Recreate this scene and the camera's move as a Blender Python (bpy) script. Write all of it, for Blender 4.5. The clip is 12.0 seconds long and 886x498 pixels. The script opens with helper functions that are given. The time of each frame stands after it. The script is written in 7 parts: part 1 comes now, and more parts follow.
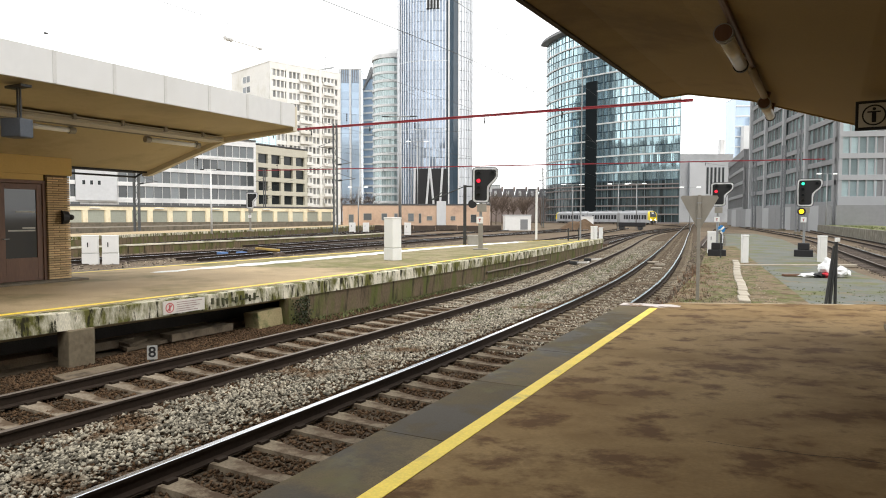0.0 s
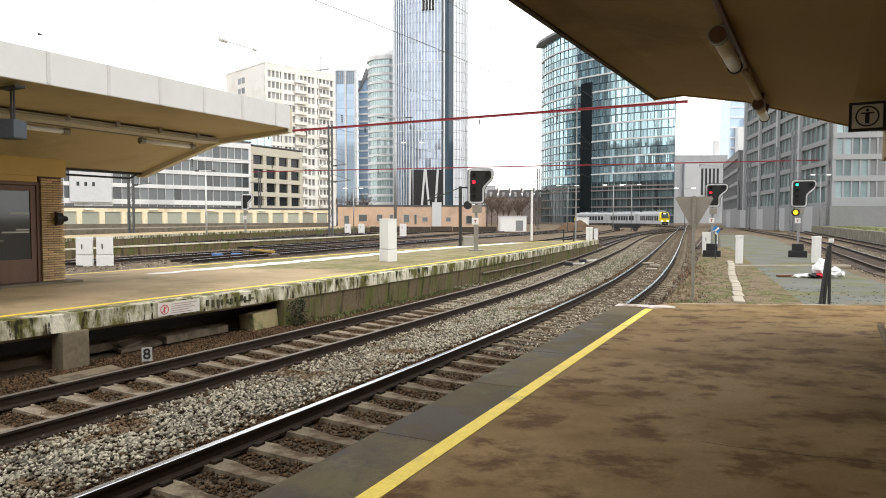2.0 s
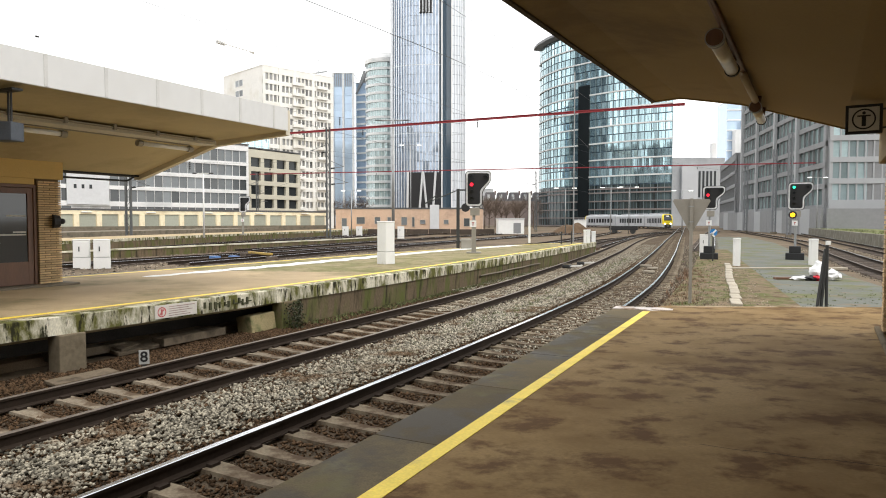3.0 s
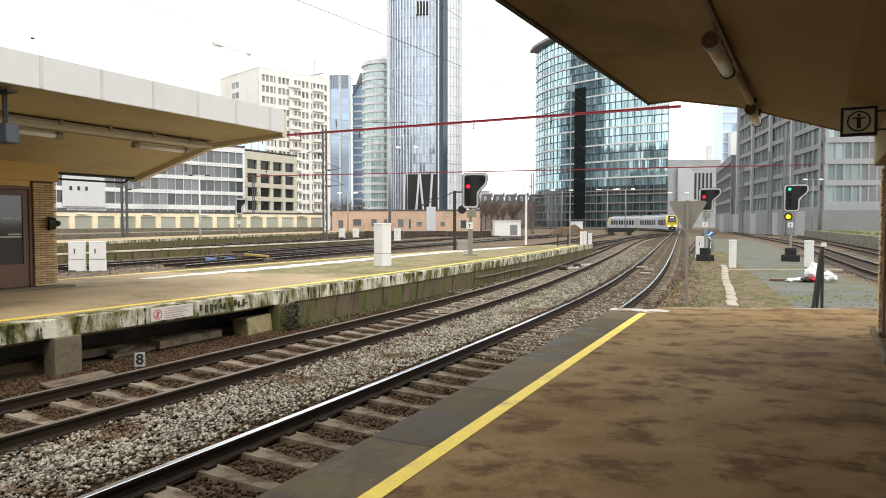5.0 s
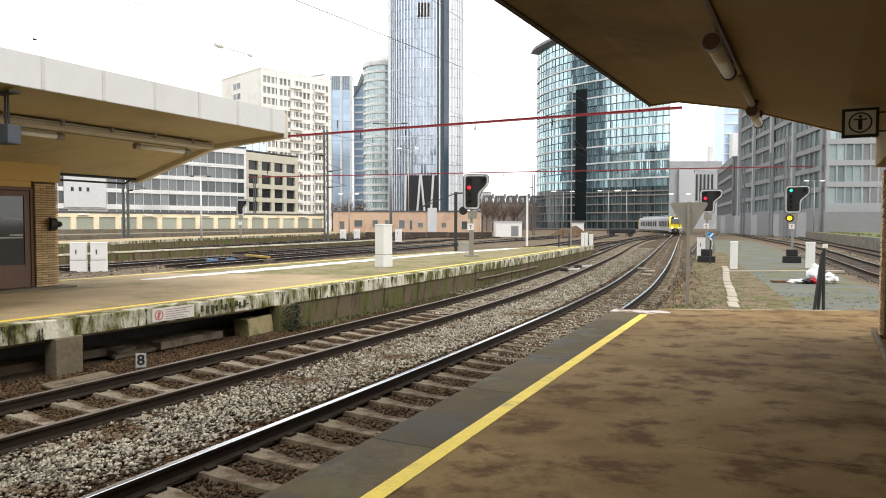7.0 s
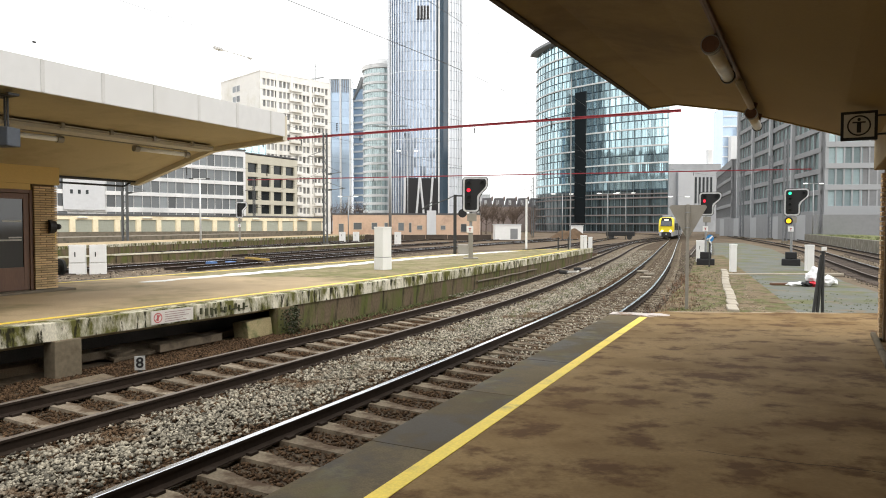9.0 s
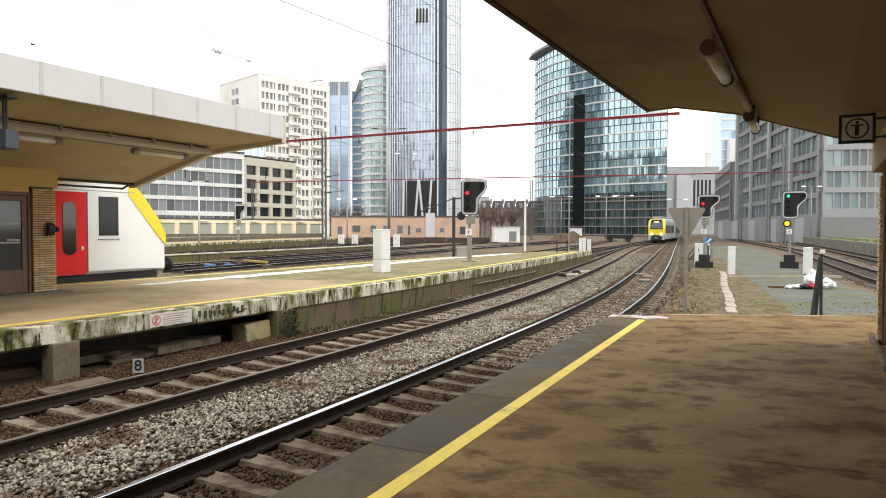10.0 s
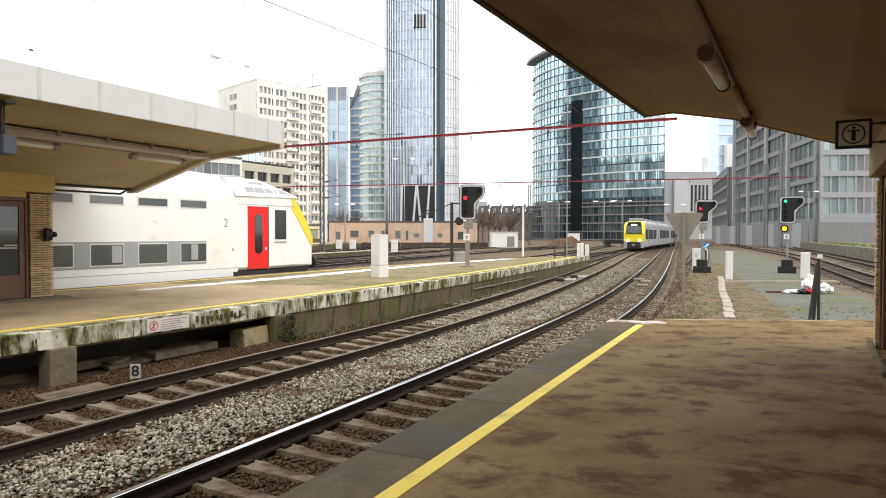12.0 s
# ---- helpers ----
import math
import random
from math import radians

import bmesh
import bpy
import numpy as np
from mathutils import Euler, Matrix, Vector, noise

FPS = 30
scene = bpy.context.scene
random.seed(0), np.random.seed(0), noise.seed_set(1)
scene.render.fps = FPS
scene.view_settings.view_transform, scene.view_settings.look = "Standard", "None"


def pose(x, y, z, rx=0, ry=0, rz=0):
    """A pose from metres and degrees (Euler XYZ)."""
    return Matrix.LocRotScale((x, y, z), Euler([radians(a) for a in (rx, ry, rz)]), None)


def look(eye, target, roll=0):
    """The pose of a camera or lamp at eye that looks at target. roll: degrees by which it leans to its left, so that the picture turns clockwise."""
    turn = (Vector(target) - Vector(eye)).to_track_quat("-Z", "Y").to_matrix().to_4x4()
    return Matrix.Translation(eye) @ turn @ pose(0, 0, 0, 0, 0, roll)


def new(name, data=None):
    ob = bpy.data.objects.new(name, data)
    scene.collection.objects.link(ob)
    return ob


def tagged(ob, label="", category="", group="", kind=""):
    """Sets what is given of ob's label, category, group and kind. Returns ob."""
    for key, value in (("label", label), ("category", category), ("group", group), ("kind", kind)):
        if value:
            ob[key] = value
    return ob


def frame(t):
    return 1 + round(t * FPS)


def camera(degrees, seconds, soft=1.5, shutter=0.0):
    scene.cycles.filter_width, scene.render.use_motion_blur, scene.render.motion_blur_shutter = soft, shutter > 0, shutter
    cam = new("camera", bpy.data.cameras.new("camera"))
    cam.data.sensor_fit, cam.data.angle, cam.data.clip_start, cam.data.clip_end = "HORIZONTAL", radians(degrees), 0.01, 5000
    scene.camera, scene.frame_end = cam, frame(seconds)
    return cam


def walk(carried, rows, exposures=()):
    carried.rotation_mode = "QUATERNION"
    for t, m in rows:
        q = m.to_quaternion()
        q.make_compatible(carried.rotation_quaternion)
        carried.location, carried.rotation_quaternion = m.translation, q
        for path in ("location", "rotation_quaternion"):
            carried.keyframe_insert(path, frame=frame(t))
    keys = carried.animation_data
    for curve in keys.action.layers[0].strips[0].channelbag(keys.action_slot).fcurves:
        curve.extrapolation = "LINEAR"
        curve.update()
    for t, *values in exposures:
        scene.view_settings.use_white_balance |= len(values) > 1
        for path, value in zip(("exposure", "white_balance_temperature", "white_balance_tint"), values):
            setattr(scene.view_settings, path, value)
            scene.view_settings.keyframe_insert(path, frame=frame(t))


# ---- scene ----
# ======== camera ========
cam = camera(67.42, 12.0, soft=1.0)
EYE = (0.0, 0.0, 2.28)
PATH = [
    (0, 87.217, -0.108, 0.934), (0.5, 87.365, -0.099, 1.163), (1, 87.399, -0.051, 1.308),
    (1.5, 87.367, -0.024, 1.139), (2, 87.321, -0.052, 0.542), (2.5, 87.425, -0.094, 0.413),
    (3, 87.536, -0.051, 0.349), (5, 87.704, -0.030, 0.055), (5.5, 87.719, -0.022, -0.029),
    (6, 87.709, 0.0, 0.0), (6.5, 87.754, -0.049, 0.063), (7, 87.799, -0.080, 0.149),
    (9, 88.027, -0.098, 0.086), (9.5, 88.122, -0.108, 0.040), (10, 88.250, -0.114, -0.019),
    (10.5, 88.368, -0.104, -0.090), (11, 88.517, -0.078, -0.055), (11.5, 88.621, -0.083, -0.070),
    (12, 88.694, -0.088, -0.193)]
walk(cam, [(t, pose(*EYE, rx, ry, rz)) for t, rx, ry, rz in PATH], exposures=[(0, 0.0), (12, 0.0)])

# ======== light: white overcast sky ========
world = bpy.data.worlds.new("overcast")
scene.world = world
world.use_nodes = True
wn, wl = world.node_tree.nodes, world.node_tree.links
sky = wn.new("ShaderNodeTexSky")
sky.sky_type = "NISHITA"
sky.sun_disc = False
sky.sun_elevation, sky.sun_rotation = radians(58), radians(145)
sky.dust_density, sky.air_density, sky.ozone_density = 6.0, 1.0, 1.0
cloud = wn.new("ShaderNodeMix")
cloud.data_type = "RGBA"
cloud.inputs[0].default_value = 0.80
cloud.inputs[7].default_value = (15.2, 15.2, 15.0, 1)
wl.new(sky.outputs[0], cloud.inputs[6])
wl.new(cloud.outputs[2], wn["Background"].inputs["Color"])
wn["Background"].inputs["Strength"].default_value = 0.15
sun_data = bpy.data.lights.new("sun", "SUN")
sun_data.energy, sun_data.angle, sun_data.color = 0.85, radians(40), (1.0, 0.985, 0.96)
sun = new("sun", sun_data)
sun.matrix_basis = look((0, 0, 60), (-21.5, 30.7, 0))

# ======== materials ========
MATS = {}


def mat(name, col, rough=0.7, metal=0.0, var=0.25, scale=3.0, fine=40.0, bump=0.15, dirt=None, dscale=0.6, dlo=0.5, dhi=0.65,
        island=0.0, per_object=0.0, spec=0.5, stretch=(1, 1, 1), dist=0.004, damp=None, warp=0.0, second=None):
    """A worn surface: base colour varied at two scales, up to two stains, grain relief. damp: the stain's own roughness;
    second: a further stain as (colour, scale, low, high, stretch)."""
    if name in MATS:
        return MATS[name]
    m = bpy.data.materials.new(name)
    m.use_nodes = True
    n, l = m.node_tree.nodes, m.node_tree.links
    b = n["Principled BSDF"]
    tc = n.new("ShaderNodeTexCoord")
    geo = n.new("ShaderNodeMapping")
    geo.inputs["Scale"].default_value = stretch
    l.new(tc.outputs["Object"], geo.inputs["Vector"])
    big = n.new("ShaderNodeTexNoise")
    big.inputs["Scale"].default_value, big.inputs["Detail"].default_value = scale, 5
    l.new(geo.outputs[0], big.inputs["Vector"])
    small = n.new("ShaderNodeTexNoise")
    small.inputs["Scale"].default_value, small.inputs["Detail"].default_value = fine, 4
    l.new(geo.outputs[0], small.inputs["Vector"])
    add = n.new("ShaderNodeMath")
    add.operation = "ADD"
    l.new(big.outputs["Fac"], add.inputs[0])
    l.new(small.outputs["Fac"], add.inputs[1])
    rng = n.new("ShaderNodeMapRange")
    rng.inputs["From Min"].default_value, rng.inputs["From Max"].default_value = 0.6, 1.4
    rng.inputs["To Min"].default_value, rng.inputs["To Max"].default_value = 1 - var, 1 + var
    l.new(add.outputs[0], rng.inputs["Value"])
    value = rng.outputs[0]
    for amount, node, out in ((island, "ShaderNodeNewGeometry", "Random Per Island"), (per_object, "ShaderNodeObjectInfo", "Random")):
        if amount:
            src = n.new(node)
            r2 = n.new("ShaderNodeMapRange")
            r2.inputs["To Min"].default_value, r2.inputs["To Max"].default_value = 1 - amount, 1 + amount
            l.new(src.outputs[out], r2.inputs["Value"])
            mul = n.new("ShaderNodeMath")
            mul.operation = "MULTIPLY"
            l.new(value, mul.inputs[0])
            l.new(r2.outputs[0], mul.inputs[1])
            value = mul.outputs[0]
    colour = n.new("ShaderNodeVectorMath")
    colour.operation = "SCALE"
    colour.inputs[0].default_value = col
    l.new(value, colour.inputs["Scale"])
    out = colour.outputs[0]
    stains = [(dirt, dscale, dlo, dhi, stretch)] if dirt else []
    wet = None
    for tone, size, low, high, run in stains + ([second] if second else []):
        lay = n.new("ShaderNodeMapping")
        lay.inputs["Scale"].default_value = run
        l.new(tc.outputs["Object"], lay.inputs["Vector"])
        st = n.new("ShaderNodeTexNoise")
        st.inputs["Scale"].default_value, st.inputs["Detail"].default_value, st.inputs["Roughness"].default_value = size, 7, 0.65
        st.inputs["Distortion"].default_value = warp
        l.new(lay.outputs[0], st.inputs["Vector"])
        r3 = n.new("ShaderNodeMapRange")
        r3.inputs["From Min"].default_value, r3.inputs["From Max"].default_value = low, high
        l.new(st.outputs["Fac"], r3.inputs["Value"])
        mx = n.new("ShaderNodeMix")
        mx.data_type = "RGBA"
        mx.inputs[7].default_value = (*tone, 1)
        l.new(r3.outputs[0], mx.inputs[0])
        l.new(out, mx.inputs[6])
        out, wet = mx.outputs[2], wet or r3.outputs[0]
    l.new(out, b.inputs["Base Color"])
    b.inputs["Roughness"].default_value, b.inputs["Metallic"].default_value = rough, metal
    b.inputs["Specular IOR Level"].default_value = spec
    if damp is not None:
        gloss = n.new("ShaderNodeMapRange")
        gloss.inputs["To Min"].default_value, gloss.inputs["To Max"].default_value = rough, damp
        l.new(wet, gloss.inputs["Value"])
        l.new(gloss.outputs[0], b.inputs["Roughness"])
    if bump:
        bp = n.new("ShaderNodeBump")
        bp.inputs["Strength"].default_value, bp.inputs["Distance"].default_value = bump, dist
        l.new(small.outputs["Fac"], bp.inputs["Height"])
        l.new(bp.outputs[0], b.inputs["Normal"])
    MATS[name] = m
    return m


def glow(name, col, strength):
    if name in MATS:
        return MATS[name]
    m = bpy.data.materials.new(name)
    m.use_nodes = True
    b = m.node_tree.nodes["Principled BSDF"]
    b.inputs["Base Color"].default_value = (*col, 1)
    b.inputs["Emission Color"].default_value = (*col, 1)
    b.inputs["Emission Strength"].default_value = strength
    MATS[name] = m
    return m


def glass_facade(name, col, rough=0.08, var=0.5, spec=0.8, wave=0.0, metal=0.0):
    """Coated glazing seen from outside: dark or tinted, glossy, pane by pane a little different."""
    m = mat(name, col, rough, metal, 0.1, 0.15, 2.0, 0.02 + wave, island=var, per_object=var * 0.6, spec=spec, dist=0.02)
    return m


CONCRETE = mat("concrete", (0.19, 0.162, 0.122), 0.9, spec=0.2, var=0.3, scale=1.5, dirt=(0.12, 0.11, 0.08), dscale=1.3)
COPING = mat("mossy_coping", (0.62, 0.58, 0.46), 0.9, spec=0.2, var=0.35, scale=2.0, fine=60, dirt=(0.115, 0.112, 0.030), dscale=2.6, dlo=0.42, dhi=0.56, stretch=(1, 1, 0.4),
             second=((0.028, 0.026, 0.012), 5.0, 0.53, 0.60, (1.6, 1.6, 0.4)), bump=0.5, dist=0.012)
WALLPANEL = mat("stained_wall", (0.150, 0.112, 0.072), 0.9, spec=0.15, var=0.35, scale=1.6, fine=30, dirt=(0.105, 0.118, 0.034), dscale=1.5, dlo=0.45, dhi=0.62, stretch=(1, 1, 0.45),
                second=((0.035, 0.030, 0.018), 2.6, 0.53, 0.66, (1.5, 1.5, 0.18)), bump=0.5, dist=0.015)
PLATFORM = mat("platform_asphalt", (0.258, 0.170, 0.072), 0.72, var=0.22, scale=0.45, fine=45, dirt=(0.155, 0.092, 0.034), dscale=0.8, dlo=0.40, dhi=0.70, bump=0.25, dist=0.003, spec=0.10, warp=0.1, damp=0.80, stretch=(0.8, 1.1, 1),
               second=((0.102, 0.053, 0.018), 2.6, 0.50, 0.63, (0.85, 1.1, 1)))
PLATFORM_EDGE = mat("platform_edge_stone", (0.118, 0.093, 0.056), 0.7, var=0.3, scale=1.1, fine=70, dirt=(0.062, 0.050, 0.033), dscale=0.9, dlo=0.46, dhi=0.56, bump=0.3, spec=0.05, damp=0.42, per_object=0.22,
                    second=((0.125, 0.108, 0.056), 2.0, 0.55, 0.68, (1, 1, 1)))
PLATFORM_L = mat("left_platform_paving", (0.40, 0.305, 0.185), 0.8, spec=0.15, var=0.25, scale=0.8, fine=30, dirt=(0.22, 0.18, 0.095), dscale=0.5, dlo=0.48, dhi=0.66)
PLATFORM_MOSS = mat("mossy_platform_paving", (0.285, 0.235, 0.140), 0.85, spec=0.12, var=0.3, scale=0.9, fine=30, dirt=(0.155, 0.150, 0.060), dscale=0.9, dlo=0.42, dhi=0.60,
                    second=((0.13, 0.105, 0.06), 2.6, 0.56, 0.66, (1, 1, 1)))
YELLOW = mat("yellow_line_paint", (0.88, 0.66, 0.07), 0.6, var=0.18, scale=3, fine=50, dirt=(0.45, 0.36, 0.10), dscale=2.5, dlo=0.6, dhi=0.75)
WHITE_LINE = mat("white_line_paint", (0.74, 0.74, 0.70), 0.65, var=0.15, scale=2, dirt=(0.45, 0.43, 0.36), dscale=2)
BALLAST = mat("ballast_stone", (0.272, 0.246, 0.192), 0.95, spec=0.15, var=0.35, scale=1.2, fine=60, island=0.8, bump=0.3, dirt=(0.135, 0.088, 0.052), dscale=1.1, dlo=0.53, dhi=0.64)
BALLAST_RUST = mat("rusty_ballast_stone", (0.078, 0.048, 0.027), 0.95, spec=0.1, var=0.3, scale=1.2, fine=60, island=0.6, bump=0.3)
TRACKBED = mat("trackbed_gravel", (0.090, 0.068, 0.046), 0.95, spec=0.1, var=0.45, scale=1.0, fine=22, dirt=(0.066, 0.045, 0.03), dscale=0.7, bump=0.9, dist=0.05)
GROUND = mat("yard_ground", (0.15, 0.115, 0.08), 0.95, spec=0.1, var=0.4, scale=0.35, fine=6, dirt=(0.085, 0.065, 0.047), dscale=0.12, bump=0.6, dist=0.05)
RAILSIDE = mat("rusty_rail", (0.030, 0.021, 0.015), 0.85, 0.0, spec=0.15, var=0.3, scale=6)
RAILTOP = mat("polished_rail_head", (0.62, 0.63, 0.65), 0.24, 1.0, var=0.08, scale=4, bump=0.03)
SLEEPER = mat("concrete_sleeper", (0.180, 0.146, 0.102), 0.95, spec=0.15, var=0.35, scale=4, dirt=(0.075, 0.05, 0.032), dscale=3.0, dlo=0.46, dhi=0.60, per_object=0.2)
WOOD_SLEEPER = mat("wooden_sleeper", (0.085, 0.065, 0.05), 0.9, var=0.3, scale=4, per_object=0.3)
STEEL = mat("galvanised_steel", (0.34, 0.35, 0.35), 0.5, 0.6, var=0.15, scale=3)
DARKSTEEL = mat("dark_painted_steel", (0.035, 0.036, 0.035), 0.55, 0.1, var=0.3, scale=4)
MAST = mat("mast_paint", (0.10, 0.105, 0.105), 0.6, 0.1, var=0.25, scale=2)
REDPAINT = mat("red_beam_paint", (0.34, 0.035, 0.045), 0.6, var=0.2, scale=2)
WHITEPAINT = mat("white_cabinet_paint", (0.80, 0.80, 0.78), 0.45, var=0.06, scale=2, dirt=(0.55, 0.53, 0.46), dscale=1.5, dlo=0.6, dhi=0.8, bump=0.03)
BLACK = mat("matt_black", (0.012, 0.012, 0.013), 0.6, var=0.2, scale=4)
SIGNBACK = mat("sign_back_grey", (0.30, 0.28, 0.24), 0.55, 0.3, var=0.15, scale=3)
FASCIA = mat("white_fascia_panel", (0.74, 0.735, 0.715), 0.6, var=0.05, scale=0.5, fine=8, dirt=(0.65, 0.64, 0.61), dscale=0.5, dlo=0.5, dhi=0.75, stretch=(1, 1, 0.6), bump=0.03)
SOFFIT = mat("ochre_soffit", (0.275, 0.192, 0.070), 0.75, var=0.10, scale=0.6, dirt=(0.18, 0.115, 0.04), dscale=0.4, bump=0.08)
SOFFIT_L = mat("cream_soffit", (0.50, 0.415, 0.25), 0.75, var=0.1, scale=0.6, dirt=(0.38, 0.31, 0.18), dscale=0.4, bump=0.08)
OCHREWALL = mat("ochre_wall", (0.56, 0.38, 0.12), 0.7, var=0.1, scale=1.5)
BRICK = mat("buff_brick", (0.56, 0.395, 0.215), 0.85, var=0.2, scale=6, fine=80, per_object=0.22, bump=0.3)
MORTAR = mat("mortar", (0.16, 0.11, 0.06), 0.95, var=0.2)
BROWNWOOD = mat("brown_door_frame", (0.135, 0.066, 0.036), 0.5, var=0.25, scale=3, stretch=(1, 1, 0.15))
DARKGLASS = glass_facade("dark_window_glass", (0.03, 0.035, 0.038), 0.06, 0.6)
MOSS = mat("grass_tufts", (0.11, 0.125, 0.045), 0.9, var=0.4, scale=3, island=0.5)
TWIG = mat("dry_twig", (0.10, 0.07, 0.05), 0.9, island=0.4)
YARD_R = mat("green_grey_yard", (0.128, 0.133, 0.115), 0.9, spec=0.15, var=0.25, scale=0.5, fine=14, dirt=(0.118, 0.122, 0.055), dscale=0.35, dlo=0.5, dhi=0.6, bump=0.3,
              second=((0.165, 0.135, 0.095), 0.9, 0.56, 0.66, (1, 1, 1)))
DIRT = mat("dry_dirt_verge", (0.170, 0.128, 0.082), 0.95, spec=0.1, var=0.35, scale=1.2, fine=16, dirt=(0.105, 0.112, 0.042), dscale=1.1, dlo=0.47, dhi=0.58, bump=0.6, dist=0.04,
            second=((0.10, 0.066, 0.042), 2.2, 0.54, 0.64, (1, 1, 1)))


# ======== mesh helpers ========
def part(name, bm, material, parent=None, label="", smooth=False):
    """Links a bmesh as one mesh object, under a thing or a part."""
    me = bpy.data.meshes.new(name)
    bmesh.ops.recalc_face_normals(bm, faces=bm.faces)
    bm.to_mesh(me)
    bm.free()
    for m in (material if isinstance(material, (list, tuple)) else [material]):
        me.materials.append(m)
    if smooth:
        me.polygons.foreach_set("use_smooth", [True] * len(me.polygons))
    ob = new(name, me)
    if parent is not None:
        ob.parent = parent
    if label:
        tagged(ob, label)
    return ob


def thing(name, m, label, category, group="", kind=""):
    ob = new(name)
    ob.empty_display_size = 0.2
    ob.matrix_basis = m
    return tagged(ob, label, category, group, kind)


def share(name, mesh, m, parent):
    ob = new(name, mesh)
    ob.parent = parent
    ob.matrix_basis = m
    return ob


def box(bm, lo, hi, bevel=0.0, m=None, mi=0):
    g = bmesh.ops.create_cube(bm, size=1.0)
    c = [(a + b) / 2 for a, b in zip(lo, hi)]
    s = [b - a for a, b in zip(lo, hi)]
    bmesh.ops.scale(bm, vec=s, verts=g["verts"])
    bmesh.ops.translate(bm, vec=c, verts=g["verts"])
    vs = g["verts"]
    if bevel:
        es = list({e for v in vs for e in v.link_edges})
        r = bmesh.ops.bevel(bm, geom=es, offset=bevel, segments=2, affect="EDGES", profile=0.6)
        vs = list({v for f in r["faces"] for v in f.verts} | {v for v in vs if v.is_valid})
    if mi:
        for f in {f for v in vs for f in v.link_faces}:
            f.material_index = mi
    if m is not None:
        bmesh.ops.transform(bm, matrix=m, verts=vs)
    return vs


def cyl(bm, p0, p1, r0, r1=None, n=12):
    p0, p1 = Vector(p0), Vector(p1)
    d = p1 - p0
    g = bmesh.ops.create_cone(bm, cap_ends=True, segments=n, radius1=r0, radius2=r0 if r1 is None else r1, depth=d.length)
    m = Matrix.Translation((p0 + p1) / 2) @ d.to_track_quat("Z", "Y").to_matrix().to_4x4()
    bmesh.ops.transform(bm, matrix=m, verts=g["verts"])
    return g["verts"]


def prism(bm, pts, z0, z1):
    """An upright prism over a plan polygon."""
    a = [bm.verts.new((x, y, z0)) for x, y in pts]
    b = [bm.verts.new((x, y, z1)) for x, y in pts]
    n = len(pts)
    bm.faces.new(a[::-1])
    bm.faces.new(b)
    for i in range(n):
        bm.faces.new((a[i], a[(i + 1) % n], b[(i + 1) % n], b[i]))


def slab(bm, outline, depth, m):
    """A flat outline in local x, z, given thickness along y, then placed by m."""
    a = [bm.verts.new(m @ Vector((x, 0, z))) for x, z in outline]
    b = [bm.verts.new(m @ Vector((x, depth, z))) for x, z in outline]
    n = len(outline)
    bm.faces.new(a)
    bm.faces.new(b[::-1])
    for i in range(n):
        bm.faces.new((a[i], b[i], b[(i + 1) % n], a[(i + 1) % n]))


def spline(ctrl, step=0.5):
    """A smooth plan curve through the control points, sampled at even steps."""
    c = [Vector(p) for p in ctrl]
    c = [2 * c[0] - c[1]] + c + [2 * c[-1] - c[-2]]
    raw = []
    for i in range(1, len(c) - 2):
        for k in range(24):
            t = k / 24
            a, b, d, e = c[i - 1], c[i], c[i + 1], c[i + 2]
            raw.append(0.5 * (2 * b + (d - a) * t + (2 * a - 5 * b + 4 * d - e) * t * t + (3 * b - a - 3 * d + e) * t ** 3))
    raw.append(c[-2])
    out, need = [raw[0]], step
    for p, q in zip(raw, raw[1:]):
        seg = (q - p).length
        at = 0.0
        while seg - at >= need:
            at += need
            out.append(p.lerp(q, at / seg))
            need = step
        need -= seg - at
    return out


def heading(pts, i):
    d = pts[min(i + 1, len(pts) - 1)] - pts[max(i - 1, 0)]
    return math.degrees(math.atan2(d.x, d.y))


def offset(pts, off):
    """The same curve moved off metres to its right."""
    res = []
    for i in range(len(pts)):
        h = radians(heading(pts, i))
        res.append(Vector((pts[i].x + off * math.cos(h), pts[i].y - off * math.sin(h))))
    return res


def sweep(bm, pts, profile, mis=None, close=True):
    """A profile of (right, z) carried along a plan curve."""
    rings = []
    for i in range(len(pts)):
        h = radians(heading(pts, i))
        rings.append([bm.verts.new((pts[i].x + r * math.cos(h), pts[i].y - r * math.sin(h), z)) for r, z in profile])
    n = len(profile)
    for a, b in zip(rings, rings[1:]):
        for j in range(n if close else n - 1):
            f = bm.faces.new((a[j], a[(j + 1) % n], b[(j + 1) % n], b[j]))
            if mis:
                f.material_index = mis[j]
    if close:
        bm.faces.new(rings[0])
        bm.faces.new(rings[-1][::-1])


def along(x, y, hd, z=0.0):
    """A frame at x, y whose own y runs along the heading (degrees clockwise from the world's y)."""
    return pose(x, y, z, 0, 0, -hd)


def text_mesh(body, size, name, material, parent, m, depth=0.004, bold=0.0):
    cu = bpy.data.curves.new(name, "FONT")
    cu.body, cu.size, cu.extrude, cu.align_x, cu.align_y, cu.offset = body, size, depth, "CENTER", "CENTER", bold
    tmp = bpy.data.objects.new("tmp", cu)
    me = bpy.data.meshes.new_from_object(tmp)
    bpy.data.objects.remove(tmp)
    me.materials.append(material)
    ob = new(name, me)
    ob.parent = parent
    ob.matrix_basis = m
    return ob

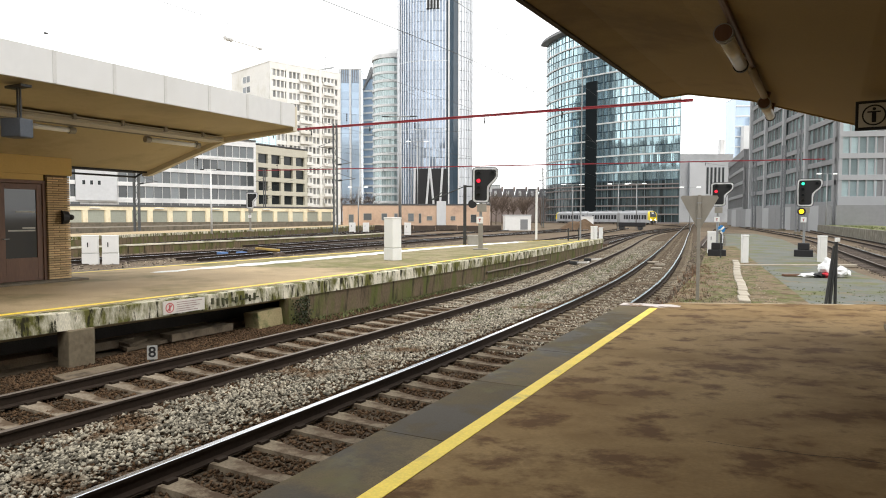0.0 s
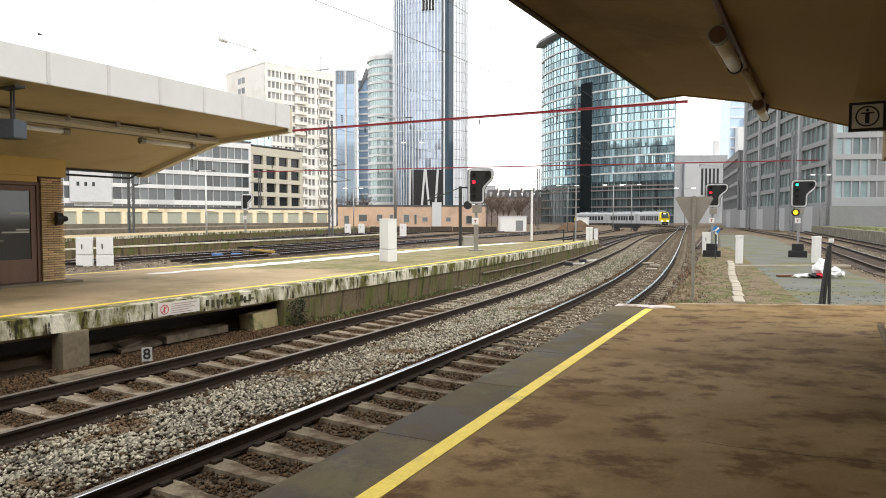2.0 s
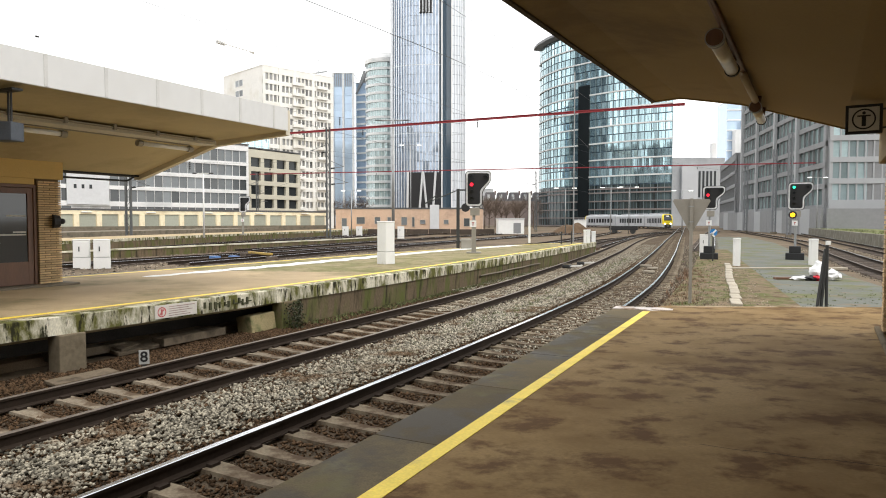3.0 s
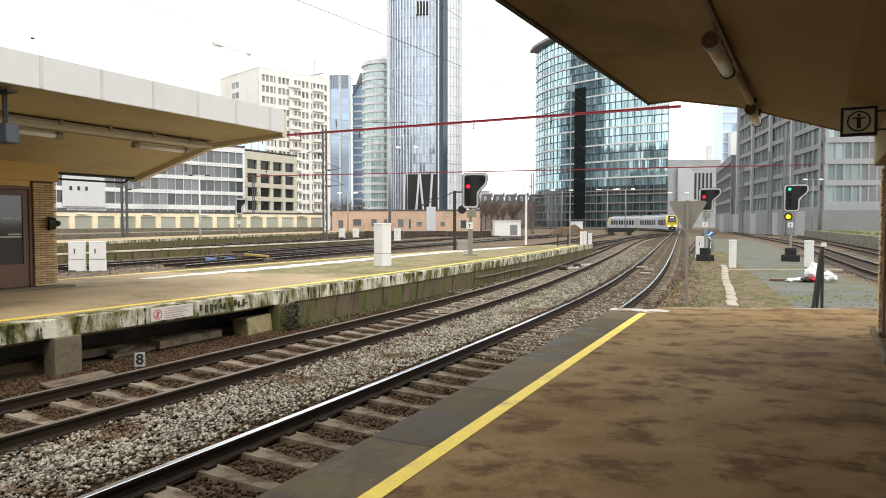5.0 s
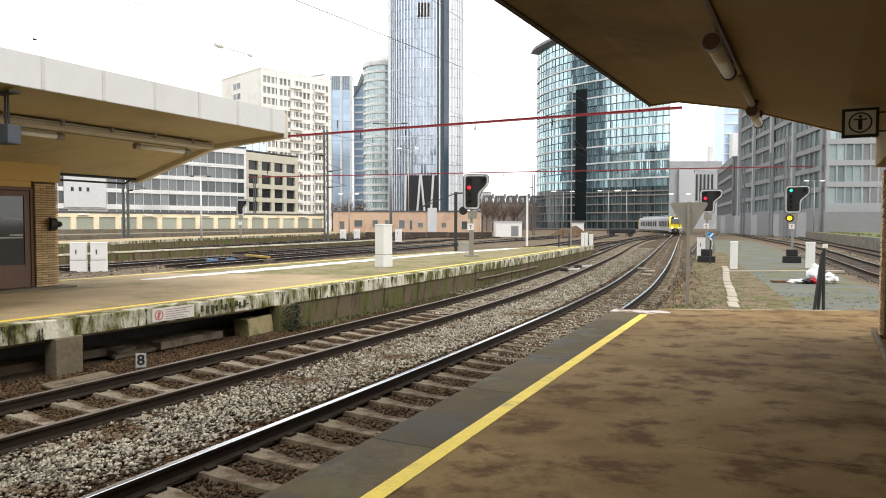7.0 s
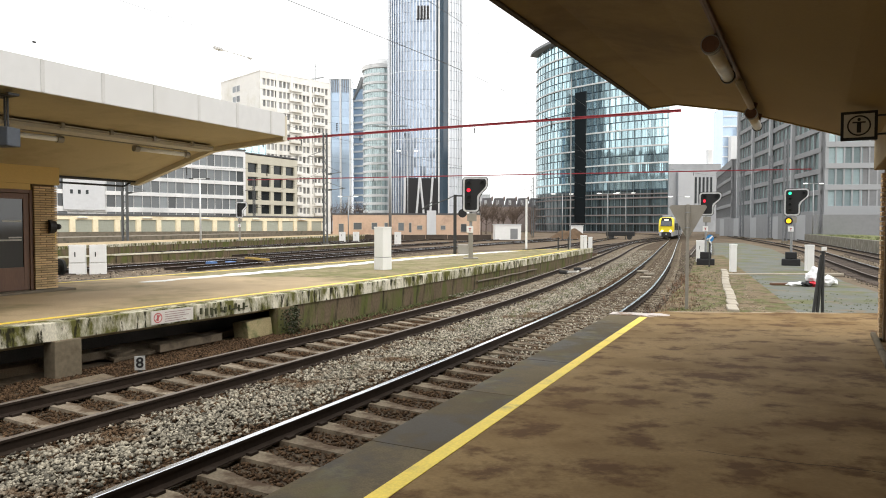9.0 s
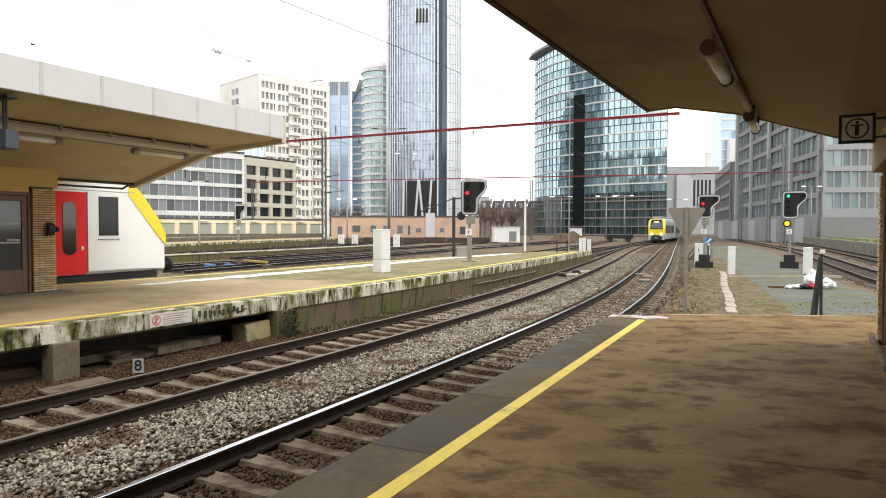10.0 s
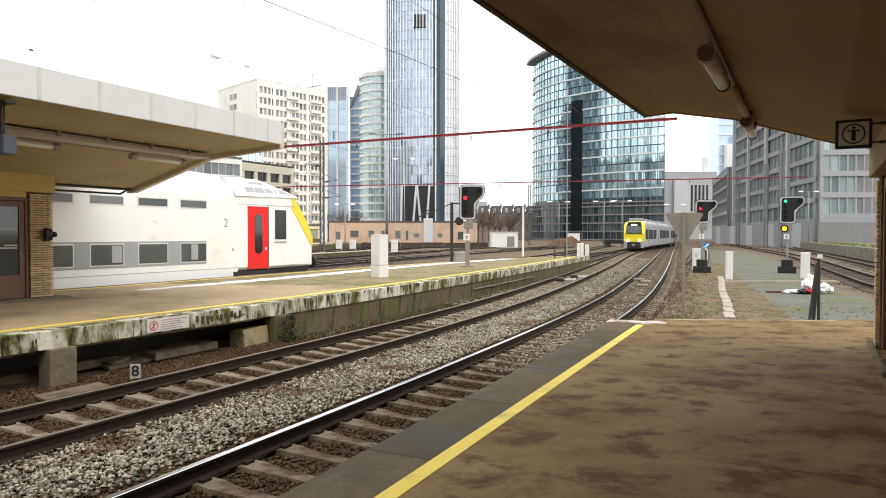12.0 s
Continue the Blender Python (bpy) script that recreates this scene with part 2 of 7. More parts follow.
# ======== plan: curves of the tracks and platforms ========
RP, LPZ = 0.65, 0.70          # heights of the two platforms over the rail
TRACK_NEAR = spline([(-14.2, -15), (-7.91, -5), (-5.06, 0), (0.2, 10), (4.93, 20), (9.0, 30), (16.4, 50), (27.2, 80), (44.2, 127), (64, 182), (86, 242)])
TRACK_LEFT = spline([(-18.8, -15), (-12.4, -5), (-9.43, 0), (-3.98, 10), (0.91, 20), (4.95, 30), (12.2, 50), (20.4, 74), (29.0, 97),
                     (41.0, 124), (52.0, 150), (59.7, 177), (62.3, 203), (57, 230), (46, 257), (30, 285)])
TRACK_WHITE = spline([(-34.1, -20), (-20.3, 5), (-9.44, 24.8), (-1.0, 40), (7.5, 56), (18, 78), (34, 110)])
EDGE_LEFT = spline([(-21.0, -15), (-12.4, 0), (-6.74, 10.04), (-3.54, 15.7), (0, 22.9), (4.3, 32.6), (8.7, 43.2), (11.0, 48.9)])
EDGE_FAR = spline([(-31.6, -17.0), (-18.8, 5.0), (-10.9, 18.7), (-8.0, 24), (-4.9, 29.5), (0.3, 37.9), (5.8, 45), (10.6, 49.2)])

# ======== ground ========
bm = bmesh.new()
bmesh.ops.create_grid(bm, x_segments=2, y_segments=2, size=2500)
ground = part("ground", bm, GROUND)
ground.location.z = -0.26
tagged(ground, "brown gravelly railway yard ground reaching the horizon", "ground", kind="structure")

bm = bmesh.new()
sweep(bm, TRACK_NEAR[::4], [(-6.6, -0.25), (-6.0, -0.228), (1.5, -0.228), (2.1, -0.25)], close=False)
tagged(part("trackbed", bm, TRACKBED), "rust-brown gravel bed under the tracks", "trackbed", kind="structure")

bm = bmesh.new()
prism(bm, [(3.6, 12.9), (9.6, 12.5), (11.6, 12.6), (13.9, 18), (17.9, 29.6), (22.1, 39.5), (36.4, 74), (45, 100), (38, 100), (22.0, 56), (11.7, 30.5)], -0.40, -0.17)
tagged(part("pavement", bm, YARD_R), "green-grey mossy asphalt yard between the tracks", "pavement", kind="structure")
bm = bmesh.new()
prism(bm, [(3.5, 12.95), (8.0, 13.2), (14.3, 30.5), (23.6, 56), (21.4, 56), (11.2, 30.5)], -0.40, -0.145)
tagged(part("verge", bm, DIRT), "dry dirt verge with weeds beside the track", "verge", kind="structure")


RAILDULL = mat("dull_rail_head", (0.16, 0.13, 0.105), 0.55, 0.3, var=0.2, scale=4)


# ======== tracks ========
def rail_profile(side):
    c = side * 0.7525
    return [(c - 0.07, -0.17), (c + 0.07, -0.17), (c + 0.07, -0.155), (c + 0.012, -0.135), (c + 0.012, -0.045), (c + 0.036, -0.035),
            (c + 0.036, -0.006), (c + 0.030, 0.0), (c - 0.030, 0.0), (c - 0.036, -0.006), (c - 0.036, -0.035), (c - 0.012, -0.045), (c - 0.012, -0.135), (c - 0.07, -0.155)]


def sleeper_mesh(material, name):
    bm = bmesh.new()
    xs = [-1.3, -1.0, -0.52, -0.2, 0.2, 0.52, 1.0, 1.3]
    top = [-0.185, -0.165, -0.165, -0.190, -0.190, -0.165, -0.165, -0.185]
    rows = []
    for x, t in zip(xs, top):
        w = 0.15 if t > -0.187 else 0.115
        rows.append([bm.verts.new(p) for p in ((x, -w, -0.36), (x, -w + 0.03, t), (x, w - 0.03, t), (x, w, -0.36))])
    for a, b in zip(rows, rows[1:]):
        for j in range(3):
            bm.faces.new((a[j], b[j], b[j + 1], a[j + 1]))
    bm.faces.new(rows[0])
    bm.faces.new(rows[-1][::-1])
    me = bpy.data.meshes.new(name)
    bmesh.ops.recalc_face_normals(bm, faces=bm.faces)
    bm.to_mesh(me)
    bm.free()
    me.materials.append(material)
    return me


SLEEPER_PALE = mat("weathered_pale_sleeper", (0.245, 0.205, 0.152), 0.95, spec=0.15, var=0.35, scale=4, dirt=(0.10, 0.07, 0.045), dscale=2.4, dlo=0.50, dhi=0.62, per_object=0.25)
SLEEPER_ME, WOOD_ME, PALE_ME = sleeper_mesh(SLEEPER, "sleeper"), sleeper_mesh(WOOD_SLEEPER, "wooden_sleeper"), sleeper_mesh(SLEEPER_PALE, "pale_sleeper")


def clip_mesh():
    bm = bmesh.new()
    for s in (-1, 1):
        for k in (-1, 1):
            box(bm, (s * 0.7525 + k * 0.105 - 0.035, -0.06, -0.17), (s * 0.7525 + k * 0.105 + 0.035, 0.06, -0.135))
    me = bpy.data.meshes.new("rail_clip")
    bm.to_mesh(me)
    bm.free()
    me.materials.append(RAILSIDE)
    return me


CLIP_ME = clip_mesh()


def track(pts, label, sleepers, n0, n1, shiny=(1, 1), clips=0):
    t = thing("railway_track", Matrix(), label, "track", kind="structure")
    for side, s in ((-1, shiny[0]), (1, shiny[1])):
        bm = bmesh.new()
        sweep(bm, pts[::2] if len(pts) > 260 else pts, rail_profile(side), [0, 0, 0, 0, 0, 0, s, s, s, 0, 0, 0, 0, 0])
        part("rail", bm, [RAILSIDE, RAILTOP, RAILDULL], t, "rusty steel rail with a polished head")
    k = 0
    for i in range(n0, n1):
        at = i * 0.6 / 0.5
        j = int(at)
        if j + 1 >= len(pts):
            break
        p = pts[j].lerp(pts[j + 1], at - j)
        m = along(p.x, p.y, heading(pts, j) + random.uniform(-0.6, 0.6), random.uniform(-0.008, 0.004))
        share("sleeper", sleepers, m, t)
        if k < clips:
            share("rail_clip", CLIP_ME, m, t)
        k += 1
    return t


track(TRACK_NEAR, "railway track with concrete sleepers beside the platform", SLEEPER_ME, 14, 215, clips=90)
track(TRACK_LEFT, "railway track with concrete sleepers curving along the far platform", PALE_ME, 14, 215, shiny=(2, 2), clips=90)
track(TRACK_WHITE, "rusty railway track behind the far platform", WOOD_ME, 30, 130, shiny=(2, 2))
YARD_TRACKS = [[(-30.4, 18), (-22.8, 49), (-19.4, 70), (-13.2, 98), (-7.6, 124)], [(-30.0, 8), (-22.0, 30), (-12.6, 50), (-3, 68), (9, 92), (24, 122)], [(-34.2, 18), (-26.6, 49), (-23.2, 70), (-16.9, 98), (-11.4, 124)],
               [(-46.0, 30), (-39.5, 52), (-35.5, 72), (-29.5, 98), (-24.0, 122)], [(-50.0, 31), (-43.5, 52), (-39.6, 72), (-33.6, 98), (-28.0, 118)],
               [(16.3, 18), (20.3, 29.6), (24.5, 39.5), (39.3, 74), (56, 122), (72, 167)], [(20.6, 22), (26.9, 36), (34.6, 53), (47.9, 84), (64, 122), (76, 152)], [(13.2, 60), (22, 84), (33, 112), (46, 140)],
               [(-14.6, 36), (-6.6, 56), (0, 73), (10.5, 100), (22, 130)], [(-16, 52), (-8.6, 72), (0.5, 95), (12, 124)], [(-19, 66), (-11.5, 88), (-3.5, 112), (0, 121)],
               [(6.0, 58), (14.5, 80), (26, 112), (36, 140)], [(20.5, 53), (33, 84), (49, 124), (64, 158)]]
for c in YARD_TRACKS:
    track(spline(c, 0.5), "rusty yard track on wooden sleepers", WOOD_ME, 2, 70, shiny=(2, 1))


def stones(name, spots, size, material, label):
    """Loose broken stones as one heap of joined lumps."""
    spots = np.asarray(spots)
    n = len(spots)
    base = np.array([(1, 0, 0), (-1, 0, 0), (0, 1, 0), (0, -1, 0), (0, 0, 1), (0, 0, -1)], float)
    rng = np.random.default_rng(7)
    v = base[None] * (1 + rng.uniform(-0.55, 0.45, (n, 6, 1))) + rng.uniform(-0.42, 0.42, (n, 6, 3))
    a = rng.uniform(0, 6.283, n)
    c, s = np.cos(a), np.sin(a)
    x = v[..., 0] * c[:, None] - v[..., 1] * s[:, None]
    y = v[..., 0] * s[:, None] + v[..., 1] * c[:, None]
    sc = size * rng.uniform(0.6, 1.35, n)[:, None]
    v = np.stack([x * sc, y * sc, v[..., 2] * sc * 0.75], -1) + spots[:, None, :]
    f = np.array([(0, 2, 4), (2, 1, 4), (1, 3, 4), (3, 0, 4), (2, 0, 5), (1, 2, 5), (3, 1, 5), (0, 3, 5)])
    faces = (f[None] + (np.arange(n) * 6)[:, None, None]).reshape(-1, 3)
    me = bpy.data.meshes.new(name)
    me.vertices.add(n * 6)
    me.vertices.foreach_set("co", v.reshape(-1))
    me.loops.add(len(faces) * 3)
    me.loops.foreach_set("vertex_index", faces.reshape(-1).astype(np.int32))
    me.polygons.add(len(faces))
    me.polygons.foreach_set("loop_start", np.arange(len(faces), dtype=np.int32) * 3)
    me.update(calc_edges=True)
    me.materials.append(material)
    return tagged(new(name, me), label, "ballast", kind="stuff")


def scatter(pts, lo, hi, i0, i1, density, z, keep=lambda r, y: True, fall=18.0):
    rng = np.random.default_rng(i0 * 31 + i1 + int(lo * 100) + int(density))
    res = []
    for i in range(i0, min(i1, len(pts) - 1)):
        h = radians(heading(pts, i))
        p = pts[i]
        d = max(1.0, p.length / fall)
        k = int((hi - lo) * 0.5 * density / d ** 1.5)
        for r, q, w in zip(rng.uniform(lo, hi, k), rng.uniform(0, 0.5, k), rng.random(k)):
            if keep(r, w):
                res.append((p.x + r * math.cos(h) + q * math.sin(h), p.y - r * math.sin(h) + q * math.cos(h), z))
    return res


def off_sleeper(rails):
    return lambda r, w: all(abs(r - c) > 0.10 for c in rails)


# pale stones heaped between the two tracks, rusty ones within the gauges
stones("ballast", scatter(TRACK_NEAR, -2.95, -1.25, 20, 180, 760, -0.165, lambda r, w: w < 1.3 - abs(r + 2.05) * 1.1), 0.026, BALLAST, "pale grey broken ballast stones between the tracks")
stones("ballast", scatter(TRACK_NEAR, -6.4, 1.0, 20, 170, 480, -0.213, off_sleeper((-0.75, 0.75))), 0.023, BALLAST_RUST, "rust-brown ballast stones around the sleepers")
stones("ballast", scatter(TRACK_NEAR, -1.0, 1.2, 62, 220, 230, -0.21, off_sleeper((-0.75, 0.75))), 0.030, BALLAST, "grey ballast stones within the near track")
stones("ballast", scatter(TRACK_LEFT, -1.5, 1.3, 76, 190, 260, -0.20, off_sleeper((-0.75, 0.75))), 0.030, BALLAST, "grey ballast stones within the curving track")
stones("ballast", scatter(TRACK_LEFT, -2.6, -1.0, 20, 130, 330, -0.215), 0.027, BALLAST_RUST, "rust-brown stones under the platform edge")

stones("gravel", scatter(TRACK_LEFT, -2.5, -1.0, 86, 140, 170, -0.19), 0.032, BALLAST, "pale loose stones along the foot of the platform wall")
stones("ballast", scatter(TRACK_NEAR, -3.1, -2.35, 20, 120, 460, -0.17), 0.022, BALLAST_RUST, "rusty stones at the ballast's edge")
stones("ballast", scatter(TRACK_NEAR, -1.75, -1.0, 20, 120, 460, -0.175), 0.022, BALLAST_RUST, "rusty stones at the ballast's edge")
rng = np.random.default_rng(11)
yard = np.stack([rng.uniform(-24, 2, 9000), rng.uniform(22, 62, 9000), np.full(9000, -0.245)], 1)
stones("gravel", yard, 0.05, mat("yard_stone", (0.20, 0.17, 0.13), 0.95, var=0.3, island=0.8, spec=0.1), "loose grey and brown gravel between the yard tracks")
yard = np.stack([rng.uniform(0, 1, 7000), rng.uniform(14, 60, 7000), np.full(7000, -0.245)], 1)
yard[:, 0] = 16.0 + (yard[:, 1] - 18) * 0.40 - 2.0 + yard[:, 0] * 6.5
stones("gravel", yard, 0.045, mat("yard_stone", (0, 0, 0)), "loose gravel around the yard track")
verge = np.stack([rng.uniform(0, 1, 2600), rng.uniform(13.5, 36, 2600), np.full(2600, -0.15)], 1)
verge[:, 0] = 4.7 + (verge[:, 1] - 13) * 0.40 + verge[:, 0] * 2.2
shoulder = np.array(scatter(TRACK_NEAR, 1.05, 2.6, 62, 180, 150, -0.2))
stones("gravel", shoulder, 0.030, mat("yard_stone", (0, 0, 0)), "loose brown stones on the track's shoulder")
stones("gravel", verge, 0.025, mat("yard_stone", (0, 0, 0)), "small stones strewn on the dirt verge")

# ======== near platform ========
E0 = Vector((3.14, 12.39))
PH = 26.6


def rp(x, y):
    """Plan point x metres right of the near platform's edge, y along it from its end."""
    h = radians(PH)
    return (E0.x + x * math.cos(h) + y * math.sin(h), E0.y - x * math.sin(h) + y * math.cos(h))


bm = bmesh.new()
prism(bm, [rp(0.55, -24), rp(0.55, 0.25), (4.25, 12.72), (9.8, 12.45), (15.5, 12.0), (15.5, -12), rp(8, -24)], -0.4, RP)
tagged(part("platform", bm, PLATFORM), "worn brown asphalt station platform with damp stains", "platform", kind="structure")
for k in range(14):
    bm = bmesh.new()
    a, b = -24 + k * 1.75, -24 + (k + 1) * 1.75 - 0.006
    if k == 13:
        b = 0.30
    box(bm, (0, a, -0.05), (0.545, b, RP - 0.004), 0.005, along(E0.x, E0.y, PH))
    c = part("coping", bm, PLATFORM_EDGE)
    tagged(c, "damp grey stone slab on the platform edge", "coping", kind="structure")
bm = bmesh.new()
prism(bm, [rp(0.555, -24), rp(0.555, -0.25), rp(0.685, -0.25), rp(0.685, -24)], RP, RP + 0.004)
tagged(part("safety_line", bm, YELLOW), "worn yellow painted safety line on the platform", "line", kind="structure")
bm = bmesh.new()
prism(bm, [rp(-0.02, -0.12), rp(-0.02, 0.28), rp(0.25, 0.33), rp(0.5, 0.29), rp(0.8, 0.42), rp(1.0, 0.34), rp(1.02, 0.12), rp(0.85, 0.05), rp(0.7, -0.12), rp(0.45, -0.05), rp(0.3, -0.2), rp(0.15, -0.1)], RP, RP + 0.004)
tagged(part("painted_patch", bm, mat("flaking_white_paint", (0.55, 0.50, 0.47), 0.8, var=0.25, scale=3, dirt=(0.20, 0.14, 0.09), dscale=4, dlo=0.48, dhi=0.58, spec=0.1)), "flaking white paint patch at the platform end", "marking", kind="structure")


bm = bmesh.new()
sweep(bm, [Vector((4.32, 12.64)), Vector((6.2, 12.55)), Vector((8.0, 12.47)), Vector((9.78, 12.38)), Vector((13.5, 12.10))], [(-0.05, RP + 0.003), (0.05, RP + 0.003)], close=False)
tagged(part("edge_strip", bm, mat("worn_pale_edge", (0.40, 0.33, 0.24), 0.85, var=0.3, scale=3, spec=0.1, dirt=(0.17, 0.11, 0.05), dscale=2.2, dlo=0.42, dhi=0.56)), "worn pale strip along the platform's end", "marking", kind="structure")

# dark repair seams in the asphalt
for k, (a, b) in enumerate((((1.85, 4.78), (4.6, 3.65)), ((3.0, 10.6), (6.3, 10.2)))):
    a, b = Vector(a), Vector(b)
    pts = [a.lerp(b, i / 14) + Vector((random.uniform(-0.015, 0.015), random.uniform(-0.02, 0.02))) for i in range(15)]
    bm = bmesh.new()
    sweep(bm, pts, [(-0.004, RP + 0.002), (0.004, RP + 0.002)], close=False)
    tagged(part("seam", bm, mat("seam_tar", (0.03, 0.02, 0.013), 0.8, spec=0.1)), "dark cracked seam in the asphalt", "seam", kind="structure")

FASCIA_JOINT = mat("fascia_joint_grey", (0.66, 0.65, 0.62), 0.6, var=0.1, scale=2)


# ======== canopies ========
def canopy(m, length, profile, thick, fascia_h, soffit, label, panel, lip, first):
    """A concrete platform roof: soffit profile of (inward, z) from the edge inward, carried back along the platform."""
    t = thing("platform_canopy", m, label, "canopy", kind="structure")
    sgn = 1 if profile[-1][0] > 0 else -1
    bm = bmesh.new()
    top = [(x, z + thick + (0.25 if i else 0.1)) for i, (x, z) in enumerate(profile)]
    out = profile + top[::-1]
    a = [bm.verts.new((x, 0, z)) for x, z in out]
    b = [bm.verts.new((x, -length, z)) for x, z in out]
    n = len(out)
    bm.faces.new(a)
    bm.faces.new(b[::-1])
    for i in range(n):
        bm.faces.new((a[i], a[(i + 1) % n], b[(i + 1) % n], b[i]))
    part("roof_slab", bm, soffit, t)
    z0 = profile[0][1]
    y, ln = 0.0, first
    while y < length - panel:
        bm = bmesh.new()
        x0, x1 = sorted((-sgn * 0.06, 0))
        box(bm, (x0, -y - ln + 0.008, z0 - lip), (x1, -y, z0 - lip + fascia_h), 0.006)
        part("fascia_panel", bm, FASCIA, t, "weathered white metal fascia panel")
        bm = bmesh.new()
        x0, x1 = sorted((-sgn * 0.068, -sgn * 0.01))
        box(bm, (x0, -y - ln - 0.03, z0 - lip + 0.01), (x1, -y - ln + 0.03, z0 - lip + fascia_h - 0.003), 0.004)
        part("joint_cover", bm, FASCIA_JOINT, t, "grey joint cover strip")
        y, ln = y + ln, panel
    return t, sgn


LEFT_ROOF = along(-3.96, 16.39, 26.9, -0.228) @ Matrix.Scale(1.1, 4)      # frame of the far roof and its fittings
left_canopy, _ = canopy(LEFT_ROOF, 26, [(0, 4.27), (-2.2, 4.15), (-4.84, 3.43), (-5.05, 3.43), (-8.5, 4.4)], 0.24, 0.50, SOFFIT_L,
                        "butterfly platform roof with white fascia and cream soffit", 1.0, 0.0, 0.45)
# end board of the far roof
bm = bmesh.new()
slab(bm, [(0.0, 4.25), (-2.2, 4.10), (-4.84, 3.38), (-5.05, 3.38), (-5.05, 3.55), (-4.84, 3.60), (-2.2, 4.36), (-1.2, 4.62), (0.0, 4.80)], 0.14, Matrix.Translation((0, 0.002, -0.06)))
part("end_board", bm, mat("cream_end_board", (0.66, 0.60, 0.47), 0.7, var=0.1, scale=1.5), left_canopy, "cream painted end board")
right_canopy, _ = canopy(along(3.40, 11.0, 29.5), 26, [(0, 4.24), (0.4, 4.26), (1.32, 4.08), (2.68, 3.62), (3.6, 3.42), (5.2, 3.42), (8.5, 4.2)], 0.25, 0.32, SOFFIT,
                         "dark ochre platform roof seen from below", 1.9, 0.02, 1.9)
bm = bmesh.new()
slab(bm, [(-0.06, 4.21), (0.0, 4.225), (0.4, 4.245), (1.32, 4.065), (2.68, 3.605), (3.6, 3.405), (5.2, 3.405), (5.2, 3.7), (2.68, 3.95), (1.32, 4.4), (-0.06, 4.55)], 0.07, Matrix())
part("end_board", bm, SOFFIT, right_canopy)
# edge strips recoloured dark, unlike the far roof's white fascia
EDGE_DARK = mat("dark_roof_edge", (0.075, 0.055, 0.035), 0.8, var=0.3, scale=2, dirt=(0.03, 0.025, 0.018), dscale=2)
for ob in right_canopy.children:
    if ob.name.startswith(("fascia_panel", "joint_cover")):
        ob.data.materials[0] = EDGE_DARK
        tagged(ob, "dark metal edge strip")

# ======== far (left) platform ========
def polygon_between(a, b):
    return [(p.x, p.y) for p in a] + [(p.x, p.y) for p in b[::-1]]


bm = bmesh.new()
rim_l, rim_f = offset(EDGE_LEFT, -0.35)[::4], offset(EDGE_FAR, 0.3)[::4]
cut_l = next(i for i, p in enumerate(rim_l) if p.y > 19.5)
cut_f = next(i for i, p in enumerate(rim_f) if p.y > 20.5)
prism(bm, polygon_between(rim_l[:cut_l + 1], rim_f[:cut_f + 1]), 0.30, LPZ)
tagged(part("platform_far", bm, PLATFORM_L), "weathered tan paving of the island platform", "platform", kind="structure")
bm = bmesh.new()
prism(bm, polygon_between(rim_l[cut_l:], rim_f[cut_f:]), 0.30, LPZ - 0.003)
tagged(part("platform_far_end", bm, PLATFORM_MOSS), "mossy olive-grey old paving of the island platform's tapering end", "platform", kind="structure")
step = 3
for i in range(8, len(EDGE_LEFT) - 1, step):
    seg = EDGE_LEFT[i:i + step + 1]
    if len(seg) < 2:
        break
    bm = bmesh.new()
    sweep(bm, seg, [(0, LPZ - 0.30), (0, LPZ - 0.01), (-0.01, LPZ), (-0.35, LPZ), (-0.35, LPZ - 0.30)])
    tagged(part("edge_slab", bm, COPING), "mossy streaked concrete edge slab of the far platform", "coping", kind="structure")
bm = bmesh.new()
sweep(bm, EDGE_FAR, [(0, -0.3), (0, LPZ), (0.3, LPZ), (0.3, -0.3)])
tagged(part("platform_far_wall", bm, CONCRETE), "concrete rear edge wall of the island platform", "wall", kind="structure")
for off0, off1, src, lab in ((-0.66, -0.48, EDGE_LEFT, "yellow safety line on the far platform"), (0.45, 0.63, EDGE_FAR, "yellow safety line along the rear edge")):
    bm = bmesh.new()
    sweep(bm, src[6:-6], [(off0, LPZ + 0.004), (off1, LPZ + 0.004)], close=False)
    tagged(part("safety_line", bm, YELLOW), lab, "line", kind="structure")
# white line in the platform's middle
bm = bmesh.new()
mid = spline([(-8.4, 18.4), (-6.3, 22.3), (-4.7, 25.5), (-2.9, 29.3), (0.0, 35.0), (4.6, 42.6)])
for i, (p, q) in enumerate(zip(mid, mid[1:])):
    w0 = 0.16 + 0.26 * min(1, i / 8) + 0.09 * math.sin(i * 1.9)
    w1 = 0.16 + 0.26 * min(1, (i + 1) / 8) + 0.09 * math.sin((i + 1) * 1.9)
    o = 0.05 * math.sin(i * 2.3)
    d = (q - p).normalized()
    s = Vector((d.y, -d.x))
    bm.faces.new([bm.verts.new((v.x, v.y, LPZ + 0.005)) for v in (p - s * (w0 - o), p + s * (w0 + o), q + s * (w1 + o), q - s * (w1 - o))])
tagged(part("white_line", bm, WHITE_LINE), "broad worn white line along the far platform", "line", kind="structure")

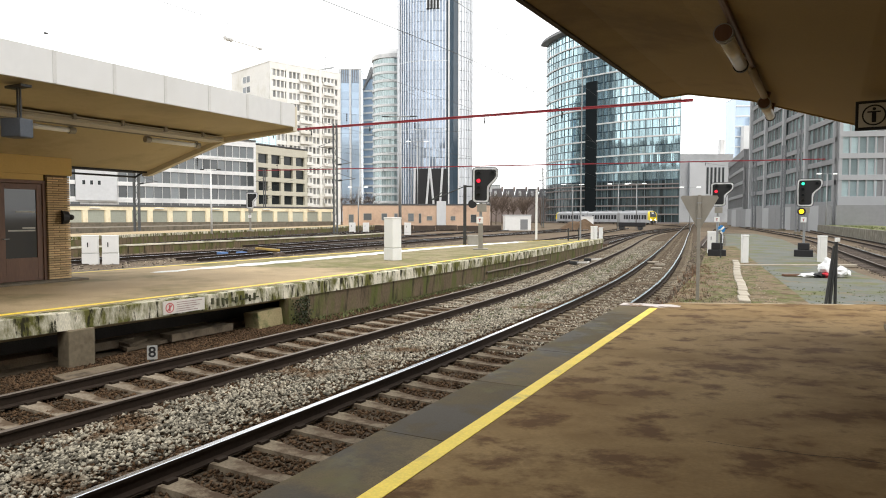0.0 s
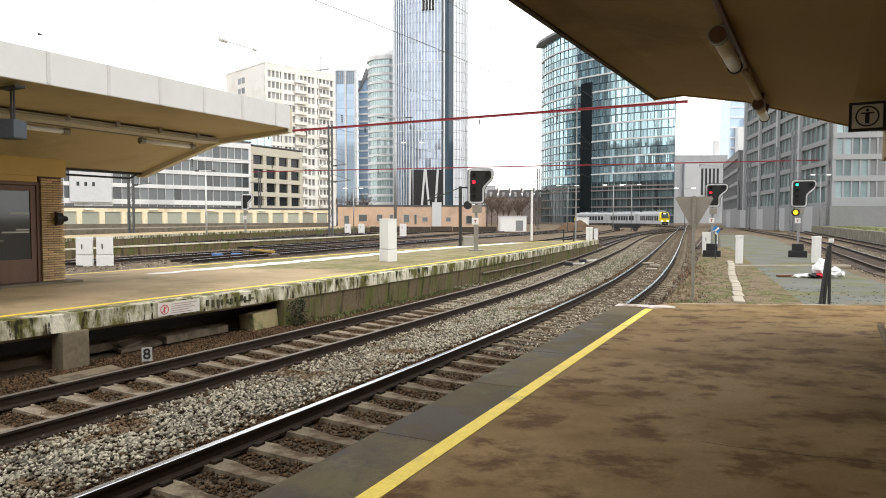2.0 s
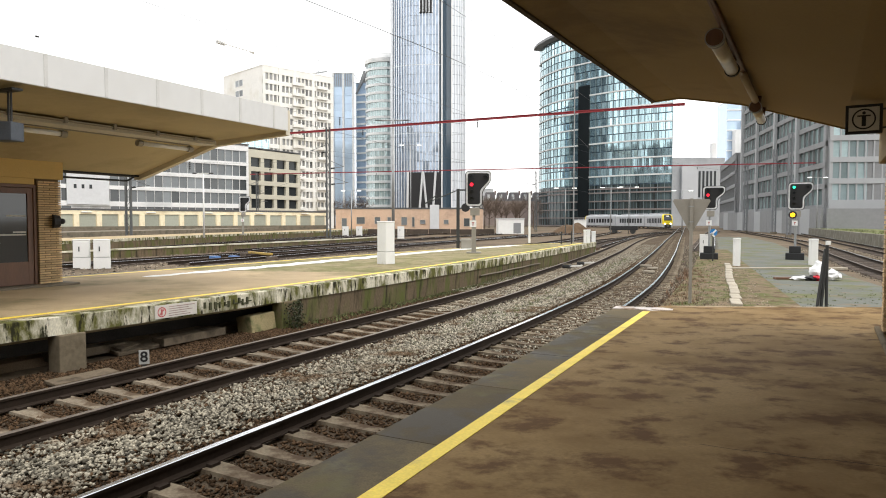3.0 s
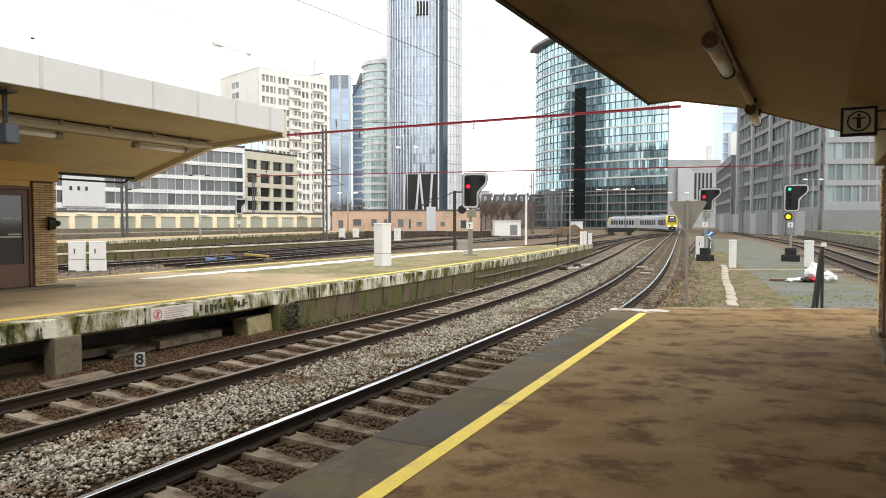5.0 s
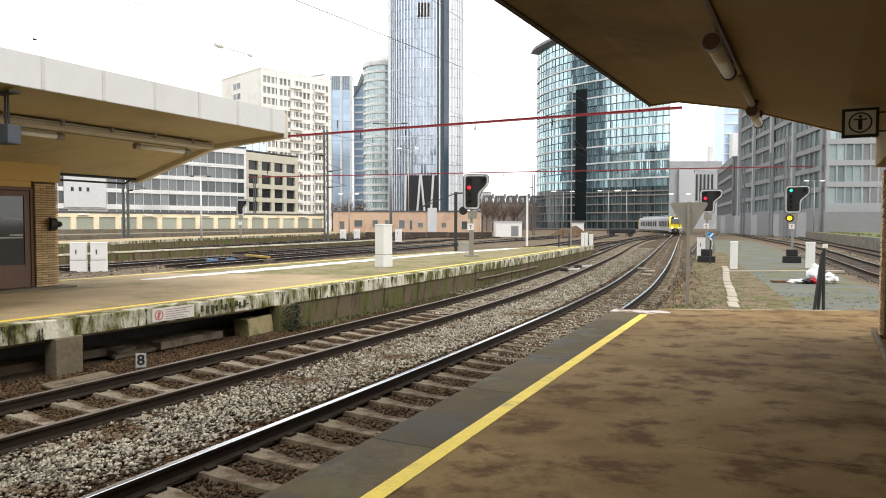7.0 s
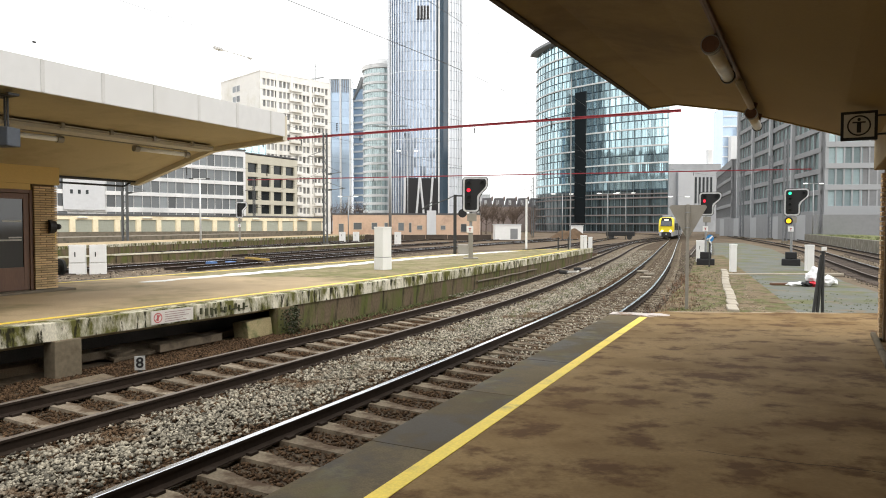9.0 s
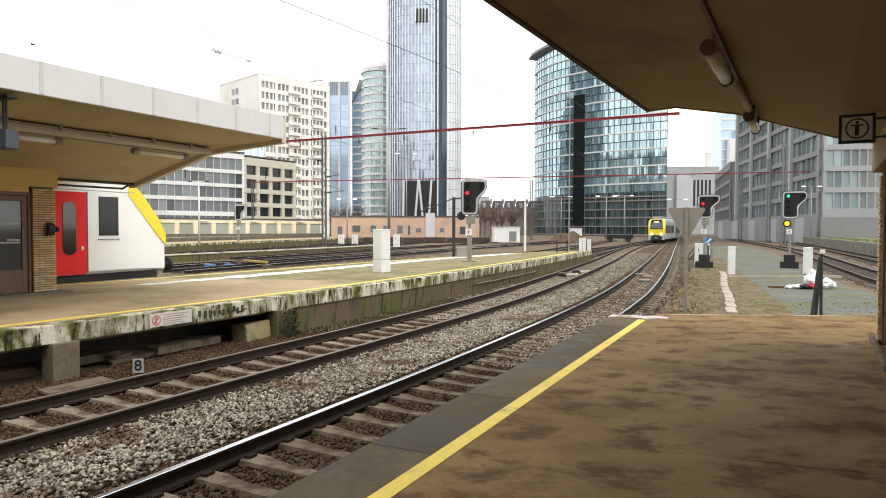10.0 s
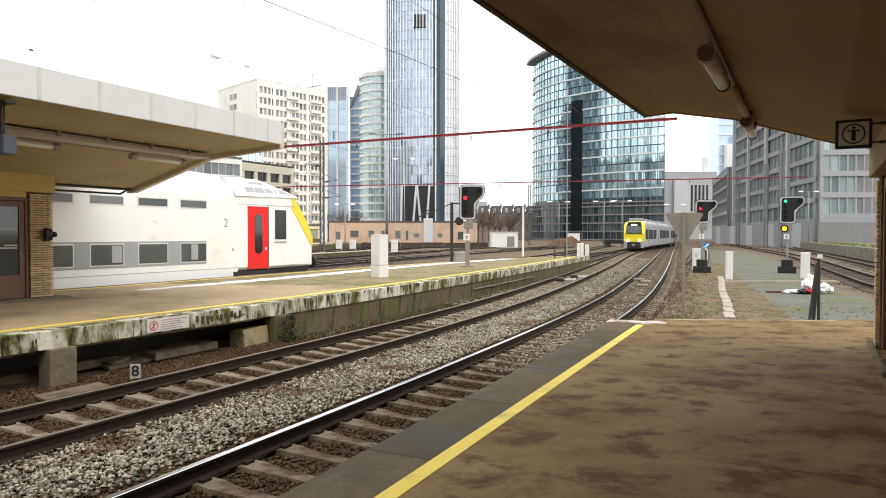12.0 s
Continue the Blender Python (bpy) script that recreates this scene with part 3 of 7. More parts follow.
# wall under the edge beyond the open undercroft, in panels
i0 = min(range(len(EDGE_LEFT)), key=lambda i: abs(EDGE_LEFT[i].y - 15.7))
for i in range(i0, len(EDGE_LEFT) - 1, 4):
    seg = EDGE_LEFT[i:i + 5]
    if len(seg) < 2:
        break
    bm = bmesh.new()
    sweep(bm, seg, [(-0.10, -0.4), (-0.04, LPZ - 0.30), (-0.3, LPZ - 0.30), (-0.3, -0.4)])
    tagged(part("platform_wall_panel", bm, WALLPANEL), "rust-stained concrete wall panel under the platform edge", "wall", kind="structure")
# back wall coloured near black: the undercroft's shade is in its colour
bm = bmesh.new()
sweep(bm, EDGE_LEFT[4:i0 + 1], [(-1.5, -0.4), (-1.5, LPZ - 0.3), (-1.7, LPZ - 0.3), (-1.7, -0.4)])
tagged(part("undercroft_wall", bm, mat("shade_dark_wall", (0.075, 0.066, 0.055), 0.95, var=0.4, scale=2)), "concrete wall deep under the platform, shade put into its dark colour", "wall", kind="structure")

FOOTING = mat("damp_footing", (0.25, 0.19, 0.125), 0.9, var=0.4, scale=2.5, spec=0.1, dirt=(0.12, 0.10, 0.07), dscale=2.0)
for j in range(0, i0 - 6, 7):
    bm = bmesh.new()
    top = (-0.09, -0.12, -0.07, -0.10)[(j // 7) % 4]
    sweep(bm, EDGE_LEFT[4 + j:4 + j + 8], [(-1.35, -0.4), (-1.35, top), (-0.95, top - 0.01), (-0.93, -0.4)])
    tagged(part("undercroft_footing", bm, FOOTING), "low damp concrete footing strip under the platform", "footing", kind="structure")


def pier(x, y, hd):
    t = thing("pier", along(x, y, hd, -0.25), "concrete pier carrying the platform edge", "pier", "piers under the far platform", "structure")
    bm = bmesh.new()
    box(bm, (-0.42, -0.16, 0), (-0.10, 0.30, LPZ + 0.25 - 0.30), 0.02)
    part("shaft", bm, mat("dark_pier", (0.165, 0.135, 0.092), 0.9, var=0.25, scale=1.5, fine=14, spec=0.1, dirt=(0.11, 0.088, 0.058), dscale=2.2), t)
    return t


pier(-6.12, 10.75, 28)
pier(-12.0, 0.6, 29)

# ======== buildings ========
BEIGE = mat("beige_render", (0.84, 0.82, 0.77), 0.85, var=0.08, scale=0.2, fine=2, dirt=(0.68, 0.65, 0.57), dscale=0.1, bump=0.05)
LIGHTGREY = mat("light_grey_cladding", (0.78, 0.78, 0.77), 0.7, var=0.08, scale=0.2, fine=2, dirt=(0.56, 0.57, 0.57), dscale=0.1, bump=0.05)
WARMGREY = mat("warm_beige_concrete", (0.56, 0.53, 0.43), 0.85, var=0.1, scale=0.3, fine=3, bump=0.05)
DEPOT_Y = mat("yellow_depot_render", (0.90, 0.80, 0.57), 0.85, var=0.08, scale=0.4, fine=3, dirt=(0.66, 0.54, 0.34), dscale=0.3, bump=0.05)
DEPOT_PANEL = mat("olive_shutter", (0.40, 0.415, 0.34), 0.7, var=0.12, scale=0.5, fine=4, per_object=0.15)
PINK = mat("salmon_render", (0.62, 0.44, 0.315), 0.85, var=0.08, scale=0.4, fine=3, dirt=(0.48, 0.33, 0.24), dscale=0.3, bump=0.05)
GREYSTONE = mat("grey_stone_cladding", (0.23, 0.235, 0.24), 0.7, var=0.1, scale=0.2, fine=2, bump=0.05)
DARKROOF = mat("dark_roof_felt", (0.10, 0.10, 0.10), 0.9, var=0.2, scale=0.5)
PALE = mat("pale_concrete", (0.62, 0.63, 0.64), 0.8, var=0.08, scale=0.2, fine=2)
WIN_GREY = glass_facade("grey_window_glass", (0.082, 0.090, 0.094), 0.10, 1.0, 0.6)
WIN_DARK = glass_facade("smoked_window_glass", (0.018, 0.021, 0.022), 0.12, 0.6, 0.35)
WIN_TEAL = glass_facade("teal_curtain_glass", (0.44, 0.61, 0.66), 0.04, 0.45, 1.0, metal=0.75)
WIN_BLUE = glass_facade("blue_curtain_glass", (0.36, 0.46, 0.58), 0.08, 0.2, 0.9, metal=0.3)
WIN_TOWER = glass_facade("pale_blue_tower_glass", (0.36, 0.43, 0.53), 0.05, 0.16, 1.0, metal=0.5)
WIN_TOWER_DARK = glass_facade("dark_blue_tower_glass", (0.09, 0.14, 0.19), 0.08, 0.3, 0.8)
MULLION = mat("aluminium_mullion", (0.72, 0.74, 0.76), 0.4, 0.5, var=0.06, scale=0.5)
WHITEBAND = mat("white_facade_band", (0.72, 0.73, 0.73), 0.5, var=0.06, scale=0.3)


def front(x0, y0, x1, y1):
    """A frame whose x runs from the left end of a facade to its right end; -y faces out. Returns it and the width."""
    a = math.atan2(y1 - y0, x1 - x0)
    return pose(x0, y0, -0.25, 0, 0, math.degrees(a)), math.hypot(x1 - x0, y1 - y0)


def pane_mesh(name, w, h, material, d=0.06, frame_material=None):
    bm = bmesh.new()
    box(bm, (0, 0, 0), (w, d, h))
    if frame_material:
        t = 0.07
        for lo, hi in (((-t, -0.05, -t), (0, d, h + t)), ((w, -0.05, -t), (w + t, d, h + t)), ((0, -0.05, h), (w, d, h + t)), ((0, -0.05, -t), (w, d, 0))):
            box(bm, lo, hi, mi=1)
    me = bpy.data.meshes.new(name)
    bm.to_mesh(me)
    bm.free()
    me.materials.append(material)
    if frame_material:
        me.materials.append(frame_material)
    return me


def block(name, m, w, depth, h, wall, label, roof=DARKROOF, setback=0.3):
    """A building's body: its core, set back behind the facade's own pieces, and a flat roof with a parapet."""
    b = thing(name, m, label, "building")
    bm = bmesh.new()
    box(bm, (0, setback, 0), (w, depth, h - 0.3))
    part("wall", bm, wall, b)
    bm = bmesh.new()
    box(bm, (-0.1, -0.05, h - 0.3), (w + 0.1, depth + 0.1, h))
    part("roof", bm, roof, b)
    return b


def bands_and_panes(b, w, rows, bays, wall, glass, margin=0.0, pier=0.35, depth=0.3, y0=0.0, z_top=None, skip=None):
    """Facade pieces in front of the core: spandrel bands between window rows (z0, z1), piers between bays, one pane a bay."""
    zs = [0.0] + [z for r in rows for z in r] + [z_top]
    for k in range(0, len(zs), 2):
        bm = bmesh.new()
        box(bm, (0, y0, zs[k]), (w, y0 + depth, zs[k + 1]), 0.03)
        part("spandrel", bm, wall, b)
    pitch = (w - 2 * margin) / bays
    for i in range(bays + 1):
        x = margin + i * pitch
        lo = x - pier / 2 if 0 < i < bays else (0 if i == 0 else w - margin - pier / 2)
        hi = x + pier / 2 if 0 < i < bays else (margin + pier / 2 if i == 0 else w)
        bm = bmesh.new()
        box(bm, (lo, y0 + 0.05, rows[0][0] - 0.2), (hi, y0 + depth - 0.02, rows[-1][1] + 0.2))
        part("pier", bm, wall, b)
    made = {}
    for z0, z1 in rows:
        key = round(z1 - z0, 2)
        if key not in made:
            made[key] = pane_mesh("pane", pitch - pier, z1 - z0, glass)
        for i in range(bays):
            if skip and skip(i, z0):
                continue
            share("pane", made[key], Matrix.Translation((margin + i * pitch + pier / 2, y0 + depth - 0.10, z0)), b)


# long yellow depot wall with shuttered bays
m, w = front(-92, 67.2, -24.2, 133)
depot = block("depot_building", m, w, 9, 4.35, DEPOT_Y, "long low yellow rendered depot with olive shutters")
pitch, n = 3.25, int(w / 3.25)
bm = bmesh.new()
box(bm, (0, 0, 3.45), (w, 0.3, 4.05), 0.02)
part("lintel_band", bm, DEPOT_Y, depot)
bm = bmesh.new()
box(bm, (0, 0, 0), (w, 0.3, 1.55), 0.02)
part("plinth", bm, CONCRETE, depot)
shutter = pane_mesh("shutter", 2.35, 1.9, DEPOT_PANEL, 0.06, DEPOT_Y)
pil = bmesh.new()
box(pil, (0, -0.06, 1.55), (0.75, 0.3, 3.45), 0.02)
pil_me = bpy.data.meshes.new("pilaster")
pil.to_mesh(pil_me)
pil.free()
pil_me.materials.append(DEPOT_Y)
for i in range(n):
    share("shutter", shutter, Matrix.Translation((i * pitch + 0.82, 0.16, 1.55)), depot)
    share("pilaster", pil_me, Matrix.Translation((i * pitch, 0, 0)), depot)
    if i % 3 == 0:
        bm = bmesh.new()
        box(bm, (i * pitch + 1.0, -0.25, 3.72), (i * pitch + 2.5, 0.0, 3.86), 0.03)
        part("strip_lamp", bm, WHITEPAINT, depot)

# salmon service building
m, w = front(-20.8, 124, 6.5, 122)
salmon = block("service_building", m, w, 8, 4.9, PINK, "low salmon-coloured rendered railway service building", setback=0.0)
for x, ww, z0, z1 in ((1.2, 0.9, 0.4, 2.9), (4.0, 1.5, 1.9, 3.1), (7.4, 1.0, 1.9, 3.1), (9.8, 0.6, 1.9, 3.1), (12.4, 1.0, 1.7, 3.1), (14.4, 0.4, 1.4, 3.1), (15.9, 0.9, 1.9, 2.6), (18.0, 1.0, 0.4, 2.9), (20.3, 0.8, 1.9, 2.6), (24.0, 1.0, 1.5, 2.9)):
    bm = bmesh.new()
    box(bm, (x, -0.02, z0), (x + ww, 0.1, z1))
    p = part("window", bm, WIN_GREY, salmon)
    bm = bmesh.new()
    for lo, hi in (((x - 0.09, -0.08, z0 - 0.09), (x, 0.02, z1 + 0.09)), ((x + ww, -0.08, z0 - 0.09), (x + ww + 0.09, 0.02, z1 + 0.09)), ((x, -0.08, z1), (x + ww, 0.02, z1 + 0.09)), ((x, -0.1, z0 - 0.09), (x + ww, 0.02, z0))):
        box(bm, lo, hi)
    part("window_frame", bm, mat("pale_window_frame", (0.50, 0.42, 0.34), 0.7), p)
bm = bmesh.new()
box(bm, (17.7, -0.3, 0), (19.4, 0.2, 5.4), 0.03)
part("pilaster", bm, PALE, salmon)

FOOTWALL = mat("dark_brown_wall", (0.085, 0.068, 0.055), 0.9, var=0.3, scale=0.8, spec=0.1)
m, w = front(-23, 120.6, 8.5, 118.4)
fw = thing("footing_wall", m, "dark brown retaining wall below the service building", "wall", kind="structure")
for k in range(8):
    bm = bmesh.new()
    box(bm, (k * w / 8, 0, 0), ((k + 1) * w / 8 - 0.06, 0.3, 0.95 + (k % 2) * 0.05), 0.03)
    part("panel", bm, FOOTWALL, fw)

# white office block with ribbon windows
m, w = front(-84.0, 116.3, -46.2, 155)
office = block("office_building", m, w, 14, 20.2, LIGHTGREY, "white office block with grey ribbon windows")
rows = [(3.2, 5.3), (6.3, 8.7), (9.5, 11.9), (12.7, 15.1), (15.9, 18.5)]
bands_and_panes(office, w, rows, 30, LIGHTGREY, WIN_GREY, 0.5, 0.07, 0.35, z_top=19.6, skip=lambda i, z: 9 <= i <= 12)
bm = bmesh.new()
box(bm, (15.6, -0.25, 5.6), (23.2, 0.1, 12.6), 0.04)
blank = part("blank_panel", bm, PALE, office, "blank pale stair tower wall")
for x in (16.8, 18.2, 19.6):
    bm = bmesh.new()
    box(bm, (x, -0.29, 8.7), (x + 0.5, -0.2, 9.5))
    part("slot_window", bm, WIN_DARK, blank)

# low beige building with framed windows
m, w = front(-47.0, 157, -38.0, 172.5)
lowb = block("beige_building", m, w, 12, 19.9, WARMGREY, "beige concrete building with deep-framed dark windows", setback=0.8)
rows = [(2.2 + 3.28 * k, 4.4 + 3.28 * k) for k in range(5)]
bands_and_panes(lowb, w, rows, 4, WARMGREY, WIN_DARK, 0.5, 1.1, 0.7, z_top=19.4)
bm = bmesh.new()
box(bm, (-0.5, 2.0, 19.8), (9.0, 10, 22.6), 0.05)
ph = part("penthouse", bm, WIN_TEAL, lowb, "glazed set-back top floor")
for k in range(5):
    bm = bmesh.new()
    box(bm, (-0.4 + k * 2.3, 1.9, 19.8), (-0.25 + k * 2.3, 2.05, 22.6))
    part("mullion", bm, MULLION, ph)

# tall beige slab block: long face and gable
m, w = front(-51.8, 188, -35.0, 205)
tall = block("apartment_block", m, w, 23, 46.3, BEIGE, "tall beige apartment block with rows of pale windows", BEIGE, 0.5)
rows = [(3.1 + 3.02 * k, 4.95 + 3.02 * k) for k in range(14)]
bands_and_panes(tall, w, rows, 17, BEIGE, glass_facade("curtained_window_glass", (0.15, 0.15, 0.147), 0.15, 1.0), 0.7, 0.36, 0.55, z_top=46.0)
for k in range(14):
    for x0, x1 in ((9.4, 13.4), (17.8, 21.6)):
        bm = bmesh.new()
        box(bm, (x0, -0.75, 2.55 + 3.02 * k), (x1, 0.0, 3.45 + 3.02 * k), 0.03)
        part("balcony", bm, BEIGE, tall)
for i in (3, 6, 10):
    bm = bmesh.new()
    box(bm, (0.8 + i * 1.6 - 0.45, -0.12, 0), (0.8 + i * 1.6 + 0.45, 0.1, 46), 0.04)
    part("rib", bm, BEIGE, tall)
gp = pane_mesh("gable_window", 1.9, 1.7, WIN_GREY, 0.06, WHITEBAND)
for k in range(9):
    for q in range(2):
        share("gable_window", gp, Matrix.Translation((-0.02, 15.6 - q * 2.3, 42.0 - k * 3.02)) @ pose(0, 0, 0, 0, 0, -90), tall)
bm = bmesh.new()
box(bm, (1, 23.1, 0), (14, 30, 41.0), 0.05)
part("rear_wing", bm, BEIGE, tall)
bm = bmesh.new()
cyl(bm, (w - 1.2, 6, 46), (w - 1.2, 6, 53), 0.12, n=6)
cyl(bm, (w - 4, 5, 47.5), (w + 1.2, 5, 49.0), 0.25, n=6)
part("roof_aerial", bm, STEEL, tall)

# narrow blue glass tower with white piers
m, w = front(-51.5, 300, -42.0, 300)
blue = block("blue_tower", m, w, 12, 68.5, WIN_BLUE, "narrow blue glass tower with white vertical piers", LIGHTGREY)
for k in range(17):
    for i in range(2):
        bm = bmesh.new()
        box(bm, (0.9 + i * 4.6, 0.1, 4 + k * 3.4), (4.6 + i * 4.6, 0.35, 7.25 + k * 3.4))
        part("pane", bm, WIN_BLUE, blue)
for x in (0.0, 4.6, 9.0):
    bm = bmesh.new()
    box(bm, (x - 0.1, -0.3, 0), (x + 0.75, 0.4, 68.5), 0.05)
    part("pier", bm, WHITEBAND, blue)
for x in np.arange(1.0, 9.0, 0.8):
    bm = bmesh.new()
    box(bm, (x, -0.1, 62.5), (x + 0.35, 0.3, 68.5))
    part("louvre", bm, GREYSTONE, blue)
m, w = front(-41.6, 305, -37.0, 303)
slim = block("grey_tower", m, w, 9, 65.0, WIN_BLUE, "slim grey-blue glass tower with a slanted top", GREYSTONE)
bm = bmesh.new()
slab(bm, [(0, 60), (0.6, 60), (4.9, 67), (4.9, 70), (4.2, 70)], 4, Matrix.Translation((0, -0.4, 0)))
part("crown", bm, GREYSTONE, slim)
for k in range(18):
    bm = bmesh.new()
    box(bm, (0, -0.15, 3 + k * 3.3), (w, 0.3, 3.8 + k * 3.3), 0.03)
    part("spandrel", bm, LIGHTGREY, slim)


def ring(bm, r0, r1, z0, z1, n=48, a0=0.0, a1=6.2832):
    """A closed ring wall between two radii."""
    full = a1 - a0 > 6.28
    k = n if full else n + 1
    q = [[bm.verts.new((r * math.cos(a0 + (a1 - a0) * i / n), r * math.sin(a0 + (a1 - a0) * i / n), z)) for r, z in ((r0, z0), (r1, z0), (r1, z1), (r0, z1))] for i in range(k)]
    for i in range(n):
        a, b = q[i], q[(i + 1) % k]
        for j in range(4):
            bm.faces.new((a[j], b[j], b[(j + 1) % 4], a[(j + 1) % 4]))


# round banded tower
rt = thing("round_tower", pose(-26.6, 292, -0.25), "round white-banded glass tower with a domed cap", "building")
bm = bmesh.new()
cyl(bm, (0, 0, 0), (0, 0, 70), 8.6, n=48)
part("core", bm, glass_facade("pale_grey_green_glass", (0.42, 0.53, 0.53), 0.08, 0.4, metal=0.35), rt)
for k in range(20):
    bm = bmesh.new()
    ring(bm, 8.5, 9.0, 1.35 + k * 3.42, 2.4 + k * 3.42)
    part("band", bm, WHITEBAND, rt)
for k in range(20):
    bm = bmesh.new()
    for i in range(48):
        a = i * 6.2832 / 48
        box(bm, (-0.05, -0.05, 2.4 + k * 3.42), (0.05, 0.05, 4.77 + k * 3.42), m=pose(8.68 * math.cos(a), 8.68 * math.sin(a), 0, 0, 0, math.degrees(a)))
    part("mullions", bm, MULLION, rt)
bm = bmesh.new()
ring(bm, 0.5, 9.3, 69.5, 71.2)
cyl(bm, (0, 0, 71.2), (0, 0, 73.8), 9.0, 6.5, 48)
part("cap", bm, LIGHTGREY, rt)

# tall glass tower: curved left face, dark reveal, pale right face
gt = thing("glass_tower", pose(0, 0, -0.25), "tall pale-blue glass tower with close vertical fins", "building")
face_l = spline([(-22.4, 266), (-20.6, 261.5), (-16.0, 258.2), (-9.5, 256.6), (-2.4, 256.4)], 0.62)
face_r = spline([(1.9, 257.2), (5.2, 259.0), (7.4, 263.0)], 0.62)
HT = 137.0
bm = bmesh.new()
prism(bm, [(p.x, p.y + 0.5) for p in face_l] + [(-0.3, 258.4), (1.4, 258.4)] + [(p.x, p.y + 0.5) for p in face_r] + [(7.6, 285), (-22.4, 285)], 0, HT)
part("core", bm, WIN_TOWER_DARK, gt)


def curtain(pts, z0, z1, floor, material, parent, name):
    """Glazing strips along a plan curve, a pane a bay and storey, joined."""
    bm = bmesh.new()
    z = z0
    while z < z1 - 0.1:
        zz = min(z + floor, z1)
        for a, b in zip(pts, pts[1:]):
            d = (b - a).normalized() * 0.05
            nrm = Vector((d.y, -d.x)) * random.uniform(-0.45, 0.45)
            q = [a + d + nrm, b - d - nrm]
            v = [bm.verts.new(p) for p in ((q[0].x, q[0].y, z + 0.06), (q[1].x, q[1].y, z + 0.06), (q[1].x, q[1].y + 0.02, zz - 0.06), (q[0].x, q[0].y + 0.02, zz - 0.06))]
            bm.faces.new(v)
        z = zz
    return tagged(part(name, bm, material, parent), kind="stuff")


curtain(face_l[::2], 3, HT, 3.7, WIN_TOWER, gt, "glazing")
# right face in whiter glass: the sky's reflection is put into its colour
curtain(face_r[::2], 3, HT, 3.7, glass_facade("sky_bright_tower_glass", (0.78, 0.81, 0.85), 0.25, 0.06, 0.6, metal=0.2), gt, "glazing")
for pts in (face_l, face_r):
    for p in pts[::2]:
        bm = bmesh.new()
        box(bm, (p.x - 0.13, p.y - 0.55, 3), (p.x + 0.13, p.y + 0.3, HT))
        part("fin", bm, MULLION, gt)
for x, wd in ((-2.3, 0.55), (1.5, 0.55)):
    bm = bmesh.new()
    box(bm, (x, 256.0, 0), (x + wd, 258.5, HT), 0.05)
    part("corner_pier", bm, WHITEBAND, gt)
for z in (118.0, 62.0, 36.0):
    bm = bmesh.new()
    sweep(bm, face_l, [(-0.1, z), (0.06, z), (0.06, z + 0.2), (-0.1, z + 0.2)])
    part("floor_line", bm, MULLION, gt)
# black box on the facade paints the shade of the entrance opening
bm = bmesh.new()
box(bm, (-15.2, 255.7, 7.0), (-2.5, 257.8, 21.0), 0.1)
hall = part("entrance_void", bm, BLACK, gt, "black box standing for the shaded entrance storey")
for x0, x1 in ((-10.9, -9.4), (-9.2, -7.4), (-4.4, -5.6), (-15.3, -15.0)):
    bm = bmesh.new()
    cyl(bm, (x0 if x0 > -10 else x1, 255.6, 21.2), (x1 if x0 > -10 else x0, 255.6, 3.0), 0.42, n=10)
    part("raking_column", bm, PALE, hall)
bm = bmesh.new()
box(bm, (-10.6, 255.9, 81.5), (-5.6, 257.0, 86.5), 0.05)
lv = part("plant_louvre", bm, BLACK, gt)
for k in range(5):
    bm = bmesh.new()
    box(bm, (-10.6 + k * 1.2, 255.6, 81.5), (-10.35 + k * 1.2, 256, 86.5))
    part("louvre_fin", bm, MULLION, lv)

# teal curved office tower with white sill bands
tt = thing("curved_office_tower", pose(0, 0, -0.25), "curved teal glass office tower with white sill bands", "building")
face = spline([(43.6, 316), (44.4, 307), (49.0, 294), (57.0, 283), (71.5, 268.5), (87.2, 257.5)], 1.35)
TH = 82.0
bm = bmesh.new()
prism(bm, [(p.x + 0.25, p.y + 0.45) for p in face] + [(87.0, 262), (84, 320), (60, 330)], 0, TH)
part("core", bm, WIN_TOWER_DARK, tt)
WIN_BASE = glass_facade("brownish_base_glass", (0.055, 0.075, 0.078), 0.10, 0.7, 0.5)
BASE_BAND = mat("brown_grey_band", (0.23, 0.20, 0.19), 0.7, var=0.1, scale=0.4)
for row in range(24):
    pts = face if row % 2 == 0 else [face[0]] + [a.lerp(b, 0.5) for a, b in zip(face, face[1:])] + [face[-1]]
    curtain(pts, row * 3.4 + 0.3, row * 3.4 + 3.4, 3.4, WIN_TEAL if row > 4 else WIN_BASE, tt, "glazing")
for k in range(12):
    bm = bmesh.new()
    sweep(bm, face, [(-0.2, k * 6.8), (0.55, k * 6.8), (0.55, k * 6.8 + 0.55), (-0.2, k * 6.8 + 0.55)])
    part("sill_band", bm, WHITEBAND if k > 2 else BASE_BAND, tt)
for z in (3.4, 10.2, 15.2):
    bm = bmesh.new()
    sweep(bm, face, [(-0.2, z), (0.45, z), (0.45, z + 0.5), (-0.2, z + 0.5)])
    part("sill_band", bm, BASE_BAND, tt)
cut = [p for p in face if 55.2 < p.x < 60.5]
bm = bmesh.new()
sweep(bm, cut, [(-0.1, 4), (0.75, 4), (0.75, 59), (-0.1, 59)])
part("dark_shaft", bm, WIN_DARK, tt, "dark glazed stair shaft")
for q in range(0, len(face), 2):
    bm = bmesh.new()
    p = face[q]
    box(bm, (p.x - 0.07, p.y - 0.35, 0), (p.x + 0.07, p.y + 0.1, TH))
    part("mullion", bm, mat("teal_grey_mullion", (0.17, 0.23, 0.25), 0.5, 0.2, var=0.1), tt)
bm = bmesh.new()
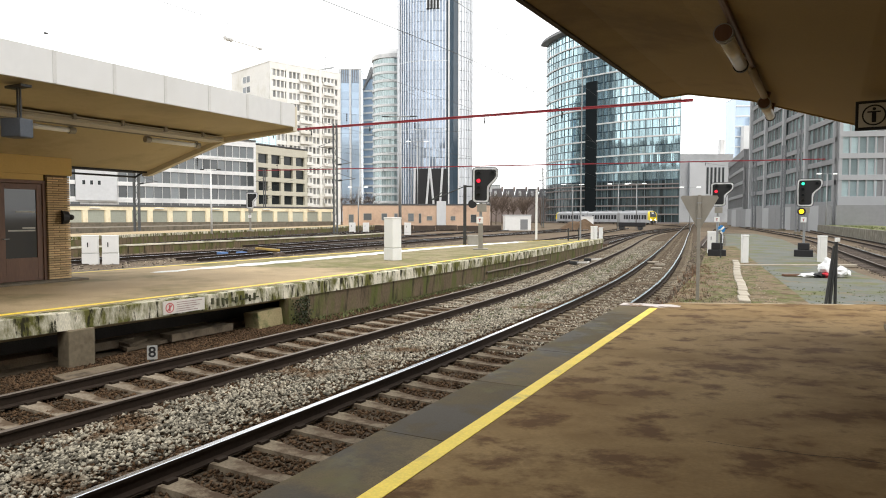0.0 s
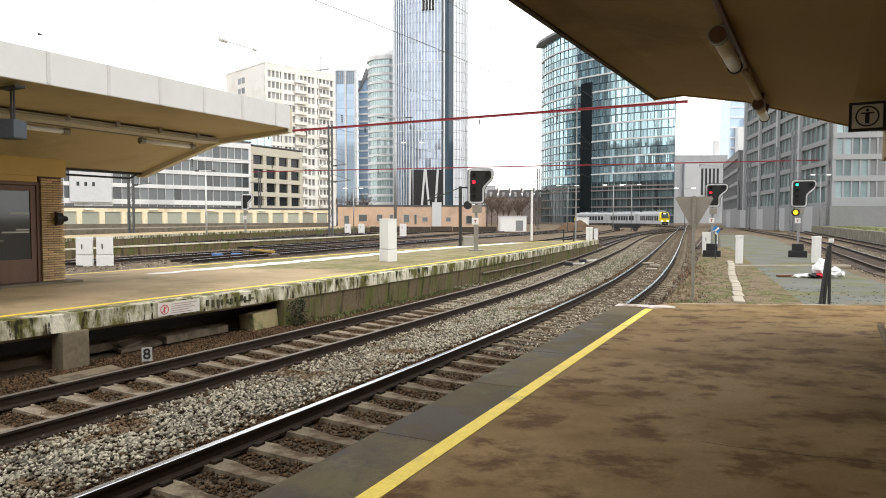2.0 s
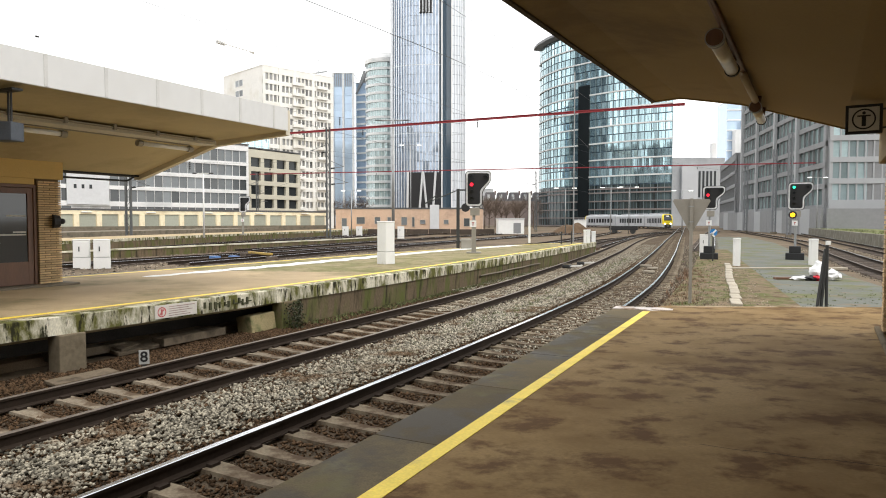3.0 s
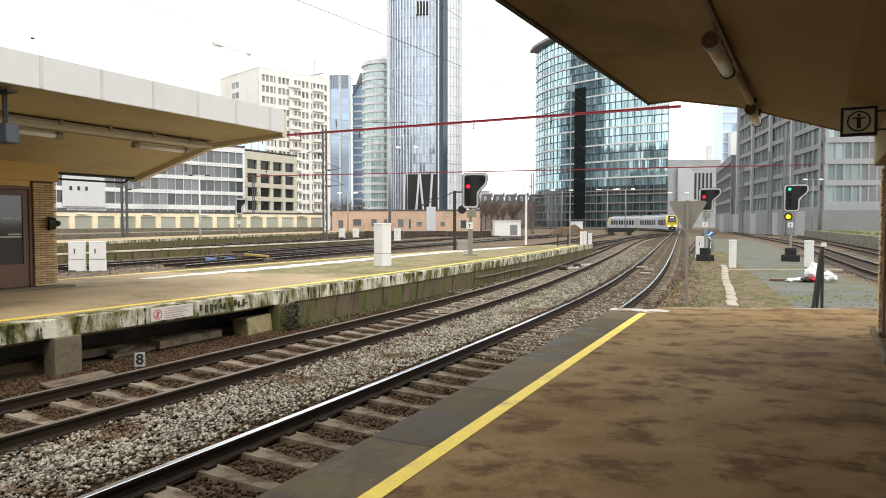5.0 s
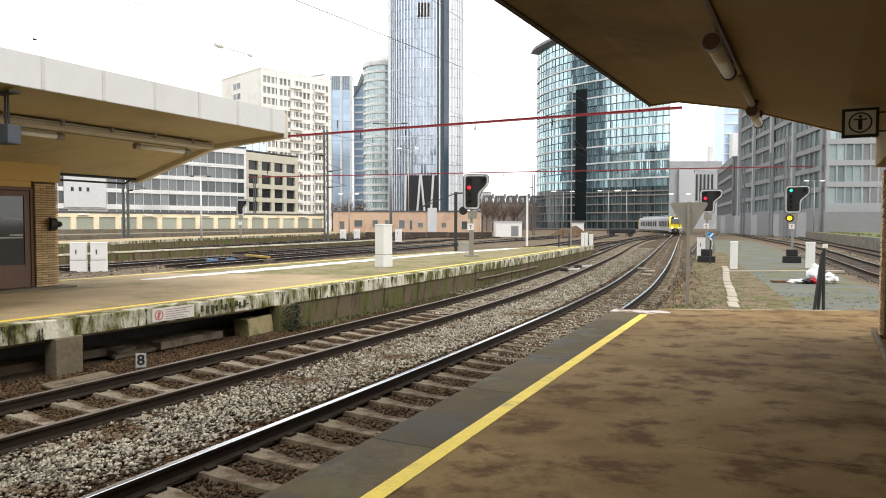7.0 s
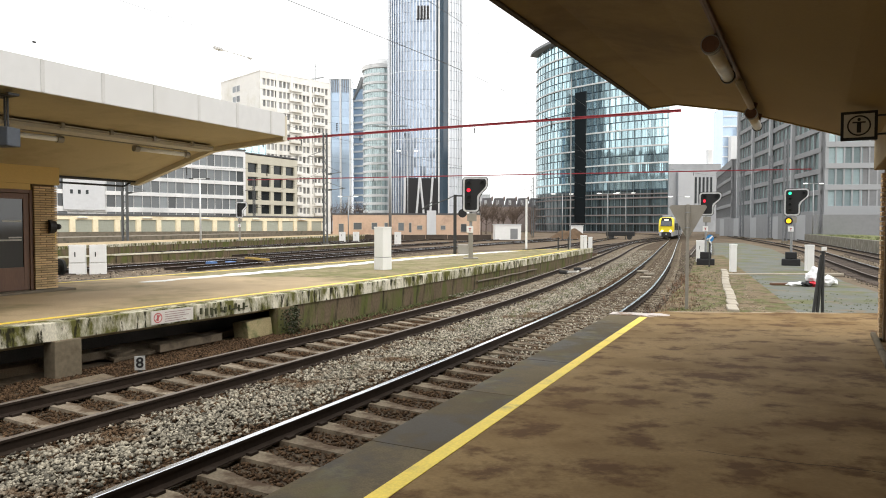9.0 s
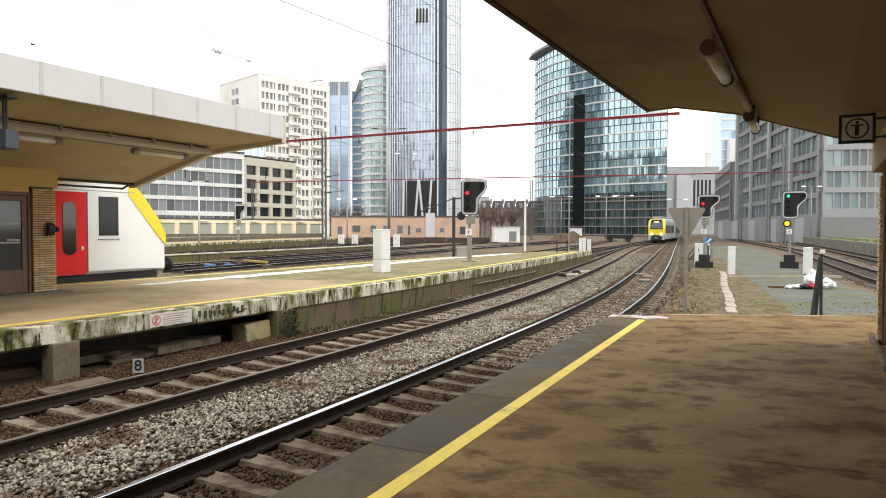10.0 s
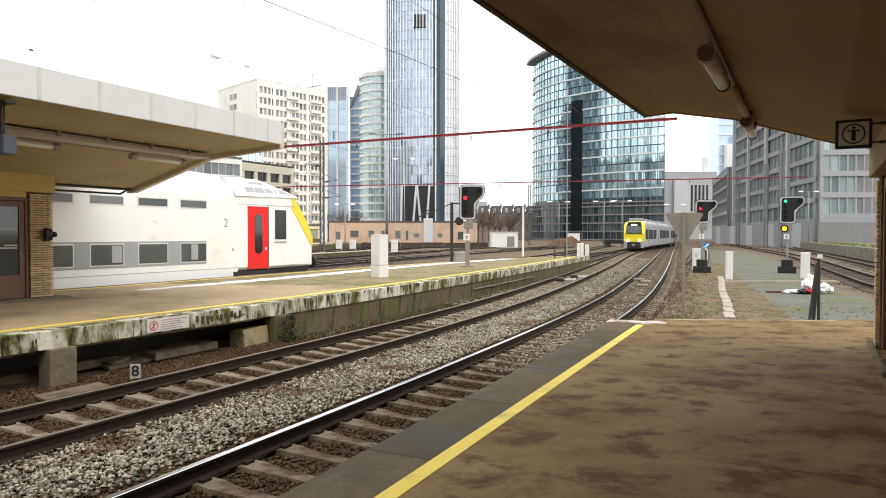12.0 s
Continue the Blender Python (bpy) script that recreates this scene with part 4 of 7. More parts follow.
sweep(bm, face, [(-3.0, TH - 0.5), (3.2, TH + 0.2), (3.0, TH + 1.4), (-3.0, TH + 2.6)])
part("roof_visor", bm, GREYSTONE, tt, "overhanging grey roof visor")

# grey block and stepped white towers beyond the yard
m, w = front(111, 330, 137, 330)
HAZEGREY = mat("hazy_grey_cladding", (0.42, 0.43, 0.44), 0.7, var=0.1, scale=0.15, fine=1.5, dirt=(0.34, 0.35, 0.36), dscale=0.08)
gb = block("grey_block", m, w, 20, 33.5, HAZEGREY, "plain light-grey block with tall slot windows", HAZEGREY, 0.0)
for k in range(5):
    bm = bmesh.new()
    box(bm, (13.2 + k * 1.9, -0.15, 14), (14.2 + k * 1.9, 0.2, 27))
    part("slot_window", bm, WIN_DARK, gb)
bm = bmesh.new()
box(bm, (4.3, -2, 9), (12.2, 0.5, 29.5), 0.1)
part("bay", bm, mat("mid_grey_panel", (0.52, 0.53, 0.54), 0.7, var=0.08, scale=0.2), gb)
bm = bmesh.new()
box(bm, (20.5, 2, 33), (22.6, 5, 41), 0.05)
part("chimney", bm, LIGHTGREY, gb)
m, w = front(167, 400, 186, 398)
wt = block("white_tower", m, w, 20, 74.0, WIN_BLUE, "pale blue and white stepped office tower", WHITEBAND)
for lo, hi in (((3, -6, 0), (19, 0, 56)), ((8, -8, 56), (19, 2, 62)), ((9, -12, 0), (16, -6, 48))):
    bm = bmesh.new()
    box(bm, lo, hi, 0.1)
    part("step_wing", bm, WHITEBAND, wt)
for k in range(10):
    bm = bmesh.new()
    box(bm, (0, -0.2, 14 + k * 6), (w, 0.3, 14.8 + k * 6), 0.05)
    part("spandrel", bm, WHITEBAND, wt)

# long grey office receding along the yard
m, w = front(79.5, 180, 66.6, 118)
ro = block("yard_office", m, w, 30, 36.0, GREYSTONE, "long grey office facade with green-grey ribbon windows", GREYSTONE, 0.6)
rows = [(5.4 + 3.75 * k, 8.2 + 3.75 * k) for k in range(8)]
bands_and_panes(ro, w, rows, 22, GREYSTONE, glass_facade("greenish_window_glass", (0.16, 0.21, 0.21), 0.10, 0.8, 0.8, metal=0.3), 1.2, 0.12, 0.5, z_top=35.8)
for k in range(4):
    bm = bmesh.new()
    box(bm, (k * w / 4 - 0.3, -0.5, 0), (k * w / 4 + 0.8, 0.1, 35.8), 0.05)
    part("rib", bm, mat("mid_grey_cladding", (0.36, 0.37, 0.38), 0.7, var=0.08, scale=0.3), ro)
m, w = front(96, 235, 80.6, 187)
wing = block("yard_office_wing", m, w, 20, 21.5, GREYSTONE, "lower grey office wing with dark ribbon windows", GREYSTONE, 0.6)
bands_and_panes(wing, w, [(5.4 + 3.75 * k, 8.2 + 3.75 * k) for k in range(4)], 16, GREYSTONE, WIN_DARK, 1.0, 0.15, 0.5, z_top=21.2)
m, w = front(66.9, 117.0, 80.0, 115.6)
rg = block("glazed_corner", m, w, 1.6, 40.0, GREYSTONE, "pale glazed corner building with dark inset windows", LIGHTGREY, 0.5)
rows = [(6.2 + 3.75 * k, 9.0 + 3.75 * k) for k in range(9)]
bands_and_panes(rg, w, rows, 9, mat("mid_grey_cladding", (0.36, 0.37, 0.38), 0.7, var=0.08, scale=0.3), glass_facade("pale_green_glass", (0.34, 0.43, 0.44), 0.08, 0.8, 0.9, metal=0.35), 0.4, 0.25, 0.4, z_top=39.8)
m, w = front(78.0, 185, 64.0, 112)
yw = thing("yard_wall", m, "long grey concrete retaining wall of the yard", "wall", kind="structure")
for k in range(14):
    bm = bmesh.new()
    box(bm, (k * w / 14, -1.2, 0), ((k + 1) * w / 14 - 0.05, -0.8, 4.6 + (k % 3) * 0.02), 0.03)
    part("panel", bm, GREYSTONE if k % 3 else mat("mid_grey_cladding", (0, 0, 0)), yw)
bm = bmesh.new()
box(bm, (0, 0, 0), (36, 0.4, 4.6), 0.03, pose(63.5, 111.5, -0.25, 0, 0, -6))
yard_panel = part("yard_wall_panel", bm, GREYSTONE)
tagged(yard_panel, "grey concrete yard wall", "wall", kind="structure")

# far terrace with mansard roofs between the towers
m, w = front(18.5, 330, 48, 330)
ter = block("terrace_houses", m, w, 10, 12.5, mat("far_brick", (0.36, 0.29, 0.26), 0.9, var=0.15, scale=0.3), "far brick terrace with grey mansard roofs", GREYSTONE, setback=0.0)
for k in range(5):
    bm = bmesh.new()
    slab(bm, [(k * 6, 12.5), (k * 6 + 5.6, 12.5), (k * 6 + 4.9, 16.5), (k * 6 + 0.7, 16.5)], 6, Matrix())
    # roof slate lightened: the distance haze is put into its colour
    part("mansard_roof", bm, mat("hazed_slate", (0.22, 0.21, 0.22), 0.8), ter)
    bm = bmesh.new()
    box(bm, (k * 6 + 1.5, -0.3, 13), (k * 6 + 2.8, 1, 15.4))
    part("dormer", bm, WHITEBAND, ter)
    bm = bmesh.new()
    box(bm, (k * 6 + 5.2, 2, 15), (k * 6 + 6.0, 4, 17.4))
    part("chimney", bm, mat("far_brick", (0, 0, 0)), ter)
m, w = front(14, 345, 24, 345)
pb = block("pale_building", m, w, 10, 19, LIGHTGREY, "far pale building with a grey roof", GREYSTONE)
bands_and_panes(pb, w, [(4 + 3.2 * k, 5.8 + 3.2 * k) for k in range(4)], 6, LIGHTGREY, WIN_GREY, 0.4, 0.5, 0.3, z_top=18.6)


def bare_tree(x, y, h, seed):
    r = random.Random(seed)
    t = thing("bare_tree", pose(x, y, -0.25, 0, 0, r.uniform(0, 360)), "leafless winter tree with fine brown twigs", "tree", "bare trees at the yard's end")
    bm = bmesh.new()
    cyl(bm, (0, 0, 0), (0.1, 0, h * 0.4), 0.22, 0.14, 7)
    part("trunk", bm, TWIG, t)
    bm = bmesh.new()
    for k in range(14):
        a, e = r.uniform(0, 6.28), r.uniform(0.5, 1.3)
        z = h * r.uniform(0.28, 0.5)
        ln = h * r.uniform(0.25, 0.5)
        p = Vector((0, 0, z))
        q = p + Vector((math.cos(a) * math.cos(e), math.sin(a) * math.cos(e), math.sin(e))) * ln
        cyl(bm, p, q, 0.08, 0.03, 4)
        for j in range(14):
            s = p.lerp(q, r.uniform(0.3, 1))
            v = Vector((r.uniform(-1, 1), r.uniform(-1, 1), r.uniform(0.1, 1.2))).normalized() * h * r.uniform(0.1, 0.22)
            cyl(bm, s, s + v, 0.035, 0.012, 3)
    tagged(part("crown", bm, TWIG, t), kind="stuff")


for k in range(9):
    bare_tree(11 + k * 2.1 + random.uniform(-0.8, 0.8), random.uniform(190, 240), random.uniform(9, 13), k)
for k in range(5):
    bare_tree(-44 + k * 3.4, 240, 13, 60 + k)


# plain unseen blocks close the place behind the platforms, added for dark tower reflections
for x, y, w, d, h in ((-150, -120, 55, 30, 46), (-90, -105, 40, 30, 62), (-46, -95, 34, 30, 50), (-8, -92, 30, 30, 72), (26, -96, 36, 30, 56), (66, -100, 30, 30, 78), (100, -80, 40, 30, 52), (146, -60, 40, 40, 66),
                      (-330, -140, 60, 40, 70), (-345, -70, 50, 40, 95), (-340, -10, 52, 40, 62), (-350, 50, 56, 40, 84), (-345, 110, 60, 40, 58), (-340, 170, 60, 40, 76), (-260, -150, 60, 30, 66)):
    b = thing("reflected_block", pose(x, y, -0.25), "plain unseen block added to darken reflections in the glass towers", "building", "rear blocks")
    bm = bmesh.new()
    box(bm, (0, -d, 0), (w, 0, h), 0.1)
    part("wall", bm, GREYSTONE, b)
    for k in range(int(h / 3.6) - 1):
        bm = bmesh.new()
        box(bm, (1.0, -0.02, 3 + k * 3.6), (w - 1.0, 0.12, 5.0 + k * 3.6))
        part("window_band", bm, WIN_DARK, b)
    bm = bmesh.new()
    box(bm, (w * 0.3, -d * 0.7, h), (w * 0.6, -d * 0.3, h + 4), 0.1)
    part("roof_plant", bm, LIGHTGREY, b)

# ======== masts, beams and wires ========
def lattice_mast(x, y, h, w, label, material=MAST, arms=True):
    t = thing("catenary_mast", pose(x, y, -0.25), label, "mast", "catenary masts")
    for sx in (-1, 1):
        bm = bmesh.new()
        box(bm, (sx * w / 2 - 0.085, -0.16, 0), (sx * w / 2 + 0.085, 0.16, h), 0.01)
        part("upright", bm, material, t)
    bm = bmesh.new()
    k = int(h / 0.8)
    for i in range(k):
        s = 1 if i % 2 else -1
        cyl(bm, (-s * w / 2, 0, i * 0.8), (s * w / 2, 0, i * 0.8 + 0.8), 0.03, n=5)
    tagged(part("lacing", bm, material, t), kind="stuff")
    bm = bmesh.new()
    box(bm, (-w * 0.8, -0.4, 0), (w * 0.8, 0.4, 0.4), 0.03)
    part("footing", bm, CONCRETE, t)
    for z, ln, side in ((h * 0.50, 2.2, 1), (h * 0.64, 1.7, 1), (h * 0.78, 1.9, -1)) if arms else ():
        bm = bmesh.new()
        cyl(bm, (side * w / 2, 0, z), (side * (w / 2 + ln), 0, z + 0.25), 0.045, n=6)
        cyl(bm, (side * w / 2, 0, z + 0.95), (side * (w / 2 + ln * 0.9), 0, z + 0.28), 0.03, n=6)
        arm = part("cantilever", bm, material, t, "slim cantilever arm with its stay")
        bm = bmesh.new()
        for j in range(4):
            cyl(bm, (side * (w / 2 + 0.18 + j * 0.11), 0, z + 0.02 + j * 0.012), (side * (w / 2 + 0.24 + j * 0.11), 0, z + 0.027 + j * 0.012), 0.13, 0.10, 10)
        cyl(bm, (side * (w / 2 + 0.15), 0, z + 0.02), (side * (w / 2 + 0.6), 0, z + 0.07), 0.06, n=8)
        part("insulator", bm, DARKSTEEL, arm, "ribbed dark insulator")
    return t


lattice_mast(-36.5, 76, 12.5, 0.55, "dark lattice catenary mast beyond the platform")
lattice_mast(-14.2, 79.6, 13.6, 0.40, "tall dark catenary mast carrying a red beam")
t = thing("catenary_mast", pose(12.6, 66.3, -0.25), "slim pale tubular catenary mast carrying a red beam", "mast", "catenary masts")
bm = bmesh.new()
cyl(bm, (0, 0, 0), (0, 0, 17.2), 0.07, 0.05, 10)
part("tube", bm, STEEL, t)
bm = bmesh.new()
box(bm, (-0.3, -0.3, 0), (0.3, 0.3, 0.4), 0.03)
part("footing", bm, CONCRETE, t)
YARDMAST = mat("hazy_mast_grey", (0.16, 0.17, 0.18), 0.6, 0.1, var=0.15, scale=2)
lattice_mast(62.0, 126.5, 16.0, 0.6, "tall grey catenary mast beside the yard", YARDMAST, False)
lattice_mast(51.8, 101, 15.8, 0.5, "tall grey catenary mast beside the yard", YARDMAST, False)
lattice_mast(64.0, 143, 14.5, 0.6, "grey catenary mast at the yard wall", YARDMAST, False)
lattice_mast(20.0, 150, 13.6, 0.4, "grey catenary mast beside the far track")
lattice_mast(-44, 154, 13.4, 0.4, "grey catenary mast beside the depot")


def beam(a, b, size, label):
    a, b = Vector(a), Vector(b)
    L = (b - a).length
    rot = (b - a).to_track_quat("X", "Z").to_matrix().to_4x4()
    t = thing("portal_beam", Matrix.Translation(a) @ rot, label, "beam", "red portal beams")
    bm = bmesh.new()
    box(bm, (0, -0.03, -size), (L, 0.03, size), 0.005)
    part("web", bm, REDPAINT, t)
    for dz in (-size, size):
        bm = bmesh.new()
        box(bm, (0, -0.12, dz - 0.03), (L, 0.12, dz + 0.03), 0.005)
        part("flange", bm, REDPAINT, t)
    for k in range(1, int(L / 7.5)):
        x = k * 7.5 + (k * 37 % 5) * 0.5
        bm = bmesh.new()
        cyl(bm, (x, 0, -size), (x, 0, -size - 0.9), 0.025, n=6)
        for j in range(4):
            cyl(bm, (x, 0, -size - 0.22 - j * 0.13), (x, 0, -size - 0.30 - j * 0.13), 0.10, 0.07, 8)
        part("hanger", bm, DARKSTEEL, t, "dark hanger rod with a ribbed insulator")


beam((-38, 91.5, 13.0), (21.9, 61.8, 13.0), 0.09, "long red steel beam spanning the tracks")
beam((-46, 155.6, 13.0), (84, 119.5, 13.0), 0.07, "far red steel beam spanning the tracks")


def wire(pts, r, label, material=None):
    cu = bpy.data.curves.new("wire", "CURVE")
    cu.dimensions, cu.bevel_depth, cu.bevel_resolution = "3D", r, 1
    s = cu.splines.new("POLY")
    s.points.add(len(pts) - 1)
    for q, p in zip(s.points, pts):
        q.co = (*p, 1)
    tmp = bpy.data.objects.new("tmp", cu)
    me = bpy.data.meshes.new_from_object(tmp)
    bpy.data.objects.remove(tmp)
    me.materials.append(material or DARKSTEEL)
    return tagged(new("overhead_wire", me), label, "wire", "overhead wires")


for curve, lo, hi in ((TRACK_NEAR, 8, 330), (TRACK_LEFT, 8, 330), (TRACK_WHITE, 8, 220)):
    seg = curve[lo:hi:4]
    wire([(p.x, p.y, 5.35) for p in seg], 0.003, "thin copper contact wire over the track")
    wire([(p.x, p.y, 6.55 + 0.35 * math.cos(i * 4 * 0.5 / 48 * 6.283 + 0.6)) for i, p in enumerate(seg)], 0.007, "dark messenger wire over the track")
for a, b in (((-14.2, 79.6, 12.2), (12.4, 66.3, 12.0)), ((-36.5, 76, 9.5), (-14.2, 79.6, 9.6)), ((-14.2, 79.6, 10.6), (12.4, 66.3, 8.0)), ((-36.5, 76, 11.5), (-60, 60, 11.5)), ((-26, 52, 13.5), (-7.7, 95, 16.2)),
             ((-14.2, 79.6, 9.0), (-44, 154, 9.0)), ((12.4, 66.3, 10.0), (51.8, 101, 9.0)), ((51.8, 101, 8.4), (62, 126.5, 8.4))):
    a, b = Vector(a), Vector(b)
    pts = [a.lerp(b, k / 10) - Vector((0, 0, 0.6 * math.sin(k / 10 * math.pi))) for k in range(11)]
    wire(pts, 0.012, "span wire between catenary masts")
    for k in ((3, 7) if a.x < -25 else ()):
        bm = bmesh.new()
        p = pts[k]
        for j in range(4):
            cyl(bm, p + Vector((0, 0, -0.25 * j)), p + Vector((0, 0, -0.25 * j - 0.14)), 0.11, 0.07, 8)
        cyl(bm, p, p + Vector((0, 0, -1.3)), 0.02, n=5)
        tagged(part("insulator", bm, DARKSTEEL), "dark insulator hanging from a span wire", "insulator", "insulators")


for x, y, z, a in ((-18.36, 30.0, 10.5, (-36.5, 76, 11.5)), (-17.7, 60.0, 23.0, (-7.7, 95, 16.3))):
    aerial = wire([a, (x, y, z), (2 * x - a[0], 2 * y - a[1], 2 * z - a[2])], 0.002, "very thin aerial wire with a small damper over the tracks")
    bm = bmesh.new()
    cyl(bm, (x - 0.07, y, z), (x + 0.07, y + 0.02, z - 0.02), 0.05, 0.035, 8)
    part("damper", bm, DARKSTEEL, aerial)


def pole_lamp(x, y, z0, h, arm, r, label, heads=2, material=STEEL, lit=False):
    t = thing("yard_lamp", pose(x, y, z0), label, "lamp", "yard lamps")
    bm = bmesh.new()
    cyl(bm, (0, 0, 0), (0, 0, h), r, r * 0.6, 10)
    part("pole", bm, material, t, smooth=True)
    bm = bmesh.new()
    cyl(bm, (-arm, 0, h + 0.05), (arm if heads == 2 else 0, 0, h + 0.05), r * 0.4, n=6)
    part("arm", bm, material, t)
    for s in ((-1, 1) if heads == 2 else (-1,)):
        bm = bmesh.new()
        box(bm, (s * arm - 0.28 * arm, -0.12, h), (s * arm + 0.22 * arm, 0.12, h + 0.12), 0.04)
        part("lamp_head", bm, DARKSTEEL if not lit and (h > 12 or h < 6) else glow("lit_lamp", (1.0, 1.0, 0.97), 1.5), t)
    return t


pole_lamp(-22.0, 60, LPZ, 5.75, 0.75, 0.09, "slim white lamp post with two arms on the platform", material=WHITEPAINT)
pole_lamp(-7.7, 95, -0.25, 16.7, 2.0, 0.24, "tall pale lighting mast with two dark floodlights")
pole_lamp(-7.1, 130, -0.25, 17.1, 1.7, 0.13, "tall grey lighting mast with bright white floodlights", lit=True)
pole_lamp(-14.4, 100, -0.25, 6.9, 1.2, 0.10, "small grey yard lamp with two arms")
pole_lamp(21.0, 118, -0.25, 8.2, 1.6, 0.09, "grey yard lamp with bright white heads")
pole_lamp(29.5, 120, -0.25, 8.4, 1.5, 0.09, "grey yard lamp with bright white heads")
pole_lamp(42.0, 119, -0.25, 7.8, 1.5, 0.09, "grey yard lamp with bright white heads")
pole_lamp(35.5, 130, -0.25, 9.0, 1.5, 0.09, "grey yard lamp with bright white heads")
pole_lamp(61.0, 110, -0.25, 9.6, 1.3, 0.09, "grey yard lamp with bright white heads")


# feeder wire with an inline insulator over the rear track
h = radians(29)
feeder = [(-9.44 + math.sin(h) * s, 24.8 + math.cos(h) * s, 9.15) for s in (-50, -20, 0, 1.2)]
wire(feeder, 0.004, "thin feeder wire over the rear track")
wire([(-9.44 + math.sin(h) * s, 24.8 + math.cos(h) * s, 9.15) for s in (3.1, 20, 60)], 0.004, "thin feeder wire over the rear track")
t = thing("feeder_insulator", pose(-9.44 + math.sin(h) * 1.2, 24.8 + math.cos(h) * 1.2, 9.15, 0, 0, -29), "grey rod insulator in a feeder wire", "insulator", "insulators")
bm = bmesh.new()
for k in range(4):
    cyl(bm, (0, k * 0.1, 0), (0, k * 0.1 + 0.07, 0), 0.085, 0.06, 10)
part("shed_disc", bm, LIGHTGREY, t)
bm = bmesh.new()
cyl(bm, (0, 0.35, 0), (0, 1.8, 0), 0.02, n=8)
part("rod", bm, LIGHTGREY, t)
bm = bmesh.new()
cyl(bm, (0, 1.75, 0), (0, 1.9, 0), 0.06, n=8)
part("clamp", bm, LIGHTGREY, t)


# ======== signals ========
def fillet(poly, r, n=5):
    """A polygon with its corners rounded."""
    res = []
    for i, p in enumerate(poly):
        p, a, b = Vector(p), Vector(poly[i - 1]), Vector(poly[(i + 1) % len(poly)])
        u, v = p + (a - p).normalized() * r, p + (b - p).normalized() * r
        res += [tuple(u * (1 - k / n) ** 2 + p * 2 * (k / n) * (1 - k / n) + v * (k / n) ** 2) for k in range(n + 1)]
    return res


def inset(poly, d):
    """A counter-clockwise polygon with each side moved inward by d."""
    res = []
    for i, p in enumerate(poly):
        p, a, b = Vector(p), Vector(poly[i - 1]), Vector(poly[(i + 1) % len(poly)])
        e, f = (p - a).normalized(), (b - p).normalized()
        m, n = Vector((-e.y, e.x)), Vector((-f.y, f.x))
        res.append(tuple(p + (m + n) * (d / (1 + m.dot(n)))))
    return res


def signal_outline(w, h, d=0.0):
    pts = [(-0.29 * w, 0), (0.37 * w, 0), (0.37 * w, 0.44 * h), (0.71 * w, 0.70 * h), (0.71 * w, h), (-0.29 * w, h)]
    return fillet(inset(pts, d), 0.17 * w - d * 0.8)


